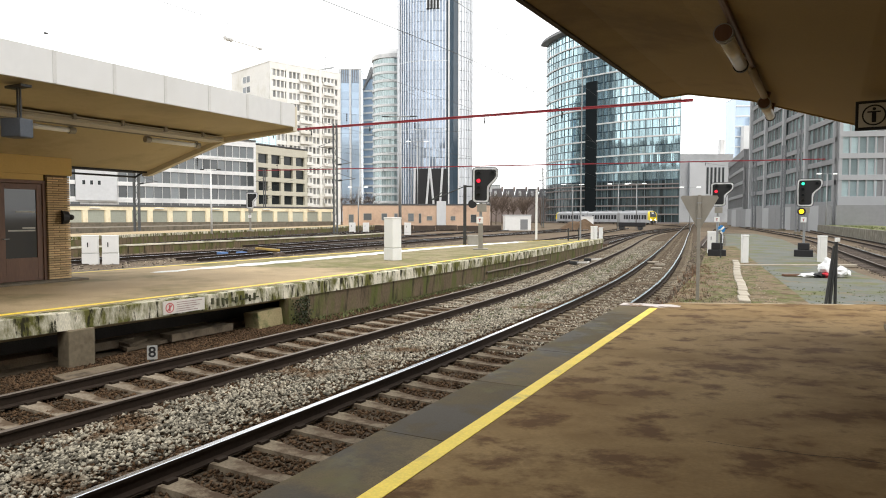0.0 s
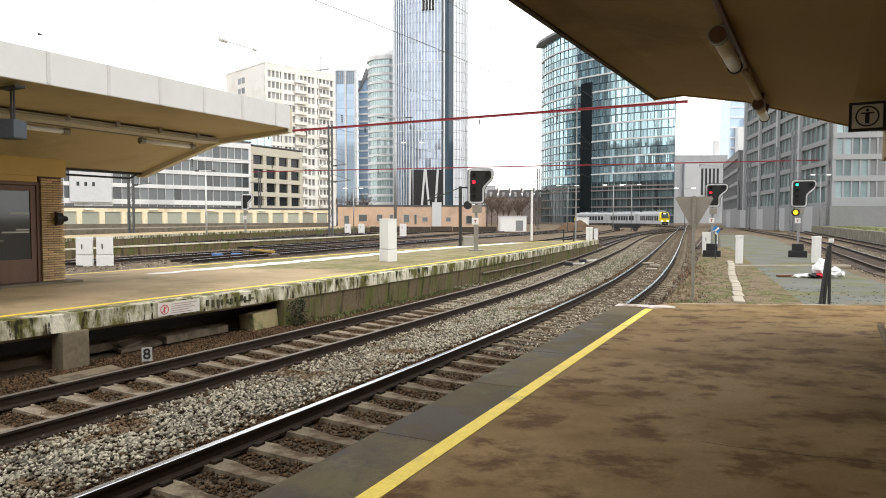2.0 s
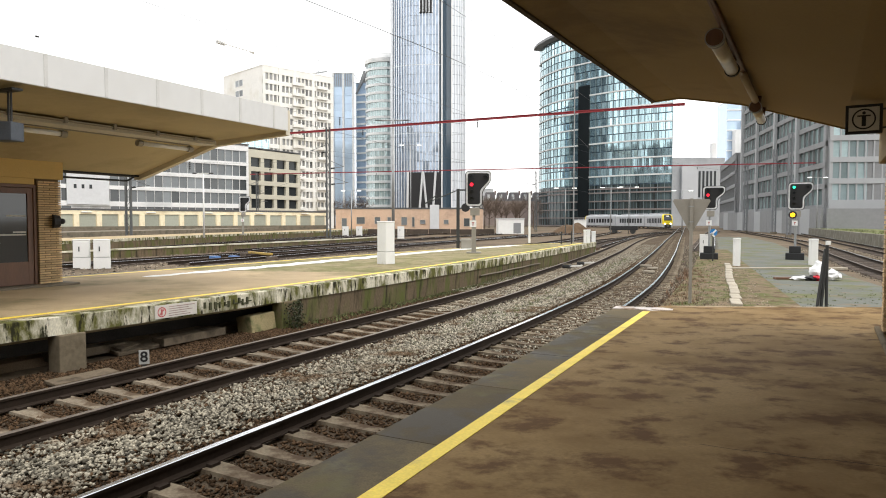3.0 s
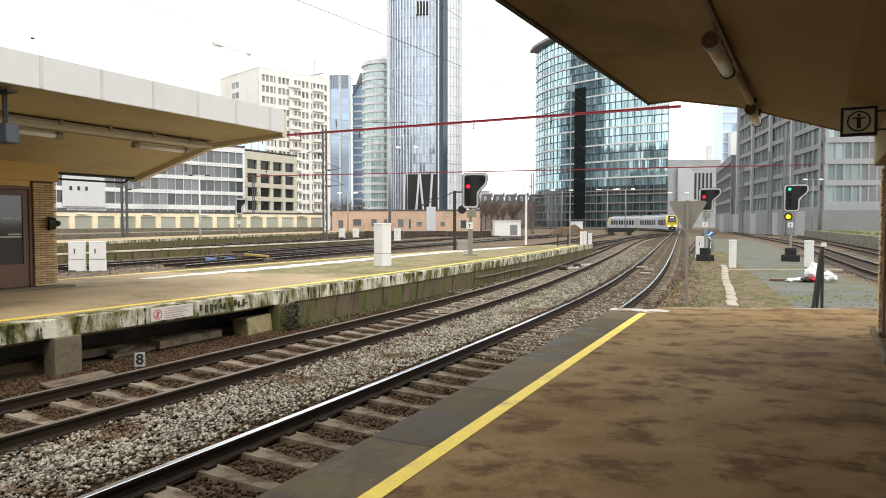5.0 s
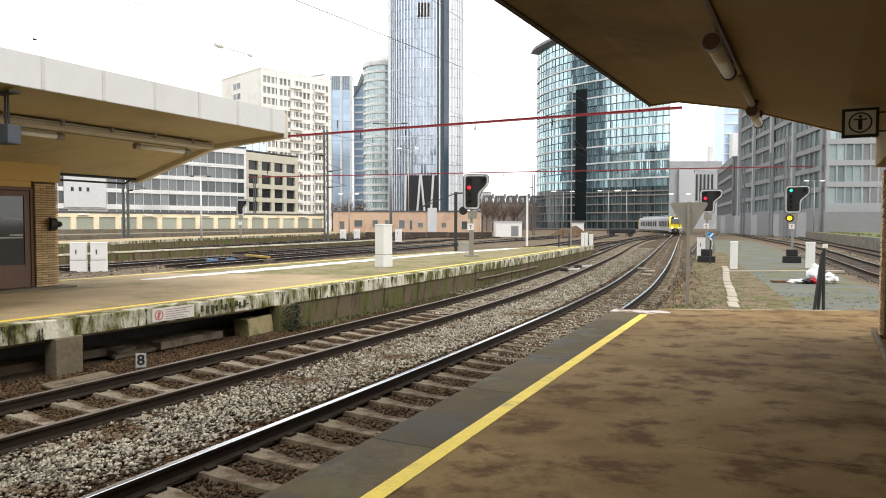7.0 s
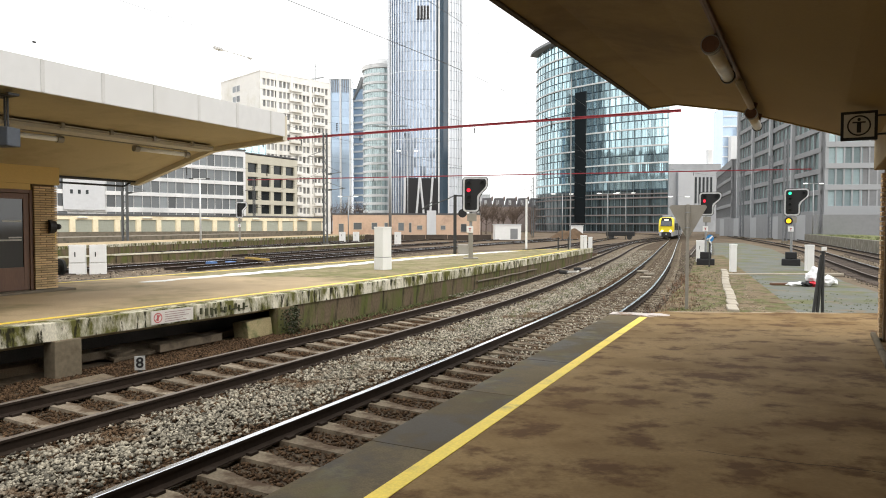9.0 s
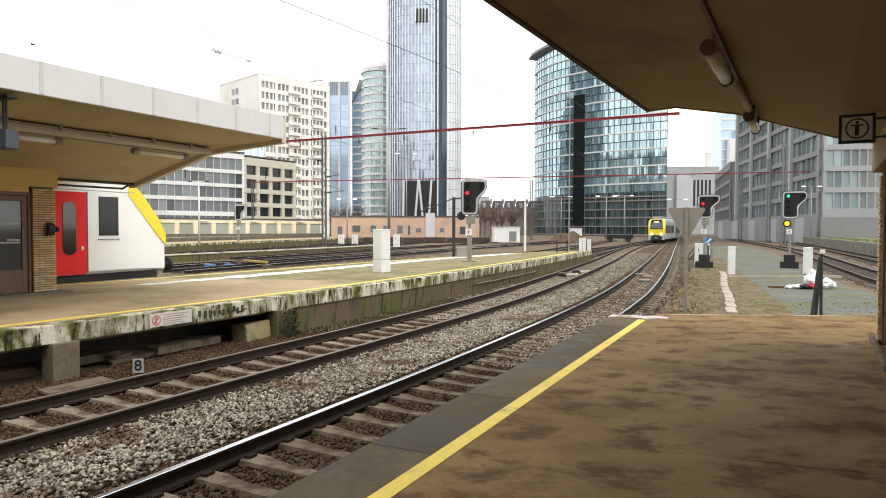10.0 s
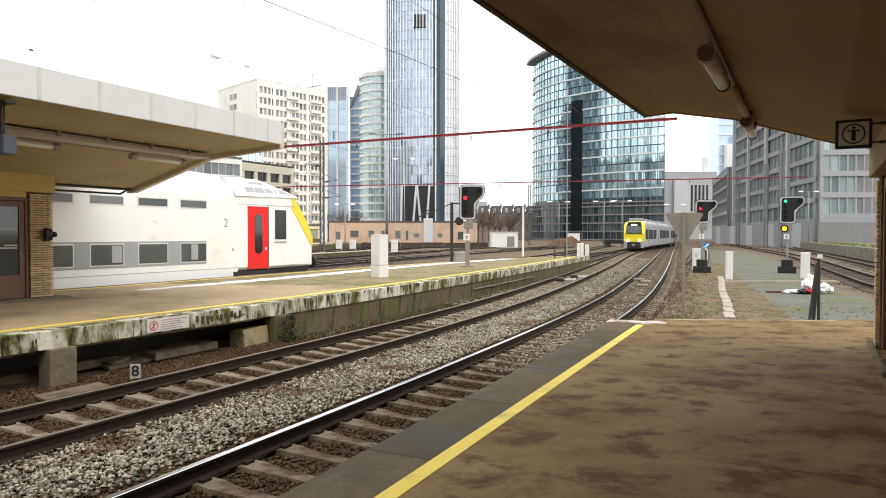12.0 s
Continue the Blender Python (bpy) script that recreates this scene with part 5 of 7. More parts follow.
def signal(x, y, z0, w, h, top, lit, lit_pos, label, base="block", below=None, plate=True, rim=0.088):
    """A colour-light signal on its post: black shield with a white rim, hooded lamps, plates and a footing."""
    yaw = math.degrees(math.atan2(-x, y))
    t = thing("railway_signal", pose(x, y, z0, 0, 0, yaw), label, "signal", "railway signals")
    zb = top - z0 - h
    bm = bmesh.new()
    cyl(bm, (0.05, 0.12, 0), (0.05, 0.12, zb + h * 0.6), 0.075, n=10)
    part("post", bm, STEEL, t)
    out = signal_outline(w, h)
    bm = bmesh.new()
    slab(bm, out, 0.06, Matrix.Translation((0, 0, zb)))
    shield = part("shield", bm, BLACK, t)
    rim_o, inner = signal_outline(w, h, 0.03), signal_outline(w, h, 0.03 + rim)
    bm = bmesh.new()
    n = len(out)
    a = [bm.verts.new((px, -0.02, pz + zb)) for px, pz in rim_o]
    b = [bm.verts.new((px, -0.02, pz + zb)) for px, pz in inner]
    for i in range(n):
        bm.faces.new((a[i], a[(i + 1) % n], b[(i + 1) % n], b[i]))
    bmesh.ops.solidify(bm, geom=bm.faces[:], thickness=0.012)
    part("rim", bm, mat("bright_rim_paint", (0.92, 0.92, 0.92), 0.4, var=0.03, bump=0.0), shield, "white reflective rim")
    spots = [(-0.05, 0.82), (-0.05, 0.62), (-0.05, 0.42), (-0.05, 0.22), (0.48, 0.82)]
    for i, (sx, sz) in enumerate(spots):
        bm = bmesh.new()
        r = 0.085
        arc = []
        for k in range(11):
            a0 = math.pi * (k / 10)
            arc.append([bm.verts.new((sx * w + q * math.cos(a0), yy, zb + sz * h + q * math.sin(a0))) for q, yy in ((r * 1.18, 0.0), (r * 1.32, 0.0), (r * 1.32, -0.22), (r * 1.18, -0.22))])
        for u, v in zip(arc, arc[1:]):
            for k in range(4):
                bm.faces.new((u[k], u[(k + 1) % 4], v[(k + 1) % 4], v[k]))
        bm.faces.new(arc[0])
        bm.faces.new(arc[-1][::-1])
        part("hood", bm, BLACK, shield)
        bm = bmesh.new()
        cyl(bm, (sx * w, -0.012, zb + sz * h), (sx * w, -0.03, zb + sz * h), r, n=16)
        part("lens", bm, lit if i == lit_pos else DARKGLASS, shield, "glowing lamp lens" if i == lit_pos else "")
    bm = bmesh.new()
    box(bm, (-0.13, -0.02, zb - 0.42), (0.33, 0.08, zb - 0.05), 0.01)
    part("backing_box", bm, SIGNBACK, t)
    if plate:
        bm = bmesh.new()
        box(bm, (-0.15, -0.03, zb - 0.98), (0.17, -0.01, zb - 0.66), 0.01)
        pl = part("plate", bm, WHITEPAINT, t, "small white plate with a red mark")
        bm = bmesh.new()
        box(bm, (-0.05, -0.036, zb - 0.79), (0.07, -0.03, zb - 0.75))
        box(bm, (-0.01, -0.036, zb - 0.91), (0.03, -0.03, zb - 0.79))
        part("mark", bm, REDPAINT, pl)
    if below is not None:
        bm = bmesh.new()
        cyl(bm, (-0.12, -0.05, zb - 0.3), (-0.12, 0.05, zb - 0.3), 0.24, n=20)
        d = part("lower_disc", bm, BLACK, t)
        bm = bmesh.new()
        cyl(bm, (-0.12, -0.075, zb - 0.3), (-0.12, -0.052, zb - 0.3), 0.14, n=16)
        part("lens", bm, below, d, "glowing yellow lens")
    if base == "block":
        bm = bmesh.new()
        box(bm, (-0.48, -0.35, 0), (0.58, 0.45, 0.42), 0.04)
        box(bm, (-0.28, -0.2, 0.42), (0.38, 0.35, 0.85), 0.04)
        part("footing", bm, BLACK, t, "black painted footing block")
    else:
        bm = bmesh.new()
        box(bm, (-0.3, -0.15, 0), (0.4, 0.4, 0.06), 0.01)
        box(bm, (-0.06, 0.0, 0.06), (0.16, 0.24, 1.6), 0.01)
        part("footing", bm, SIGNBACK, t)
    return t


RED = glow("red_signal_light", (1.0, 0.02, 0.04), 2.5)
GREEN = glow("green_signal_light", (0.04, 0.9, 0.45), 2.2)
AMBER = glow("amber_signal_light", (1.0, 0.55, 0.01), 2.0)
signal(1.24, 32.0, LPZ, 1.25, 1.72, 4.66, RED, 1, "railway signal showing red on the far platform", "post")
signal(16.5, 42.0, -0.17, 1.36, 1.50, 4.46, RED, 1, "railway signal showing red on a black footing")
signal(21.9, 42.0, -0.17, 1.44, 1.75, 4.70, GREEN, 0, "railway signal showing green above an amber light", below=AMBER, plate=True)
signal(-21.9, 71.0, LPZ, 1.2, 1.75, 4.85, DARKGLASS, 0, "dark railway signal on the farther platform", "post", rim=0.13)

# gantry arm pole beside the platform signal
t = thing("gantry_pole", pose(0.62, 37.5, LPZ), "dark steel pole with a short bracket on the platform", "pole")
bm = bmesh.new()
box(bm, (-0.09, -0.09, 0), (0.09, 0.09, 3.35), 0.01)
part("post", bm, DARKSTEEL, t)
bm = bmesh.new()
box(bm, (0.05, -0.04, 3.25), (0.95, 0.04, 3.33))
cyl(bm, (-1.9, 0, 2.5), (-0.1, 0, 3.25), 0.03, n=5)
cyl(bm, (-1.9, 0, 2.5), (-1.2, 0, 3.0), 0.03, n=5)
part("bracket", bm, DARKSTEEL, t)
bm = bmesh.new()
cyl(bm, (0.42, -0.1, 2.3), (0.42, 0.1, 2.3), 0.24, n=14)
part("disc", bm, BLACK, t)
bm = bmesh.new()
box(bm, (0.15, -0.3, 0), (0.75, 0.1, 0.55), 0.05)
part("foot_box", bm, SIGNBACK, t)


# ======== cabinets, posts, markers ========
def cabinet(x, y, z0, w, d, h, hd, label, seam=0.22, handle=True):
    t = thing("relay_cabinet", along(x, y, hd, z0), label, "cabinet", "trackside cabinets")
    bm = bmesh.new()
    box(bm, (-w / 2, -d / 2, seam + 0.012), (w / 2, d / 2, h - 0.02), 0.03)
    part("body", bm, WHITEPAINT, t)
    bm = bmesh.new()
    box(bm, (-w / 2 - 0.006, -d / 2 - 0.006, 0), (w / 2 + 0.006, d / 2 + 0.006, seam), 0.012)
    part("plinth", bm, WHITEPAINT, t)
    bm = bmesh.new()
    box(bm, (-w / 2 + 0.02, -d / 2 + 0.02, seam), (w / 2 - 0.02, d / 2 - 0.02, seam + 0.012))
    part("seam_gasket", bm, DARKSTEEL, t)
    bm = bmesh.new()
    box(bm, (-w / 2 - 0.012, -d / 2 - 0.012, h - 0.05), (w / 2 + 0.012, d / 2 + 0.012, h), 0.022)
    part("lid", bm, WHITEPAINT, t)
    if handle:
        bm = bmesh.new()
        box(bm, (-w / 2 + 0.03, -d / 2 - 0.012, seam + 0.05), (w / 2 - 0.03, -d / 2, h - 0.1), 0.004)
        door = part("door", bm, WHITEPAINT, t)
        bm = bmesh.new()
        box(bm, (-w * 0.16, -d / 2 - 0.035, h * 0.60), (-w * 0.09, -d / 2 - 0.012, h * 0.76), 0.004)
        part("handle", bm, DARKSTEEL, door)
    return t


cabinet(-2.22, 24.1, LPZ, 0.46, 0.44, 1.55, 42, "tall white metal cabinet standing on the platform", 0.44, False)
cabinet(-18.9, 34.2, -0.24, 0.76, 0.36, 1.52, -20, "white trackside relay cabinet on gravel", 0.58)
cabinet(-17.95, 34.4, -0.24, 0.76, 0.36, 1.52, -20, "white trackside relay cabinet on gravel", 0.58)
cabinet(17.6, 45.5, -0.17, 0.6, 0.5, 1.5, 20, "white trackside cabinet behind a signal")
for x, y, h in ((-15.6, 102, 1.6), (-13.5, 102, 1.6), (-7.9, 92, 1.7), (-6.4, 92, 1.7)):
    cabinet(x, y, -0.24, 0.9, 0.6, h, 0, "small white far trackside cabinet", 0.3)

# low ledge wall along the rear yard track
LEDGE = spline([(-23.7, 39.9), (-22.1, 43.7), (-18.0, 52.8), (-13.9, 61.9), (-12.0, 66.5), (-9.6, 73.0), (-7.6, 80.0)], 0.8)
bm = bmesh.new()
sweep(bm, LEDGE, [(-0.02, -0.3), (-0.02, 0.27), (-0.3, 0.27), (-0.3, -0.3)])
tagged(part("ledge_wall", bm, WALLPANEL), "low mossy concrete wall along a yard track", "wall", kind="structure")
for i in range(0, len(LEDGE) - 3, 3):
    bm = bmesh.new()
    sweep(bm, LEDGE[i:i + 4], [(0.03, 0.272), (0.03, 0.37), (-0.34, 0.37), (-0.34, 0.272)])
    tagged(part("ledge_slab", bm, mat("pale_ledge_slab", (0.60, 0.56, 0.44), 0.9, var=0.3, scale=1.2, spec=0.15, dirt=(0.2, 0.19, 0.09), dscale=0.8)), "pale concrete coping slab of the low yard wall", "coping", kind="structure")


def bollard(x, y, z0, w, h, label):
    t = thing("bollard", pose(x, y, z0), label, "post", "white concrete posts")
    bm = bmesh.new()
    box(bm, (-w / 2, -w * 0.35, 0), (w / 2, w * 0.35, h - 0.05), 0.03)
    part("shaft", bm, WHITEPAINT, t)
    bm = bmesh.new()
    box(bm, (-w / 2 - 0.012, -w * 0.35 - 0.012, h - 0.1), (w / 2 + 0.012, w * 0.35 + 0.012, h), 0.03)
    part("cap", bm, WHITEPAINT, t)


bollard(15.55, 35.7, -0.17, 0.33, 1.52, "white painted concrete post on the yard")
bollard(20.15, 36.6, -0.17, 0.40, 1.46, "white painted concrete post on the yard")
bollard(10.05, 47.2, LPZ - 0.01, 0.22, 0.95, "white painted post at the platform end")
bollard(11.0, 49.9, -0.26, 0.28, 1.75, "white painted concrete post beside the platform end")
bollard(9.72, 46.8, LPZ - 0.01, 0.2, 0.95, "grey-white post at the platform end")

t = thing("slim_post", pose(5.5, 44.4, LPZ), "slim white post on the platform", "post")
bm = bmesh.new()
cyl(bm, (0, 0, 0), (0, 0, 3.4), 0.08, 0.07, 10)
part("pole", bm, WHITEPAINT, t)
bm = bmesh.new()
box(bm, (-0.25, -0.25, 0), (0.25, 0.25, 0.08), 0.02)
part("base_plate", bm, CONCRETE, t)
for x, y in ((7.6, 44.2), (8.5, 45.4)):
    t = thing("marker_stake", pose(x, y, LPZ), "short dark stake on the platform", "stake", "stakes")
    bm = bmesh.new()
    box(bm, (-0.04, -0.03, 0), (0.04, 0.03, 0.85), 0.008)
    part("stake_shaft", bm, DARKSTEEL, t)

# triangular sign, seen from behind
t = thing("triangle_sign", pose(7.15, 19.5, -0.17, 0, 0, -20), "grey back of a triangular sign on a post", "sign")
bm = bmesh.new()
slab(bm, [(-0.04, 2.12), (0.04, 2.12), (0.52, 3.02), (0.48, 3.08), (-0.48, 3.08), (-0.52, 3.02)], 0.03, Matrix())
part("plate", bm, SIGNBACK, t)
bm = bmesh.new()
box(bm, (-0.045, -0.07, 0), (0.045, -0.002, 3.1), 0.008)
part("post", bm, SIGNBACK, t)
for z in (2.4, 2.85):
    bm = bmesh.new()
    box(bm, (-0.07, -0.075, z), (0.07, -0.001, z + 0.03))
    part("clamp", bm, STEEL, t)

# dark posts leaning together at the platform end
t = thing("barrier_posts", pose(9.35, 16.5, -0.17), "dark slim barrier posts leaning together", "post")
for x0, x1, h in ((-0.18, 0.06, 1.75), (-0.07, 0.1, 1.8), (0.09, 0.1, 1.88)):
    bm = bmesh.new()
    cyl(bm, (x0, 0.02 * x0, 0), (x1, 0.05, h), 0.038, n=8)
    part("post", bm, DARKSTEEL, t)
bm = bmesh.new()
box(bm, (0.06, -0.05, 1.85), (0.14, 0.06, 1.95), 0.01)
part("cap", bm, WHITEPAINT, t)

# kerb stones
for k in range(13):
    f = k / 12
    bm = bmesh.new()
    box(bm, (-0.15, -0.66, -0.05), (0.15, 0.68, 0.09 + random.uniform(-0.01, 0.01)), 0.03)
    kb = part("kerb_stone", bm, mat("pale_kerb", (0.34, 0.30, 0.235), 0.9, var=0.3, scale=2, per_object=0.08))
    x, y = 8.5 + 6.9 * f + 0.04 * math.sin(f * 9), 19.5 + 17 * f
    kb.matrix_basis = along(x, y, 21 + random.uniform(-2, 2), -0.17)
    tagged(kb, "worn pale kerb stone set in the yard", "kerb", "kerb stones", "structure")
bm = bmesh.new()
box(bm, (-3.0, -0.15, -0.05), (3.2, 0.15, 0.08), 0.02, pose(17.2, 33.8, -0.17, 0, 0, 3))
tagged(part("sill", bm, mat("pale_kerb", (0, 0, 0))), "pale concrete sill across the yard", "sill", kind="structure")

# rubbish
t = thing("rubbish_sack", pose(15.1, 27.3, -0.17), "torn white plastic sack spilling red litter", "rubbish")
WHITEPL = mat("white_plastic_sheet", (0.82, 0.82, 0.82), 0.4, var=0.06, scale=3)
for name, c, s, mm in (("sack", (0.2, 0, 0.36), (0.34, 0.28, 0.42), WHITEPL), ("sack_flap", (0.75, 0.1, 0.2), (0.38, 0.25, 0.22), WHITEPL), ("torn_sheet", (-0.45, 0.1, 0.08), (0.4, 0.2, 0.1), WHITEPL),
                       ("red_bag", (0.12, -0.15, 0.12), (0.28, 0.18, 0.14), mat("red_plastic", (0.6, 0.03, 0.05), 0.4)), ("dark_bag", (-0.2, -0.1, 0.1), (0.22, 0.18, 0.12), BLACK)):
    bm = bmesh.new()
    bmesh.ops.create_icosphere(bm, subdivisions=3, radius=1)
    for v in bm.verts:
        k = 1 + 0.5 * noise.noise(v.co * 1.7 + Vector(c)) + 0.2 * noise.noise(v.co * 5)
        v.co = Vector((v.co.x * s[0] * k + c[0], v.co.y * s[1] * k + c[1], max(0.0, v.co.z * s[2] * k + c[2])))
    part(name, bm, mm, t)
bm = bmesh.new()
box(bm, (-1.4, 0.35, 0), (0.1, 0.6, 0.1), 0.02)
part("plank", bm, BROWNWOOD, t)

# blue arrow sign low on a post
t = thing("arrow_sign", pose(15.95, 39.9, -0.17), "small round blue sign with a white arrow", "sign")
bm = bmesh.new()
cyl(bm, (0, 0, 0), (0, 0, 1.6), 0.04, n=8)
part("post", bm, DARKSTEEL, t)
bm = bmesh.new()
cyl(bm, (0, -0.05, 1.75), (0, -0.08, 1.75), 0.22, n=24)
d = part("disc", bm, mat("sign_blue", (0.03, 0.20, 0.48), 0.4), t)
bm = bmesh.new()
box(bm, (-0.2, -0.095, -0.05), (0.2, -0.082, 0.05), m=Matrix.Translation((0, 0, 1.75)) @ pose(0, 0, 0, 0, -45, 0))
box(bm, (-0.2, -0.095, -0.22), (-0.1, -0.082, 0.1), m=Matrix.Translation((0, 0, 1.75)) @ pose(0, 0, 0, 0, -45, 0))
part("arrow", bm, WHITEPAINT, d)

# sheds, mound, buffer
t = thing("white_shed", pose(11.2, 116, -0.25, 0, 0, 5), "white portable site cabin in the yard", "shed")
bm = bmesh.new()
box(bm, (-2.3, 0, 0.15), (2.3, 2.4, 2.75), 0.05)
part("body", bm, WHITEPAINT, t)
bm = bmesh.new()
box(bm, (0.4, -0.03, 0.3), (1.7, 0.02, 2.1), 0.02)
part("door", bm, GREYSTONE, t)
bm = bmesh.new()
box(bm, (-2.4, -0.1, 2.75), (2.4, 2.5, 2.9), 0.03)
part("roof", bm, PALE, t)
t = thing("white_shed", pose(29.2, 145, -0.25, 0, 0, 5), "small white site hut beside a mound", "shed")
bm = bmesh.new()
box(bm, (-1.2, 0, 0), (1.2, 2, 2.6), 0.05)
part("body", bm, WHITEPAINT, t)
bm = bmesh.new()
box(bm, (-1.3, -0.1, 2.6), (1.3, 2.1, 2.75), 0.03)
part("roof", bm, PALE, t)
bm = bmesh.new()
bmesh.ops.create_grid(bm, x_segments=40, y_segments=24, size=1)
for v in bm.verts:
    r = min(1, math.hypot(v.co.x, v.co.y))
    v.co = Vector((v.co.x * 5, v.co.y * 3, (1 - r * r) ** 1.3 * 1.9 * (1 + 0.35 * noise.noise(v.co * 3)) - 0.05))
md = part("earth_mound", bm, mat("dark_earth", (0.115, 0.078, 0.05), 0.95, var=0.4, scale=1.5, fine=8, bump=0.8, dist=0.08, spec=0.1), smooth=True)
md.location = (26, 136, -0.24)
tagged(md, "brown heap of earth in the yard", "mound")
t = thing("buffer_wagon", pose(34.0, 128, -0.24, 0, 0, -20), "dark low flat wagon standing in the yard", "wagon")
bm = bmesh.new()
box(bm, (-2.6, -1.2, 0.7), (2.6, 1.2, 1.5), 0.08)
part("body", bm, BLACK, t)
for x in (-1.7, 1.7):
    bm = bmesh.new()
    cyl(bm, (x, -1.1, 0.48), (x, 1.1, 0.48), 0.46, n=16)
    part("wheelset", bm, DARKSTEEL, t)

# farther platforms
PLAT2 = spline([(-36.0, 18), (-28.6, 49), (-25.2, 70), (-19.0, 98), (-13.5, 124)], 2.0)
bm = bmesh.new()
prism(bm, polygon_between(PLAT2, offset(PLAT2, -7.0)), -0.3, LPZ)
tagged(part("platform_rear", bm, PLATFORM_L), "farther mossy station platform", "platform", kind="structure")
bm = bmesh.new()
sweep(bm, PLAT2, [(-0.4, LPZ - 0.2), (-0.4, LPZ + 0.03), (0.05, LPZ + 0.03), (0.05, LPZ - 0.2)])
tagged(part("platform_rear_edge", bm, COPING), "mossy concrete edge of the farther platform", "coping", kind="structure")
bm = bmesh.new()
sweep(bm, PLAT2, [(-0.2, -0.3), (0.02, -0.3), (0.02, LPZ - 0.2), (-0.2, LPZ - 0.2)])
tagged(part("platform_rear_wall", bm, WALLPANEL), "dark stained wall of the farther platform", "wall", kind="structure")
PLAT3 = offset(PLAT2, -18)
bm = bmesh.new()
prism(bm, polygon_between(PLAT3, offset(PLAT3, -6.0)), -0.3, LPZ + 0.2)
tagged(part("platform_third", bm, CONCRETE), "grey concrete platform before the depot", "platform", kind="structure")
PLATR = spline([(22.5, 22), (28.6, 36), (36.3, 53), (49.6, 84), (63, 116)], 2.0)
RZ = 0.98
bm = bmesh.new()
prism(bm, polygon_between(PLATR, offset(PLATR, 8.0)), -0.3, RZ)
tagged(part("platform_grassy", bm, mat("grassy_platform", (0.135, 0.150, 0.062), 0.95, var=0.35, scale=0.5, fine=10, dirt=(0.20, 0.175, 0.125), dscale=0.35, spec=0.1)), "overgrown platform with thin grass", "platform", kind="structure")
bm = bmesh.new()
sweep(bm, PLATR, [(-0.1, -0.3), (-0.1, RZ + 0.02), (0.4, RZ + 0.02), (0.4, -0.3)])
tagged(part("platform_grassy_edge", bm, mat("old_dark_wall", (0.13, 0.12, 0.09), 0.9, var=0.35, scale=1.0, dirt=(0.24, 0.22, 0.18), dscale=1.5)), "dark stained edge wall of the overgrown platform", "wall", kind="structure")

# ======== kiosk on the far platform ========
def brick_skin(parent, x0, x1, z0, z1, y, m, name="brick", bl=0.22, bh=0.052, joint=0.011, limit=300):
    """Single bricks laid in running bond on a wall, in the local x-z plane at y."""
    bm = bmesh.new()
    box(bm, (0, -0.02, 0), (bl - joint, 0.03, bh), 0.004)
    full = bpy.data.meshes.new(name)
    bm.to_mesh(full)
    bm.free()
    full.materials.append(BRICK)
    bm = bmesh.new()
    box(bm, (0, -0.02, 0), (bl / 2 - joint, 0.03, bh), 0.004)
    half = bpy.data.meshes.new(name)
    bm.to_mesh(half)
    bm.free()
    half.materials.append(BRICK)
    z, r, n = z0, 0, 0
    while z + bh <= z1 and n < limit:
        x = x0
        if r % 2:
            share(name, half, m @ Matrix.Translation((x, y + random.uniform(-0.003, 0.003), z)), parent)
            x += bl / 2
            n += 1
        while x + bl / 2 - joint <= x1 + 0.001:
            me = full if x + bl - joint <= x1 + 0.001 else half
            share(name, me, m @ Matrix.Translation((x, y + random.uniform(-0.003, 0.003), z)), parent)
            x += bl if me is full else bl / 2
            n += 1
        z += bh + joint * 1.6
        r += 1


# local frame: y along the platform, x towards the track; the kiosk's near corner at the origin
k = thing("platform_kiosk", along(-9.49, 16.25, 27, LPZ), "buff brick platform kiosk with brown glazed doors", "kiosk", kind="structure")
bm = bmesh.new()
box(bm, (-2.4, -0.55, 0), (-0.05, 0.0, 2.70), 0.01)
box(bm, (-2.4, -9, 0), (-2.2, -0.55, 2.70), 0.01)
part("wall", bm, MORTAR, k)
bm = bmesh.new()
box(bm, (-2.5, -9, 2.56), (0.06, 0.06, 3.02), 0.01)
box(bm, (-2.5, -9, 2.42), (0.02, -0.62, 2.56), 0.01)
part("upper_wall", bm, OCHREWALL, k, "ochre painted upper wall")
bm = bmesh.new()
box(bm, (-2.6, -9, 0), (0.35, 0.25, 0.05), 0.01)
part("plinth", bm, CONCRETE, k)
turn = pose(0, 0, 0, 0, 0, 90)
brick_skin(k, -0.55, 0.0, 0.06, 2.55, -0.02, turn, bl=0.28, bh=0.040, joint=0.010)
GLASS_GLINT = mat("pale_glass_glint", (0.42, 0.42, 0.38), 0.5, var=0.15, scale=3)
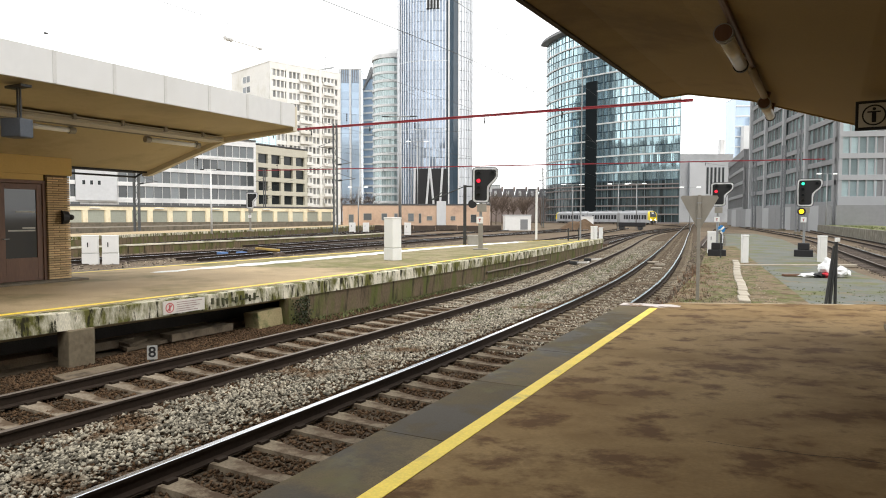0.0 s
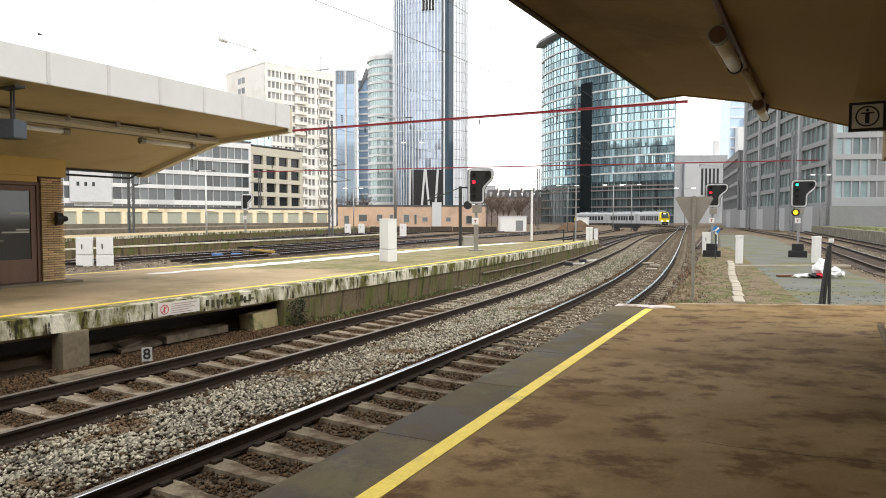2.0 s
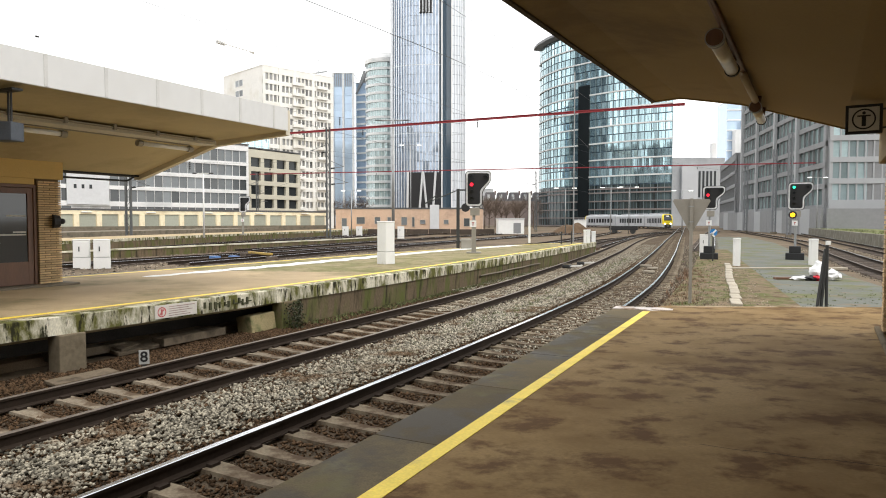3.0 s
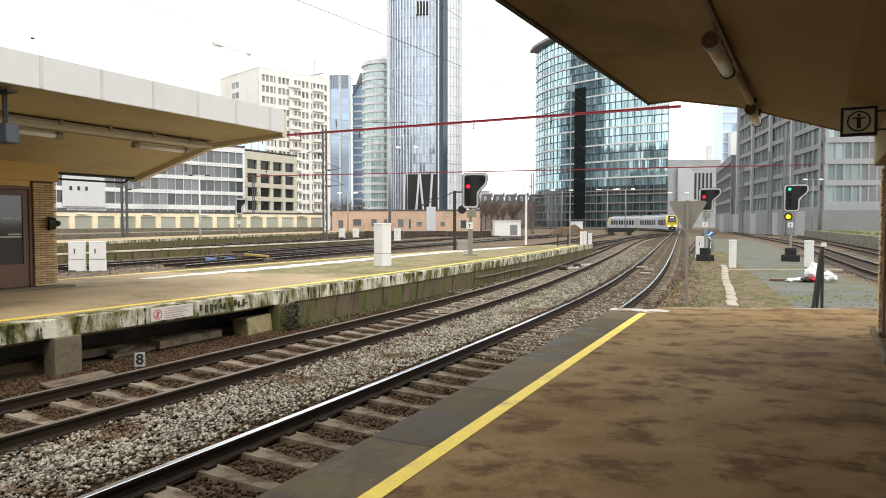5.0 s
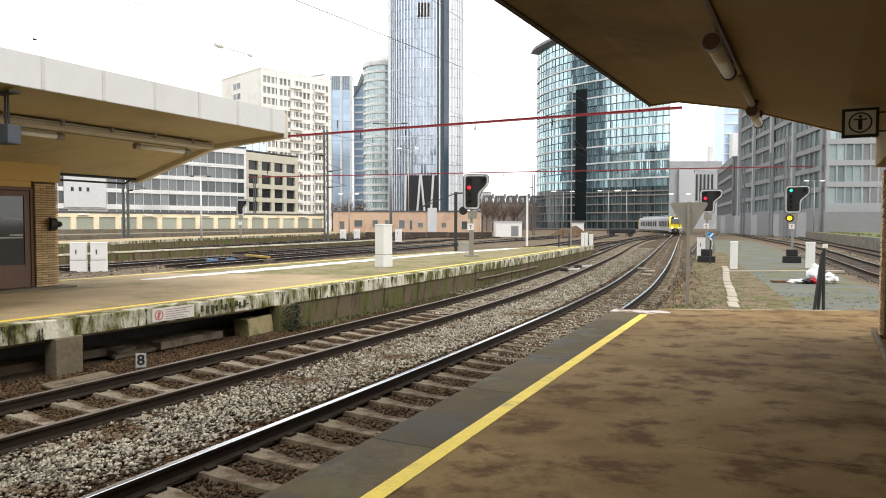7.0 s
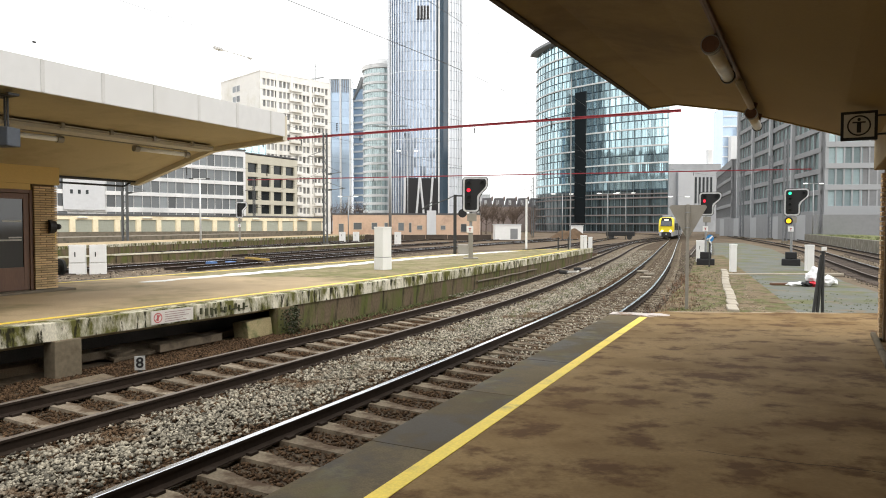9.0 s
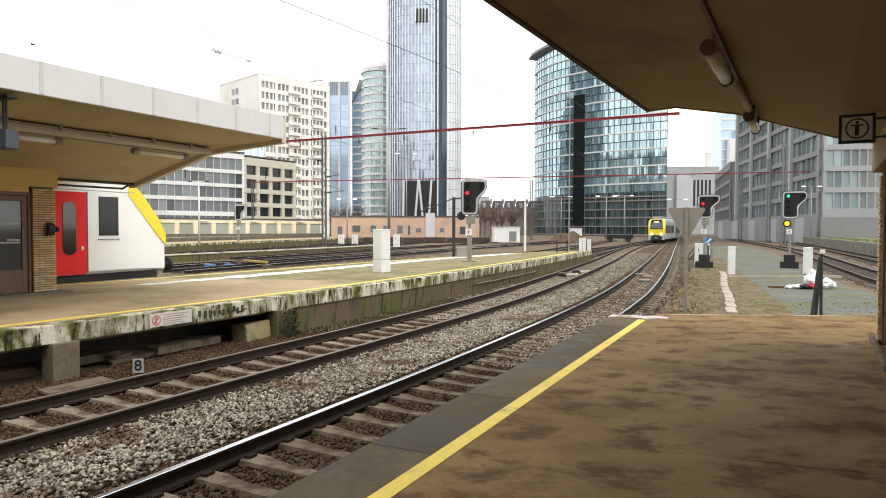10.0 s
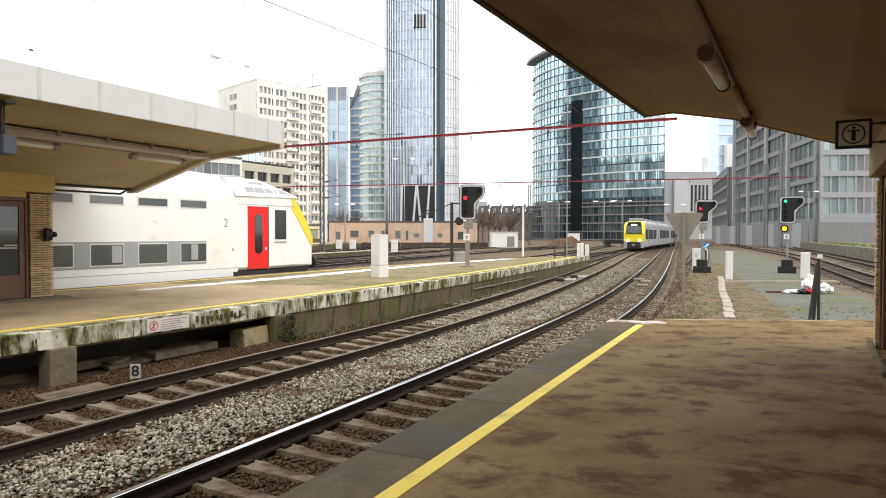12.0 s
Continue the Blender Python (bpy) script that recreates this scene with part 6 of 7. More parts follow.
for j in range(6):
    y1 = -0.56 - j * 1.22
    bm = bmesh.new()
    for lo, hi in (((-0.16, y1 - 0.07, 0.05), (-0.02, y1, 2.42)), ((-0.16, y1 - 1.22, 0.05), (-0.02, y1 - 1.05, 2.42)), ((-0.16, y1 - 1.05, 2.34), (-0.02, y1 - 0.07, 2.42))):
        box(bm, lo, hi, 0.008)
    d = part("door", bm, BROWNWOOD, k, "brown wooden glazed door")
    bm = bmesh.new()
    a, b = y1 - 1.05, y1 - 0.07
    for lo, hi in (((-0.11, a, 0.06), (-0.05, a + 0.13, 2.33)), ((-0.11, b - 0.13, 0.06), (-0.05, b, 2.33)), ((-0.11, a + 0.13, 2.20), (-0.05, b - 0.13, 2.33)), ((-0.11, a + 0.13, 0.06), (-0.05, b - 0.13, 0.60))):
        box(bm, lo, hi, 0.006)
    part("leaf_frame", bm, BROWNWOOD, d)
    bm = bmesh.new()
    box(bm, (-0.085, a + 0.13, 0.60), (-0.075, b - 0.13, 2.20))
    part("pane", bm, DARKGLASS, d)
    # pale bars paint reflections onto the dark door glass
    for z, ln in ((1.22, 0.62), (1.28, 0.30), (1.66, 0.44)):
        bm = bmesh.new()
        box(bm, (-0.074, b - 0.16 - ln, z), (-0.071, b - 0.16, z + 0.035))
        part("notice_strip", bm, GLASS_GLINT, d)
    bm = bmesh.new()
    cyl(bm, (-0.05, a + 0.07, 1.05), (0.0, a + 0.07, 1.05), 0.012, n=8)
    cyl(bm, (0.0, a + 0.06, 1.05), (0.0, a + 0.19, 1.05), 0.012, n=8)
    part("handle", bm, STEEL, d, "steel lever handle")
bm = bmesh.new()
cyl(bm, (0.0, -0.2, 1.55), (0.12, -0.18, 1.55), 0.03, n=8)
bell = part("bracket", bm, BLACK, k)
bm = bmesh.new()
cyl(bm, (0.08, -0.24, 1.55), (0.12, -0.10, 1.55), 0.17, 0.14, 16)
bmesh.ops.create_uvsphere(bm, u_segments=12, v_segments=8, radius=0.07, matrix=Matrix.Translation((0.14, -0.04, 1.55)))
part("horn", bm, BLACK, bell)

# fittings under the far roof
t = thing("roof_lights", LEFT_ROOF, "row of tube lamps and conduit under the far roof", "lamp")
bm = bmesh.new()
cyl(bm, (-2.35, -20, 4.02), (-2.35, -0.6, 4.02), 0.02, n=6)
cyl(bm, (-1.75, -20, 4.08), (-1.75, -0.4, 4.08), 0.012, n=6)
part("conduit", bm, SIGNBACK, t)
bm = bmesh.new()
box(bm, (-2.30, -20, 4.02), (-1.86, -0.25, 4.13), 0.008)
part("cable_duct", bm, mat("pale_duct_paint", (0.56, 0.53, 0.46), 0.6, var=0.12, scale=1.5), t, "pale painted cable duct")
bm = bmesh.new()
box(bm, (-5.09, -2.05, 3.385), (-4.82, -0.02, 3.428), 0.006)
part("gutter", bm, BLACK, t, "dark gutter strip under the roof's valley")
bm = bmesh.new()
cyl(bm, (-4.97, -2.05, 3.28), (-4.97, -0.25, 3.28), 0.024, n=8)
cyl(bm, (-4.97, -0.25, 3.28), (-4.97, -0.06, 3.39), 0.024, n=8)
cyl(bm, (-4.97, -2.05, 3.27), (-4.97, -2.05, 3.40), 0.024, n=8)
part("drain_pipe", bm, BLACK, t, "dark pipe slung below the gutter")
for y in (-0.55, -3.6, -6.6, -9.6):
    bm = bmesh.new()
    cyl(bm, (-2.4, y - 1.35, 3.93), (-2.4, y, 3.93), 0.05, n=10)
    tube = part("tube", bm, WHITEPAINT, t, smooth=True)
    for q in (y, y - 1.35):
        bm = bmesh.new()
        cyl(bm, (-2.4, q - 0.06, 3.93), (-2.4, q + 0.06, 3.93), 0.07, n=10)
        cyl(bm, (-2.4, q, 3.95), (-2.4, q, 4.12), 0.02, n=6)
        part("end_cap", bm, SIGNBACK, tube)
for y in np.arange(-12, -0.5, 1.0):
    bm = bmesh.new()
    box(bm, (-1.78, y, 4.05), (-1.72, y + 0.06, 4.15))
    part("conduit_clip", bm, SIGNBACK, t)

t = thing("loudspeaker", along(-7.106, 10.78, 26.9, -0.228) @ Matrix.Scale(1.1, 4), "dark grey loudspeaker box hanging from the roof", "loudspeaker")
bm = bmesh.new()
box(bm, (-0.20, -0.10, 3.44), (0.13, 0.16, 3.72), 0.02, pose(0, 0, 0, 0, 0, 20))
part("case", bm, mat("speaker_grey", (0.06, 0.07, 0.085), 0.5), t)
for x in (-0.035, 0.035):
    bm = bmesh.new()
    cyl(bm, (x, 0.03, 3.70), (x, 0.03, 4.22), 0.016, n=8)
    part("stem", bm, DARKSTEEL, t)
bm = bmesh.new()
box(bm, (-0.22, -0.05, 4.17), (0.20, 0.11, 4.21), 0.008)
part("mounting_plate", bm, DARKSTEEL, t)

# ======== kiosk and fittings of the near platform ========
k2 = thing("platform_kiosk", along(6.40, 9.75, 29.6, RP), "brick platform kiosk with dark frame and kerb", "kiosk", kind="structure")
bm = bmesh.new()
box(bm, (0.03, -0.42, 0), (2.4, -0.03, 3.0), 0.01)
box(bm, (0.25, -7, 0), (2.4, -0.42, 3.0), 0.01)
part("wall", bm, MORTAR, k2)
bm = bmesh.new()
box(bm, (-0.10, -7, 2.46), (2.5, 0.0, 3.0), 0.02)
part("upper_wall", bm, SOFFIT, k2, "ochre painted upper wall")
brick_skin(k2, 0.0, 0.42, 0.05, 2.40, -0.02, pose(0.03, 0, 0, 0, 0, -90), limit=150)
brick_skin(k2, -1.3, 0.0, 0.05, 2.40, -0.02, Matrix.Translation((0.03, -0.03, 0)) @ pose(0, 0, 0, 0, 0, 180), limit=240)
bm = bmesh.new()
box(bm, (0.06, -0.56, 0.02), (0.2, -0.43, 2.42), 0.01)
box(bm, (0.06, -7, 2.28), (0.2, -0.56, 2.42), 0.01)
part("door_frame", bm, BROWNWOOD, k2)
bm = bmesh.new()
box(bm, (0.12, -7, 0.02), (0.16, -0.56, 2.28))
part("glazing", bm, DARKGLASS, k2)
bm = bmesh.new()
box(bm, (-0.09, -2.6, 0.0), (-0.02, 0.08, 0.07), 0.02)
part("kerb", bm, mat("dark_pier", (0, 0, 0)), k2)

t = thing("pictogram_sign", pose(4.53, 7.3, 3.385, 0, 0, -31.5) @ Matrix.Scale(0.77, 4), "black-framed white sign with a pictogram in a ring", "sign")
bm = bmesh.new()
box(bm, (-0.225, 0, -0.205), (0.225, 0.07, 0.205), 0.008)
case = part("case", bm, BLACK, t)
bm = bmesh.new()
box(bm, (-0.185, -0.006, -0.165), (0.185, 0.0, 0.165), 0.002)
part("face", bm, mat("sign_face", (0.62, 0.60, 0.52), 0.4, var=0.05), case)
bm = bmesh.new()
n = 40
for i in range(n):
    a0, a1 = i * 6.2832 / n, (i + 1) * 6.2832 / n
    v = [bm.verts.new((r * math.cos(a), -0.009, r * math.sin(a))) for r, a in ((0.125, a0), (0.145, a0), (0.145, a1), (0.125, a1))]
    bm.faces.new(v)
bmesh.ops.remove_doubles(bm, verts=bm.verts, dist=0.0005)
bmesh.ops.solidify(bm, geom=bm.faces[:], thickness=0.002)
part("ring", bm, BLACK, case)
bm = bmesh.new()
box(bm, (-0.08, -0.012, 0.035), (0.08, -0.007, 0.055))
box(bm, (-0.026, -0.012, -0.10), (0.026, -0.007, 0.055))
cyl(bm, (0, -0.012, 0.085), (0, -0.007, 0.085), 0.022, n=12)
part("pictogram", bm, BLACK, case)
for z in (-0.13, 0.13):
    bm = bmesh.new()
    cyl(bm, (0.225, 0.03, z), (0.62, 0.03, z), 0.014, n=8)
    cyl(bm, (0.32, 0.03, z), (0.38, 0.03, z), 0.024, n=8)
    part("bracket", bm, DARKSTEEL, t)


def tube_lamp(a, b, label):
    t = thing("tube_lamp", Matrix(), label, "lamp", "tube lamps under the near roof")
    a, b = Vector(a), Vector(b)
    d = (b - a).normalized()
    bm = bmesh.new()
    cyl(bm, a + d * 0.05, b, 0.064, n=20)
    part("diffuser", bm, mat("opal_tube", (0.72, 0.70, 0.64), 0.25, var=0.08, scale=6, spec=0.6), t, "opal plastic tube", smooth=True)
    bm = bmesh.new()
    cyl(bm, a, a + d * 0.05, 0.076, n=20)
    part("end_cap", bm, BROWNWOOD, t, "brown metal end cap")
    for c, w in ((a, 0.018), (a + d * 0.05, 0.012)):
        bm = bmesh.new()
        cyl(bm, c - d * w, c + d * w, 0.081, n=24)
        part("end_ring", bm, STEEL, t, "bright metal ring")
    bm = bmesh.new()
    cyl(bm, a - d * 0.022, a - d * 0.019, 0.070, n=24)
    part("end_face", bm, BROWNWOOD, t)
    bm = bmesh.new()
    cyl(bm, b - d * 0.03, b + d * 0.02, 0.074, n=20)
    part("end_ring", bm, BLACK, t)
    for f in (0.12, 0.9):
        p = a.lerp(b, f)
        bm = bmesh.new()
        cyl(bm, p, p + Vector((0.08, -0.05, 0.34)), 0.03, n=8)
        part("hanger", bm, BROWNWOOD, t)
    return t


tube_lamp((2.27, 5.72, 3.83), (2.93, 6.92, 3.83), "opal tube lamp under the near roof, unlit")
tube_lamp((4.12, 8.98, 3.80), (4.76, 10.16, 3.80), "opal tube lamp at the roof's end, unlit")
t = thing("lamp_rail", Matrix(), "brown conduit rail under the near roof", "conduit")
bm = bmesh.new()
a, b = Vector((-1.3, -0.9, 3.95)), Vector((4.90, 10.4, 3.93))
cyl(bm, a, b, 0.03, n=8)
rail = part("rail", bm, BROWNWOOD, t)
bm = bmesh.new()
cyl(bm, a.lerp(b, 0.735) - Vector((0, 0, 0.05)), a.lerp(b, 0.90) - Vector((0, 0, 0.05)), 0.042, n=12)
part("cover_tube", bm, mat("dusty_cream_tube", (0.40, 0.34, 0.24), 0.6, var=0.12, scale=5), rail, "dusty cream cable cover", smooth=True)
bm = bmesh.new()
for f in (0.55, 0.72, 0.9, 0.97):
    p = a.lerp(b, f)
    cyl(bm, p, p + Vector((0, 0, 0.3)), 0.014, n=6)
part("hangers", bm, BROWNWOOD, t)
for x, y in ((2.62, 5.75), (3.55, 7.5)):
    t = thing("ceiling_hatch", along(x, y, 29.5, 4.06), "flush square hatch in the ochre soffit", "hatch")
    bm = bmesh.new()
    box(bm, (-0.02, -0.3, -0.10), (0.42, 0.3, 0.06), 0.01)
    panel = part("panel", bm, SOFFIT, t)
    bm = bmesh.new()
    for lo, hi in (((-0.035, -0.315, -0.112), (0.435, -0.295, -0.09)), ((-0.035, 0.295, -0.112), (0.435, 0.315, -0.09)), ((0.415, -0.295, -0.112), (0.435, 0.295, -0.09))):
        box(bm, lo, hi)
    part("conduit_loop", bm, BROWNWOOD, panel, "thin brown conduit round the hatch")

# ======== details at the far platform's edge ========
def on_edge(y, z):
    """A frame on the face of the far platform's edge slab at that y."""
    i = min(range(len(EDGE_LEFT)), key=lambda k: abs(EDGE_LEFT[k].y - y))
    p, q = EDGE_LEFT[i], EDGE_LEFT[i + 1]
    f = (y - p.y) / (q.y - p.y)
    h = heading(EDGE_LEFT, i)
    return along(p.x + (q.x - p.x) * f + 0.012 * math.cos(radians(h)), y - 0.012 * math.sin(radians(h)), h, z)


t = thing("warning_plate", on_edge(12.3, LPZ - 0.27), "white warning plate with a red-ringed pictogram", "sign")
bm = bmesh.new()
box(bm, (-0.02, -0.02, 0), (0.012, 0.92, 0.25), 0.002)
pl = part("plate", bm, mat("warning_white", (0.62, 0.58, 0.52), 0.6, var=0.12, scale=4), t)
bm = bmesh.new()
for i in range(24):
    a0, a1 = i * 6.2832 / 24, (i + 1) * 6.2832 / 24
    v = [bm.verts.new((0.0145, 0.12 + r * math.cos(a), 0.12 + r * math.sin(a))) for r, a in ((0.075, a0), (0.095, a0), (0.095, a1), (0.075, a1))]
    bm.faces.new(v)
box(bm, (0.013, 0.10, 0.06), (0.015, 0.135, 0.18))
box(bm, (0.013, 0.05, 0.11), (0.015, 0.19, 0.13), m=Matrix.Translation((0, 0.12, 0.12)) @ pose(0, 0, 0, 45, 0, 0) @ Matrix.Translation((0, -0.12, -0.12)))
part("pictogram", bm, mat("faded_red", (0.5, 0.10, 0.10), 0.6), pl)
bm = bmesh.new()
for r in range(5):
    box(bm, (0.013, 0.27, 0.20 - r * 0.042), (0.015, 0.86 - (r * 37 % 23) / 100, 0.212 - r * 0.042))
part("text_bars", bm, mat("faded_print", (0.30, 0.20, 0.18), 0.7), pl)

# dark scrawl further along the slab, as plain bars
t = thing("painted_scrawl", on_edge(13.25, LPZ - 0.26), "dark spray-painted scrawl on the mossy slab", "graffiti")
bm = bmesh.new()
rr = random.Random(5)
y = 0.0
while y < 1.15:
    w = rr.uniform(0.03, 0.06)
    box(bm, (-0.03, y, rr.uniform(0.02, 0.08)), (0.011, y + w, rr.uniform(0.14, 0.2)))
    if rr.random() < 0.7:
        zz = rr.uniform(0.05, 0.17)
        box(bm, (-0.03, y, zz), (0.0105, y + 0.13, zz + 0.025))
    y += rr.uniform(0.09, 0.15)
tagged(part("stroke", bm, mat("spray_black", (0.05, 0.05, 0.02), 0.8), t), kind="stuff")

t = thing("distance_marker", pose(-4.98, 10.8, -0.24, 0, 0, 18) @ Matrix.Scale(0.8, 4), "small grey plate with the number eight on a stake", "marker")
bm = bmesh.new()
box(bm, (-0.035, 0.02, 0), (0.035, 0.06, 0.46), 0.004)
part("stake", bm, DARKSTEEL, t)
bm = bmesh.new()
box(bm, (-0.10, 0, 0.19), (0.10, 0.02, 0.48), 0.004)
pl = part("plate", bm, mat("grey_plate", (0.42, 0.42, 0.40), 0.6, var=0.1, scale=8), t)
text_mesh("8", 0.30, "numeral", BLACK, pl, Matrix.Translation((0, -0.004, 0.335)) @ pose(0, 0, 0, 90, 0, 0), 0.002, 0.006)

# rubble and slabs lying under the overhang
SL = [(-5.66, 10.2, 1.0, 0.34, 0.05, 33, 3), (-8.6, 10.0, 1.2, 0.5, 0.08, 40, 8), (-5.9, 12.9, 1.5, 0.5, 0.07, 30, 7), (-5.3, 13.6, 1.6, 0.35, 0.15, 27, 0),
      (-6.6, 12.0, 1.4, 0.3, 0.15, 30, 0), (-6.2, 12.5, 0.5, 0.4, 0.12, 12, 10)]
for x, y, ln, wd, th, hd, tilt in SL:
    bm = bmesh.new()
    box(bm, (-wd / 2, -ln / 2, 0), (wd / 2, ln / 2, th), 0.012, pose(0, 0, 0, tilt * 0.3, tilt, 0))
    s = part("loose_slab", bm, mat("grimy_slab", (0.17, 0.135, 0.095), 0.9, var=0.35, scale=3, dirt=(0.07, 0.055, 0.04), dscale=2.5, spec=0.1))
    s.matrix_basis = along(x, y, hd, -0.185)
    tagged(s, "loose broken concrete slab under the platform edge", "slab", "loose slabs")
bm = bmesh.new()
box(bm, (-0.24, -0.36, 0), (0.24, 0.36, 0.40), 0.03, pose(0, 0, 0, 3, -6, 0))
s = part("concrete_block", bm, mat("mossy_block", (0.33, 0.27, 0.14), 0.9, var=0.35, scale=3, dirt=(0.12, 0.13, 0.05), dscale=3))
s.matrix_basis = along(-4.30, 14.95, 32, -0.24)
tagged(s, "mossy square concrete block beside the track", "block")
bm = bmesh.new()
box(bm, (-0.32, -0.3, -0.25), (-0.02, 0.25, LPZ - 0.3), 0.02)
s = part("end_pier", bm, WALLPANEL)
s.matrix_basis = along(-3.62, 15.35, 27, 0)
tagged(s, "stained pier at the end of the undercroft", "pier", kind="structure")
# cable pipe on the wall
seg = offset(EDGE_LEFT, -0.01)[i0 + 22:i0 + 40]
wire([(p.x, p.y, 0.12 + 0.01 * math.sin(i)) for i, p in enumerate(seg)], 0.035, "pale cable pipe along the platform wall", CONCRETE)

# point machine boxes in the left track
for x, y, turn_by in ((6.3, 34.3, 12), (7.5, 36.8, -8)):
    t = thing("track_box", along(x, y, 21 + turn_by, -0.17), "weathered point machine with pale rods between the rails", "box", "track boxes")
    bm = bmesh.new()
    box(bm, (-0.30, -0.20, 0), (0.12, 0.16, 0.17), 0.05)
    part("case", bm, DARKSTEEL, t, "dark cast case")
    bm = bmesh.new()
    box(bm, (-0.26, -0.16, 0.17), (0.05, 0.12, 0.21), 0.02)
    part("cover", bm, CONCRETE, t, "pale weathered cover")
    for q, z in ((-0.08, 0.08), (0.05, 0.12)):
        bm = bmesh.new()
        cyl(bm, (0.1, q, z), (0.62, q + 0.12, z + 0.02), 0.028, n=8)
        cyl(bm, (0.58, q + 0.04, z + 0.02), (0.62, q + 0.2, z + 0.02), 0.045, n=8)
        part("rod", bm, mat("pale_rod", (0.5, 0.48, 0.44), 0.5, var=0.2), t)
for x, y, s in ((10.4, 33.6, 0.25), (10.6, 35.4, 0.3), (9.5, 31.2, 0.25)):
    t = thing("balise", along(x, y, 22, -0.16), "pale flat track beacon between the rails", "beacon", "track beacons")
    bm = bmesh.new()
    box(bm, (-s, -0.13, 0), (s, 0.13, 0.09), 0.02)
    part("case", bm, mat("pale_kerb", (0, 0, 0)), t)
t = thing("track_tool", along(-12.4, 43.4, 50, -0.22), "yellow and rusty track equipment lying on gravel", "equipment")
for lo, hi, c in (((-1.3, -0.12, 0.28), (2.0, 0.12, 0.42), mat("rusty_yellow", (0.42, 0.28, 0.06), 0.8, var=0.3, scale=3, dirt=(0.12, 0.06, 0.03), dscale=3)), ((-2.2, -0.3, 0.1), (-1.3, 0.3, 0.3), WOOD_SLEEPER), ((1.2, -0.35, 0.0), (2.2, 0.35, 0.2), WOOD_SLEEPER), ((-0.5, -0.6, 0), (0.4, 0.6, 0.3), RAILSIDE)):
    bm = bmesh.new()
    box(bm, lo, hi, 0.03)
    part("frame_piece", bm, c, t)
for x, y in ((-13.7, 42.6), (-14.8, 42.2)):
    bm = bmesh.new()
    box(bm, (-0.35, -0.22, 0), (0.35, 0.22, 0.24), 0.05)
    s = part("blue_crate", bm, mat("blue_plastic", (0.07, 0.16, 0.36), 0.6))
    s.matrix_basis = along(x, y, 40, -0.24)
    tagged(s, "blue plastic crate on the gravel", "crate", "blue crates")

# weeds and tufts
def tufts(name, spots, h, material, label, n=7):
    r = random.Random(len(spots))
    bm = bmesh.new()
    for x, y, z in spots:
        for k in range(n):
            a, l = r.uniform(0, 6.283), r.uniform(0.4, 1.0) * h
            p = Vector((x + r.uniform(-0.06, 0.06), y + r.uniform(-0.06, 0.06), z))
            q = p + Vector((math.cos(a) * l * 0.6, math.sin(a) * l * 0.6, l))
            s = Vector((-math.sin(a), math.cos(a), 0)) * 0.010
            bm.faces.new([bm.verts.new(v) for v in (p - s, p + s, q)])
    return tagged(part(name, bm, material), label, "weeds", kind="stuff")


r = random.Random(3)
spots = []
for i in range(i0, i0 + 46):
    p = EDGE_LEFT[i]
    h = radians(heading(EDGE_LEFT, i))
    for k in range(16 if i < i0 + 24 else 8):
        o = abs(r.gauss(0, 0.22)) + 0.02
        q = r.uniform(0, 0.5)
        spots.append((p.x + o * math.cos(h) + q * math.sin(h), p.y - o * math.sin(h) + q * math.cos(h), -0.22))
tufts("weeds", spots, 0.12, MOSS, "low green weeds along the platform wall")
tufts("weeds", [(r.uniform(5.5, 8.2), r.uniform(16.5, 24), -0.16) for k in range(260)], 0.07, TWIG, "dry brown weeds on the verge")
def beside(pts, i0_, i1_, mean, spread, per, z):
    """Spots scattered along a curve, mean metres to its right."""
    res = []
    for i in range(i0_, i1_):
        h = radians(heading(pts, i))
        for k in range(per):
            o, q = r.gauss(mean, spread), r.uniform(0, 0.5)
            res.append((pts[i].x + o * math.cos(h) + q * math.sin(h), pts[i].y - o * math.sin(h) + q * math.cos(h), z))
    return res


tufts("weeds", beside(TRACK_NEAR, 66, 110, 1.9, 0.30, 6, -0.2), 0.22, mat("dead_stalk", (0.16, 0.095, 0.055), 0.9, island=0.5), "dry reddish weeds on the track's shoulder", 9)
tufts("weeds", beside(TRACK_NEAR, 64, 150, 2.6, 0.5, 4, -0.16), 0.09, MOSS, "low green weeds on the dirt verge", 9)
tufts("weeds", beside(TRACK_LEFT, 62, 120, 1.75, 0.3, 3, -0.2), 0.10, MOSS, "sparse weeds between the two tracks", 7)
tufts("grass", beside(PLATR, 1, 45, 2.2, 1.0, 12, RZ), 0.22, MOSS, "rough grass on the overgrown platform", 8)
tufts("grass", [(8.4 + (y - 18) * 0.42 + r.gauss(0, 0.55), y, -0.17) for y in [r.uniform(17, 34) for k in range(200)]], 0.05, MOSS, "thin green grass on the yard")
tufts("grass", [(r.gauss(12.2, 1.6), r.gauss(21.5, 1.6), -0.17) for k in range(120)], 0.04, MOSS, "thin green grass on the yard")
tufts("grass", [(lambda q: (q[0] + r.gauss(-2.2, 0.25), q[1], -0.16))((p.x, p.y)) for p in TRACK_NEAR[70:130] for k in range(3)], 0.10, MOSS, "green weeds between the tracks")

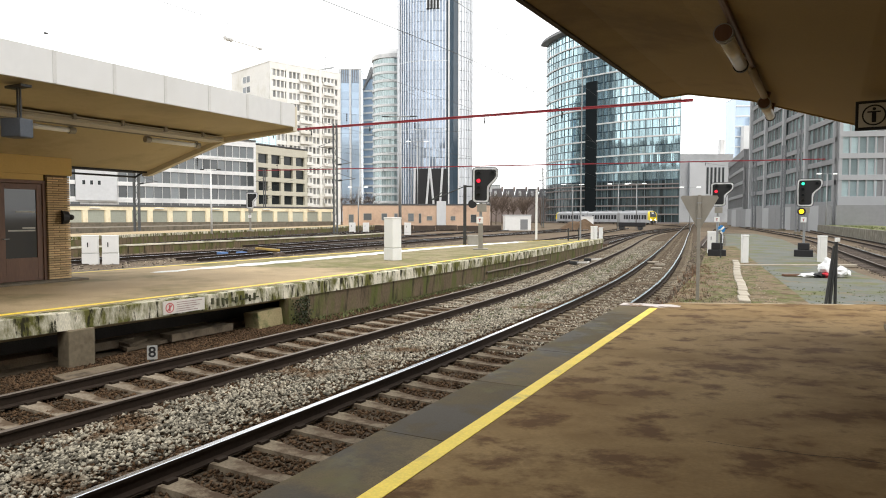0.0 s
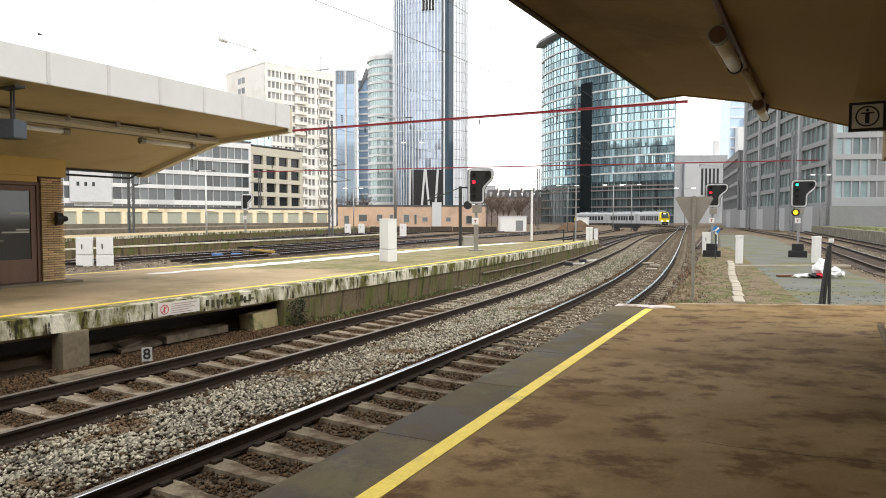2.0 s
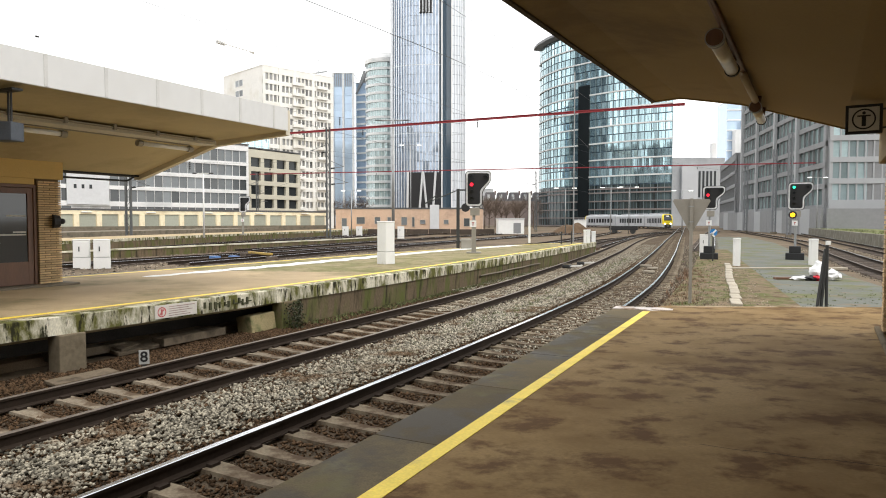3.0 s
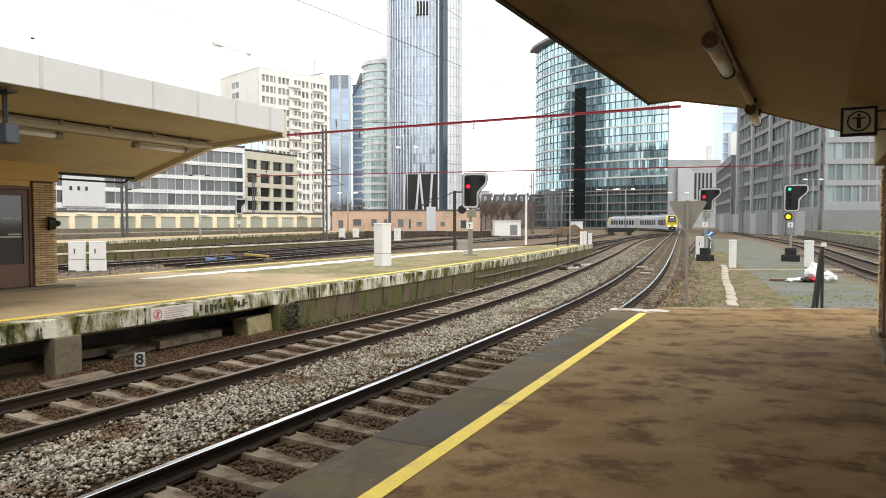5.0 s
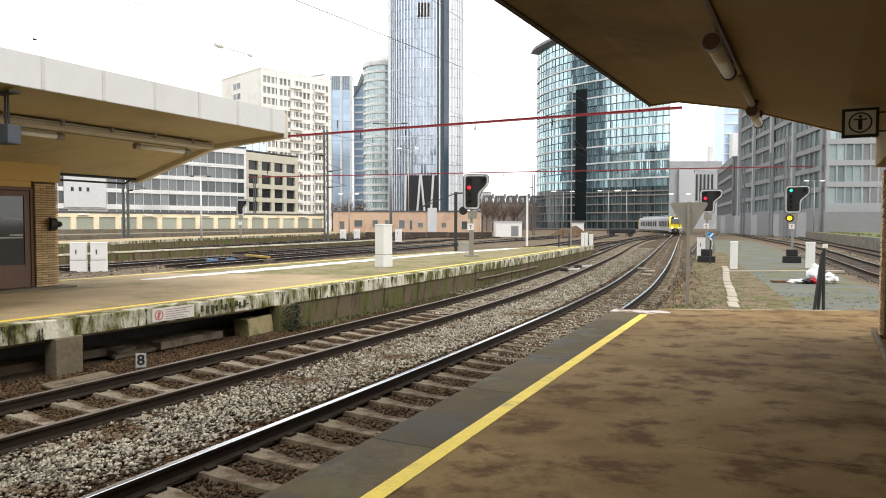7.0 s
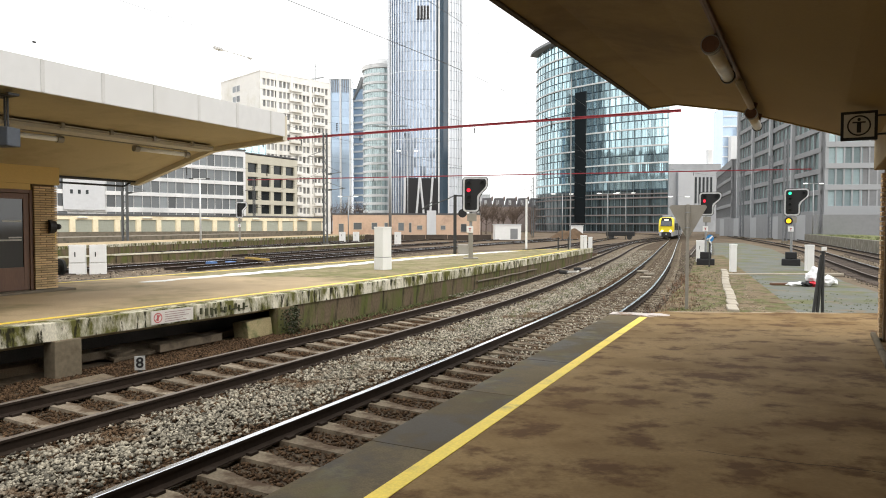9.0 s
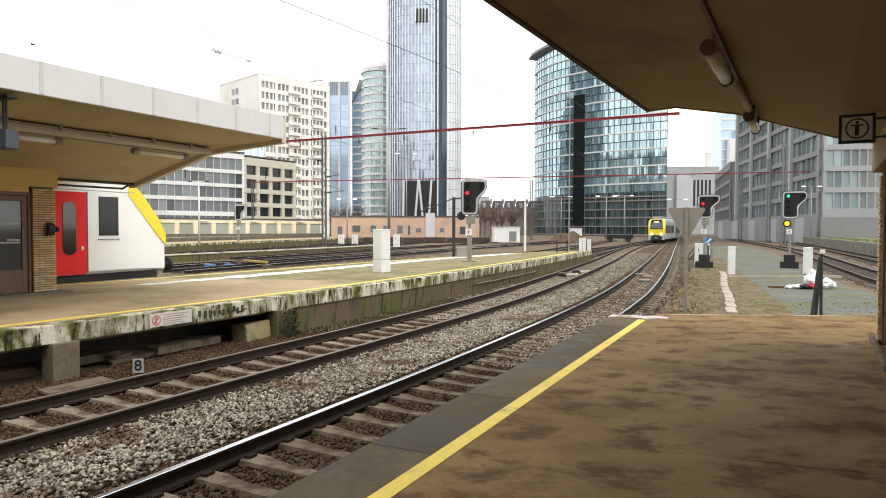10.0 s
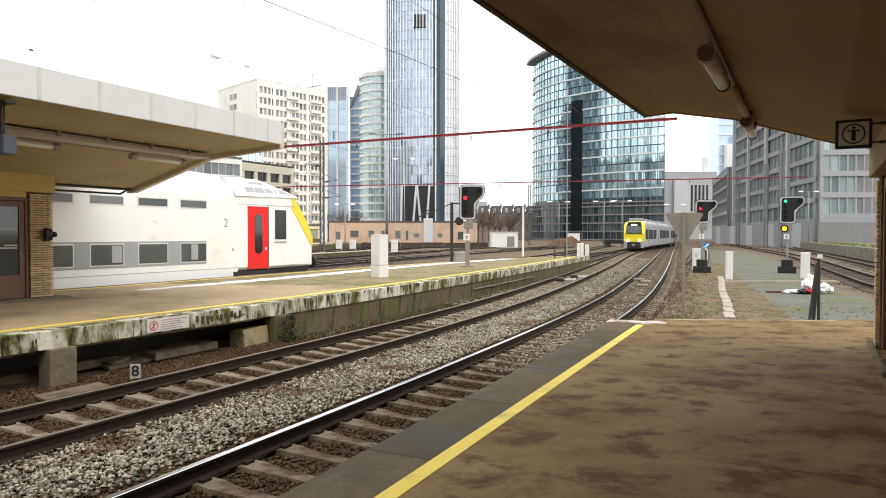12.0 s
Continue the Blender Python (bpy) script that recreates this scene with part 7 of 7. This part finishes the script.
# ivy on the pier that ends the undercroft
bm = bmesh.new()
for k in range(520):
    z = r.uniform(-0.2, 0.40)
    a = r.uniform(-1.9, 1.2)
    p = Vector((-3.60 + 0.16 * math.cos(a) + r.gauss(0, 0.07), 15.33 + 0.22 * math.sin(a) + r.gauss(0, 0.09), z))
    u = Vector((r.uniform(-1, 1), r.uniform(-1, 1), r.uniform(-1, 1))).normalized() * 0.028
    v = u.cross(Vector((r.uniform(-1, 1), r.uniform(-1, 1), r.uniform(-1, 1)))).normalized() * 0.024
    bm.faces.new([bm.verts.new(q) for q in (p - u, p - v * 0.9, p + u * 0.8, p + v)])
tagged(part("ivy", bm, mat("dark_ivy", (0.035, 0.042, 0.012), 0.7, island=0.6)), "dark ivy climbing the stained pier", "ivy", kind="stuff")

# ======== trains ========
TRAINWHITE = mat("train_white_paint", (0.88, 0.885, 0.875), 0.35, var=0.04, scale=0.5, dirt=(0.82, 0.81, 0.76), dscale=0.5, dlo=0.52, dhi=0.74, bump=0.0,
                  second=((0.62, 0.59, 0.46), 1.6, 0.63, 0.76, (1, 0.5, 1.4)))
TRAINYELLOW = mat("train_yellow_paint", (0.88, 0.70, 0.035), 0.35, var=0.04, bump=0.0)
TRAINRED = mat("train_red_paint", (0.80, 0.020, 0.018), 0.5, var=0.05, bump=0.0, spec=0.25)
TRAINGREY = mat("train_grey_paint", (0.33, 0.34, 0.36), 0.4, var=0.05, bump=0.0)
UNDER = mat("underframe_black", (0.03, 0.028, 0.026), 0.8, var=0.3, scale=2)


def section(y, hw, z0, z1, tum=0.5, shoulder=0.76, n=11):
    """One cross-section of a car body: flat sides, rounded roof."""
    zs = z0 + (z1 - z0) * shoulder
    pts = [(-hw * 0.93, y, z0), (-hw, y, z0 + 0.03 * (z1 - z0)), (-hw, y, zs)]
    for k in range(1, n):
        a = math.pi * k / n
        pts.append((-hw * (abs(math.cos(a)) ** tum) * (1 if math.cos(a) > 0 else -1), y, zs + (z1 - zs) * math.sin(a) ** 0.85))
    return pts + [(hw, y, zs), (hw, y, z0 + 0.03 * (z1 - z0)), (hw * 0.93, y, z0)]


def loft(bm, rings, pick=None):
    v = [[bm.verts.new(p) for p in r] for r in rings]
    n = len(rings[0])
    for i in range(len(v) - 1):
        for j in range(n):
            f = bm.faces.new((v[i][j], v[i][(j + 1) % n], v[i + 1][(j + 1) % n], v[i + 1][j]))
            if pick:
                f.material_index = pick(i, j)
    bm.faces.new(v[0][::-1])
    bm.faces.new(v[-1])


def side_panel(parent, name, y0, y1, z0, z1, material, hw, label="", proud=0.012, sides=(1,), bev=0.03):
    obs = []
    for s in sides:
        bm = bmesh.new()
        lo, hi = sorted((s * (hw - 0.02), s * (hw + proud)))
        box(bm, (lo, y0, z0), (hi, y1, z1), min(bev, proud * 0.6))
        obs.append(part(name, bm, material, parent, label))
    return obs[0]


def bogie(parent, y):
    bm = bmesh.new()
    for s in (-1, 1):
        box(bm, (s * 0.98 - 0.08, y - 1.7, 0.35), (s * 0.98 + 0.08, y + 1.7, 0.68), 0.04)
    box(bm, (-0.95, y - 0.3, 0.4), (0.95, y + 0.3, 0.7), 0.04)
    b = part("bogie", bm, UNDER, parent)
    for q in (-1.25, 1.25):
        bm = bmesh.new()
        for s in (-1, 1):
            cyl(bm, (s * 0.68, y + q, 0.46), (s * 0.81, y + q, 0.46), 0.46, n=24)
        cyl(bm, (-0.7, y + q, 0.46), (0.7, y + q, 0.46), 0.08, n=8)
        part("wheelset", bm, UNDER, b)


def double_decker(cab, label):
    """A double-deck coach, its nose at the origin, its body running back along -y."""
    t = thing("double_deck_coach", Matrix(), label, "train", "white double-deck train")
    hw, L = 1.38, 26.8
    if cab:
        rings = [section(-L, hw, 0.55, 4.58), section(-6.4, hw, 0.55, 4.58), section(-5.0, hw, 0.55, 4.52), section(-4.45, hw, 0.56, 4.47, 0.85, 0.79), section(-4.35, hw, 0.88, 4.46, 0.85, 0.78), section(-2.6, hw, 0.88, 4.22, 0.85, 0.83), section(-1.35, hw * 0.99, 0.9, 3.97, 0.7, 0.90),
                 section(-0.80, hw * 0.965, 0.9, 3.36, shoulder=0.90), section(-0.22, hw * 0.93, 0.9, 2.62, shoulder=0.86), section(0.10, hw * 0.87, 0.9, 2.15), section(0.04, hw * 0.83, 0.9, 1.2)]
    else:
        rings = [section(-L, hw, 0.55, 4.58), section(-0.3, hw, 0.55, 4.58), section(0, hw * 0.97, 0.6, 4.5)]
    bm = bmesh.new()
    loft(bm, rings)
    part("body", bm, TRAINWHITE, t, "white painted double-deck body")
    side_panel(t, "grey_band", -L + 3, -5.88, 1.20, 2.02, TRAINGREY, hw, "grey window band", sides=(1, -1))
    for i in range(9):
        a = -6.97 - i * 1.64
        wl = side_panel(t, "lower_window", a, a + 1.08, 1.30, 1.93, glass_facade("coach_window_glass", (0.085, 0.09, 0.09), 0.06, 0.5), hw, proud=0.020, sides=(1, -1))
        side_panel(wl, "window_frame", a - 0.03, a + 1.11, 1.27, 1.96, LIGHTGREY, hw, proud=0.015)
        # pale strips paint bright reflections and interior panels on three windows
        if i in (0, 2, 5):
            side_panel(wl, "blind", a + (0.42 if i == 0 else 0.68), a + (0.72 if i == 0 else 1.04), 1.36, 1.90, mat("pale_window_brightness", (0.36, 0.37, 0.38), 0.3, var=0.1, scale=1), hw, proud=0.024)
        uw = side_panel(t, "upper_window", a, a + 1.09, 3.19, 3.43, WIN_GREY, hw, proud=0.018, sides=(1, -1))
        side_panel(uw, "window_frame", a - 0.035, a + 1.125, 3.155, 3.465, LIGHTGREY, hw, proud=0.012)
    side_panel(t, "lower_seam", -L, -4.3, 0.98, 1.0, TRAINGREY, hw, proud=0.004)
    if cab:
        door = side_panel(t, "door", -3.86, -2.78, 0.90, 3.34, TRAINRED, hw, "red passenger door", proud=0.02, sides=(1, -1))
        bm = bmesh.new()
        out = []
        for kk in range(20):
            a = kk * 6.2832 / 20
            out.append((-3.30 + 0.20 * math.cos(a), 2.27 + 0.18 * math.sin(a) + (0.60 if math.sin(a) > 0 else -0.60)))
        va = [bm.verts.new((hw + 0.018, yy, zz)) for yy, zz in out]
        vb = [bm.verts.new((hw + 0.034, yy, zz)) for yy, zz in out]
        bm.faces.new(vb)
        for kk in range(20):
            bm.faces.new((va[kk], va[(kk + 1) % 20], vb[(kk + 1) % 20], vb[kk]))
        part("oval_window", bm, DARKGLASS, door, "tall oval dark window")
        side_panel(door, "handle", -2.95, -2.87, 1.62, 1.74, WHITEPAINT, hw, proud=0.04)
        side_panel(t, "step", -4.6, -2.4, 0.62, 0.84, UNDER, hw, proud=0.02, sides=(1, -1))
        cw = side_panel(t, "cab_window", -2.36, -1.72, 2.05, 3.24, WIN_DARK, hw, "dark cab side window", proud=0.022, sides=(1, -1))
        side_panel(cw, "window_sill", -2.40, -1.68, 1.92, 1.96, TRAINGREY, hw, proud=0.03)
        for s in (1, -1):
            n2 = text_mesh("2", 0.46, "class_number", TRAINGREY, t, Matrix.Translation((s * (hw + 0.004), -4.95, 2.66)) @ pose(0, 0, 0, 0, 0, s * 90) @ pose(0, 0, 0, 90, 0, 0), 0.004)
        # yellow front with the dark windscreen
        bm = bmesh.new()
        fr = [section(-1.36, hw * 1.004, 3.30, 4.0, shoulder=0.86), section(-0.77, hw * 0.981, 2.62, 3.40, shoulder=0.86), section(-0.18, hw * 0.948, 1.96, 2.67, shoulder=0.86), section(0.14, hw * 0.888, 1.72, 2.20, shoulder=0.8)]
        loft(bm, fr)
        part("yellow_front", bm, TRAINYELLOW, t, "yellow painted sloping front")
        bm = bmesh.new()
        v = [bm.verts.new(p) for p in ((-0.95, -1.08, 3.80), (0.95, -1.08, 3.80), (0.88, -0.06, 2.52), (-0.88, -0.06, 2.52))]
        bm.faces.new(v)
        bmesh.ops.solidify(bm, geom=bm.faces[:], thickness=-0.06)
        part("windscreen", bm, DARKGLASS, t)
        # raised roof flank with small panes
        def flank(y, z, out=0.0):
            return Vector((1.395 - (z - 3.72) * 0.40 + out, y, z + out * 0.4))

        def flank_plate(name, outline, depth, material, label=""):
            bm = bmesh.new()
            for s in (1, -1):
                a, b = [[bm.verts.new(Vector((s * q.x, q.y, q.z))) for q in (flank(y, z, o) for y, z in outline)] for o in (depth, -0.2)]
                bm.faces.new(a)
                for k in range(len(a)):
                    bm.faces.new((a[k], a[(k + 1) % len(a)], b[(k + 1) % len(a)], b[k]))
            return part(name, bm, material, t, label)

        flank_plate("fairing_seam", [(-4.49, 3.685), (-4.92, 4.39), (-3.15, 4.41), (-1.53, 3.99), (-1.0, 3.755)], 0.012, LIGHTGREY)
        flank_plate("roof_fairing", [(-4.47, 3.70), (-4.90, 4.385), (-3.17, 4.405), (-1.55, 3.985), (-1.03, 3.765)], 0.03, TRAINWHITE, "white sloping roof fairing")
        for pane in ([(-3.92, 3.87), (-3.92, 4.06), (-3.50, 4.07), (-3.42, 3.87)], [(-3.45, 4.07), (-2.98, 4.06), (-2.88, 3.88), (-3.38, 3.87)], [(-2.93, 4.06), (-2.56, 4.04), (-2.42, 3.88), (-2.83, 3.88)],
                     [(-3.72, 4.20), (-3.55, 4.28), (-3.0, 4.28), (-2.90, 4.20)], [(-2.28, 3.86), (-2.34, 4.02), (-2.26, 4.02), (-2.20, 3.86)], [(-2.12, 4.04), (-1.85, 4.03), (-1.50, 3.88), (-2.02, 3.87)]):
            flank_plate("roof_pane", pane, 0.036, mat("pale_pane_grey", (0.40, 0.41, 0.42), 0.3))
        side_panel(t, "cantrail_seam", -4.35, -1.15, 3.395, 3.412, TRAINGREY, hw, proud=0.006, sides=(1, -1))
        # dark red strip paints the shadow of the gap beside the door
        side_panel(t, "door_post", -2.775, -2.715, 0.95, 3.36, mat("door_shadow_gap", (0.16, 0.05, 0.05), 0.6), hw, proud=0.004, sides=(1, -1))
        side_panel(t, "service_hatch", -4.66, -4.58, 1.62, 1.74, TRAINGREY, hw, proud=0.006)
        for x in (-0.9, 0.9):
            bm = bmesh.new()
            cyl(bm, (x, -0.05, 1.05), (x, 0.45, 1.05), 0.09, n=10)
            cyl(bm, (x, 0.42, 1.05), (x, 0.50, 1.05), 0.24, n=16)
            part("buffer", bm, UNDER, t)
        bm = bmesh.new()
        box(bm, (-0.25, -0.2, 0.75), (0.25, 0.2, 1.15), 0.05)
        part("coupler", bm, UNDER, t)
        for x in (-0.95, 0.95):
            bm = bmesh.new()
            cyl(bm, (x, 0.0, 1.55), (x, 0.10, 1.55), 0.14, n=12)
            part("headlight", bm, WIN_GREY, t)
        bogie(t, -4.0)
    else:
        bogie(t, -3.6)
    bogie(t, -L + 3.6)
    bm = bmesh.new()
    box(bm, (-1.2, -L + 0.5, 0.35), (1.2, -0.3 if cab else -0.5, 0.6), 0.05)
    if cab:
        box(bm, (-1.22, -4.3, 0.5), (1.22, -0.2, 0.95), 0.05)
    part("underframe", bm, UNDER, t)
    return t


coach_a = double_decker(True, "white double-deck control coach with yellow front and red door")
coach_b = double_decker(False, "white double-deck coach following the control coach")

EMUWHITE = mat("emu_light_grey_paint", (0.42, 0.43, 0.45), 0.35, var=0.05, scale=0.5, bump=0.0)


def unit_car(end, label):
    """One car of the far multiple unit; its middle at the origin. end: 1 front cab, -1 rear cab, 0 middle."""
    t = thing("unit_car", Matrix(), label, "train", "yellow-fronted electric train")
    hw, h = 1.41, 4.2
    L = 20.0
    a, b = -L / 2, L / 2
    rings = [section(a, hw, 0.5, h), section(b, hw, 0.5, h)]
    if end == 1:
        rings = [section(a, hw, 0.5, h), section(b - 2.6, hw, 0.5, h), section(b - 1.2, hw * 0.99, 0.5, h - 0.12), section(b - 0.5, hw * 0.98, 0.45, 3.7), section(b, hw * 0.93, 0.4, 2.4), section(b - 0.05, hw * 0.88, 0.4, 1.0)]
    if end == -1:
        rings = [section(a + 0.05, hw * 0.88, 0.4, 1.0), section(a, hw * 0.93, 0.4, 2.4), section(a + 0.5, hw * 0.98, 0.45, 3.7), section(a + 1.2, hw * 0.99, 0.5, h - 0.12), section(a + 2.6, hw, 0.5, h), section(b, hw, 0.5, h)]
    bm = bmesh.new()
    loft(bm, rings)
    part("body", bm, EMUWHITE, t, "light grey car body")
    for i in range(9):
        y = a + 3.0 + i * 1.75
        if i in (2, 6):
            side_panel(t, "door", y - 0.2, y + 1.2, 0.8, 3.0, TRAINGREY, hw, "dark grey double door", proud=0.015, sides=(1, -1))
        side_panel(t, "window", y, y + (1.3 if i not in (2, 6) else 1.0), 1.55, 2.95, mat("tinted_train_glass", (0.022, 0.025, 0.028), 0.5, var=0.2, spec=0.12), hw, proud=0.022, sides=(1, -1))
    side_panel(t, "roof_line", a + 1, b - 2, 3.25, 3.38, TRAINGREY, hw - 0.1, proud=0.11, sides=(1, -1))
    bm = bmesh.new()
    box(bm, (-1.15, a + 0.4, 0.3), (1.15, b - 0.8, 0.62), 0.05)
    part("underframe", bm, UNDER, t)
    for k in range(3):
        bm = bmesh.new()
        box(bm, (-0.9, a + 3 + k * 6, h - 0.05), (0.9, a + 6.2 + k * 6, h + 0.28), 0.08)
        part("roof_unit", bm, TRAINGREY, t)
    if end:
        s = end
        y = b if end == 1 else a
        bm = bmesh.new()
        fr = [section(y - s * 0.95, hw * 1.0, 1.3, h - 0.12), section(y - s * 0.46, hw * 0.99, 1.3, 3.74), section(y + s * 0.04, hw * 0.945, 1.3, 2.45), section(y + s * 0.02, hw * 0.90, 1.25, 1.45)]
        loft(bm, fr if s == 1 else fr[::-1])
        part("yellow_front", bm, TRAINYELLOW, t, "bright yellow painted cab front")
        bm = bmesh.new()
        v = [bm.verts.new(p) for p in ((-0.90, y - s * 0.22, 3.40), (0.90, y - s * 0.22, 3.40), (1.02, y + s * 0.13, 2.42), (-1.02, y + s * 0.13, 2.42))]
        bm.faces.new(v)
        bmesh.ops.solidify(bm, geom=bm.faces[:], thickness=0.16 * s)
        part("windscreen", bm, mat("pale_windscreen", (0.16, 0.18, 0.20), 0.08, spec=0.8), t)
        bm = bmesh.new()
        v = [bm.verts.new(p) for p in ((-0.84, y - s * 0.56, 3.96), (0.84, y - s * 0.56, 3.96), (1.00, y - s * 0.23, 3.36), (1.08, y + s * 0.115, 2.34), (-1.08, y + s * 0.115, 2.34), (-1.00, y - s * 0.23, 3.36))]
        bm.faces.new((v[0], v[1], v[2], v[5]))
        bm.faces.new((v[5], v[2], v[3], v[4]))
        bmesh.ops.solidify(bm, geom=bm.faces[:], thickness=0.16 * s)
        part("windscreen_mask", bm, BLACK, t, "black mask round the windscreen")
        for x in (-1.06, 1.06):
            bm = bmesh.new()
            box(bm, (x - 0.17, min(y - s * 0.5, y + s * 0.02), 0.42), (x + 0.17, max(y - s * 0.5, y + s * 0.02), 1.22), 0.06)
            part("cheek", bm, EMUWHITE, t)
        bm = bmesh.new()
        box(bm, (-0.4, min(y - s * 0.6, y - s * 0.26), 3.44), (0.4, max(y - s * 0.6, y - s * 0.26), 3.64), 0.02)
        part("destination_display", bm, glow("display_white", (1.0, 0.95, 0.85), 1.2), t)
        for x in (-0.78, 0.78):
            bm = bmesh.new()
            cyl(bm, (x, y - s * 0.05, 1.42), (x, y + s * 0.09, 1.42), 0.17, n=14)
            part("headlight", bm, glow("headlight_white", (1.0, 0.97, 0.9), 8.0 if s == 1 else 0.0), t)
        bm = bmesh.new()
        box(bm, (-0.9, min(y - s * 0.3, y + s * 0.12), 0.30), (0.9, max(y - s * 0.3, y + s * 0.12), 1.22), 0.12)
        part("coupler_recess", bm, UNDER, t)
        bm = bmesh.new()
        cyl(bm, (0, y, 0.8), (0, y + s * 0.45, 0.8), 0.16, n=12)
        part("coupler", bm, STEEL, t)
    for q in (a + 3.2, b - 3.2):
        bogie(t, q)
    return t


unit = [unit_car(1, "grey electric train car with yellow cab front and headlights"), unit_car(0, "grey middle car of the electric train"), unit_car(-1, "grey rear car of the electric train")]


# ======== what moves ========
def motions():
    # the double-decker runs straight along the track behind the far platform
    h = radians(29)
    line = Vector((-9.44, 24.8))
    for ob, back in ((coach_a, 0.0), (coach_b, 27.0)):
        rows = []
        for t, s in ((0, -40.3), (3, -28.9), (6, -17.4), (9, -5.95), (9.5, -4.06), (9.8, -2.94), (10.4, -0.63), (11, 1.60), (11.5, 3.55), (12, 5.52)):
            p = line + Vector((math.sin(h), math.cos(h))) * (s - back)
            rows.append((t, along(p.x, p.y, 29)))
        walk(ob, rows)
    # the electric train follows the curve of the left track towards the platform
    pts = TRACK_LEFT
    step = 0.5
    i_end = min(range(len(pts)), key=lambda i: abs(pts[i].y - 96.0))

    def at(s):
        """Place on the track s metres before the front's last position."""
        f = i_end + s / step
        i = max(0, min(len(pts) - 2, int(f)))
        return pts[i].lerp(pts[i + 1], f - i)

    for k, ob in enumerate(unit):
        rows = []
        for j in range(25):
            t = j * 0.5
            s = FRONT(t) + k * 20.5
            a, b = at(s + 3.2), at(s + 16.8)
            d = a - b
            c = (a + b) * 0.5 + d.normalized() * 0.05
            rows.append((t, along(c.x, c.y, math.degrees(math.atan2(d.x, d.y)))))
        walk(ob, rows)


def FRONT(t):
    """Metres that the electric train still has to run to the curve's mark."""
    return float(np.interp(t, (0, 1, 2, 3, 5, 6, 7, 9, 9.5, 10, 10.5, 11, 11.5, 12), (118.5, 111, 103.5, 95.8, 78.5, 68.5, 58, 35.3, 28, 20.8, 13.5, 6.8, 0.4, -5.5)))


motions()
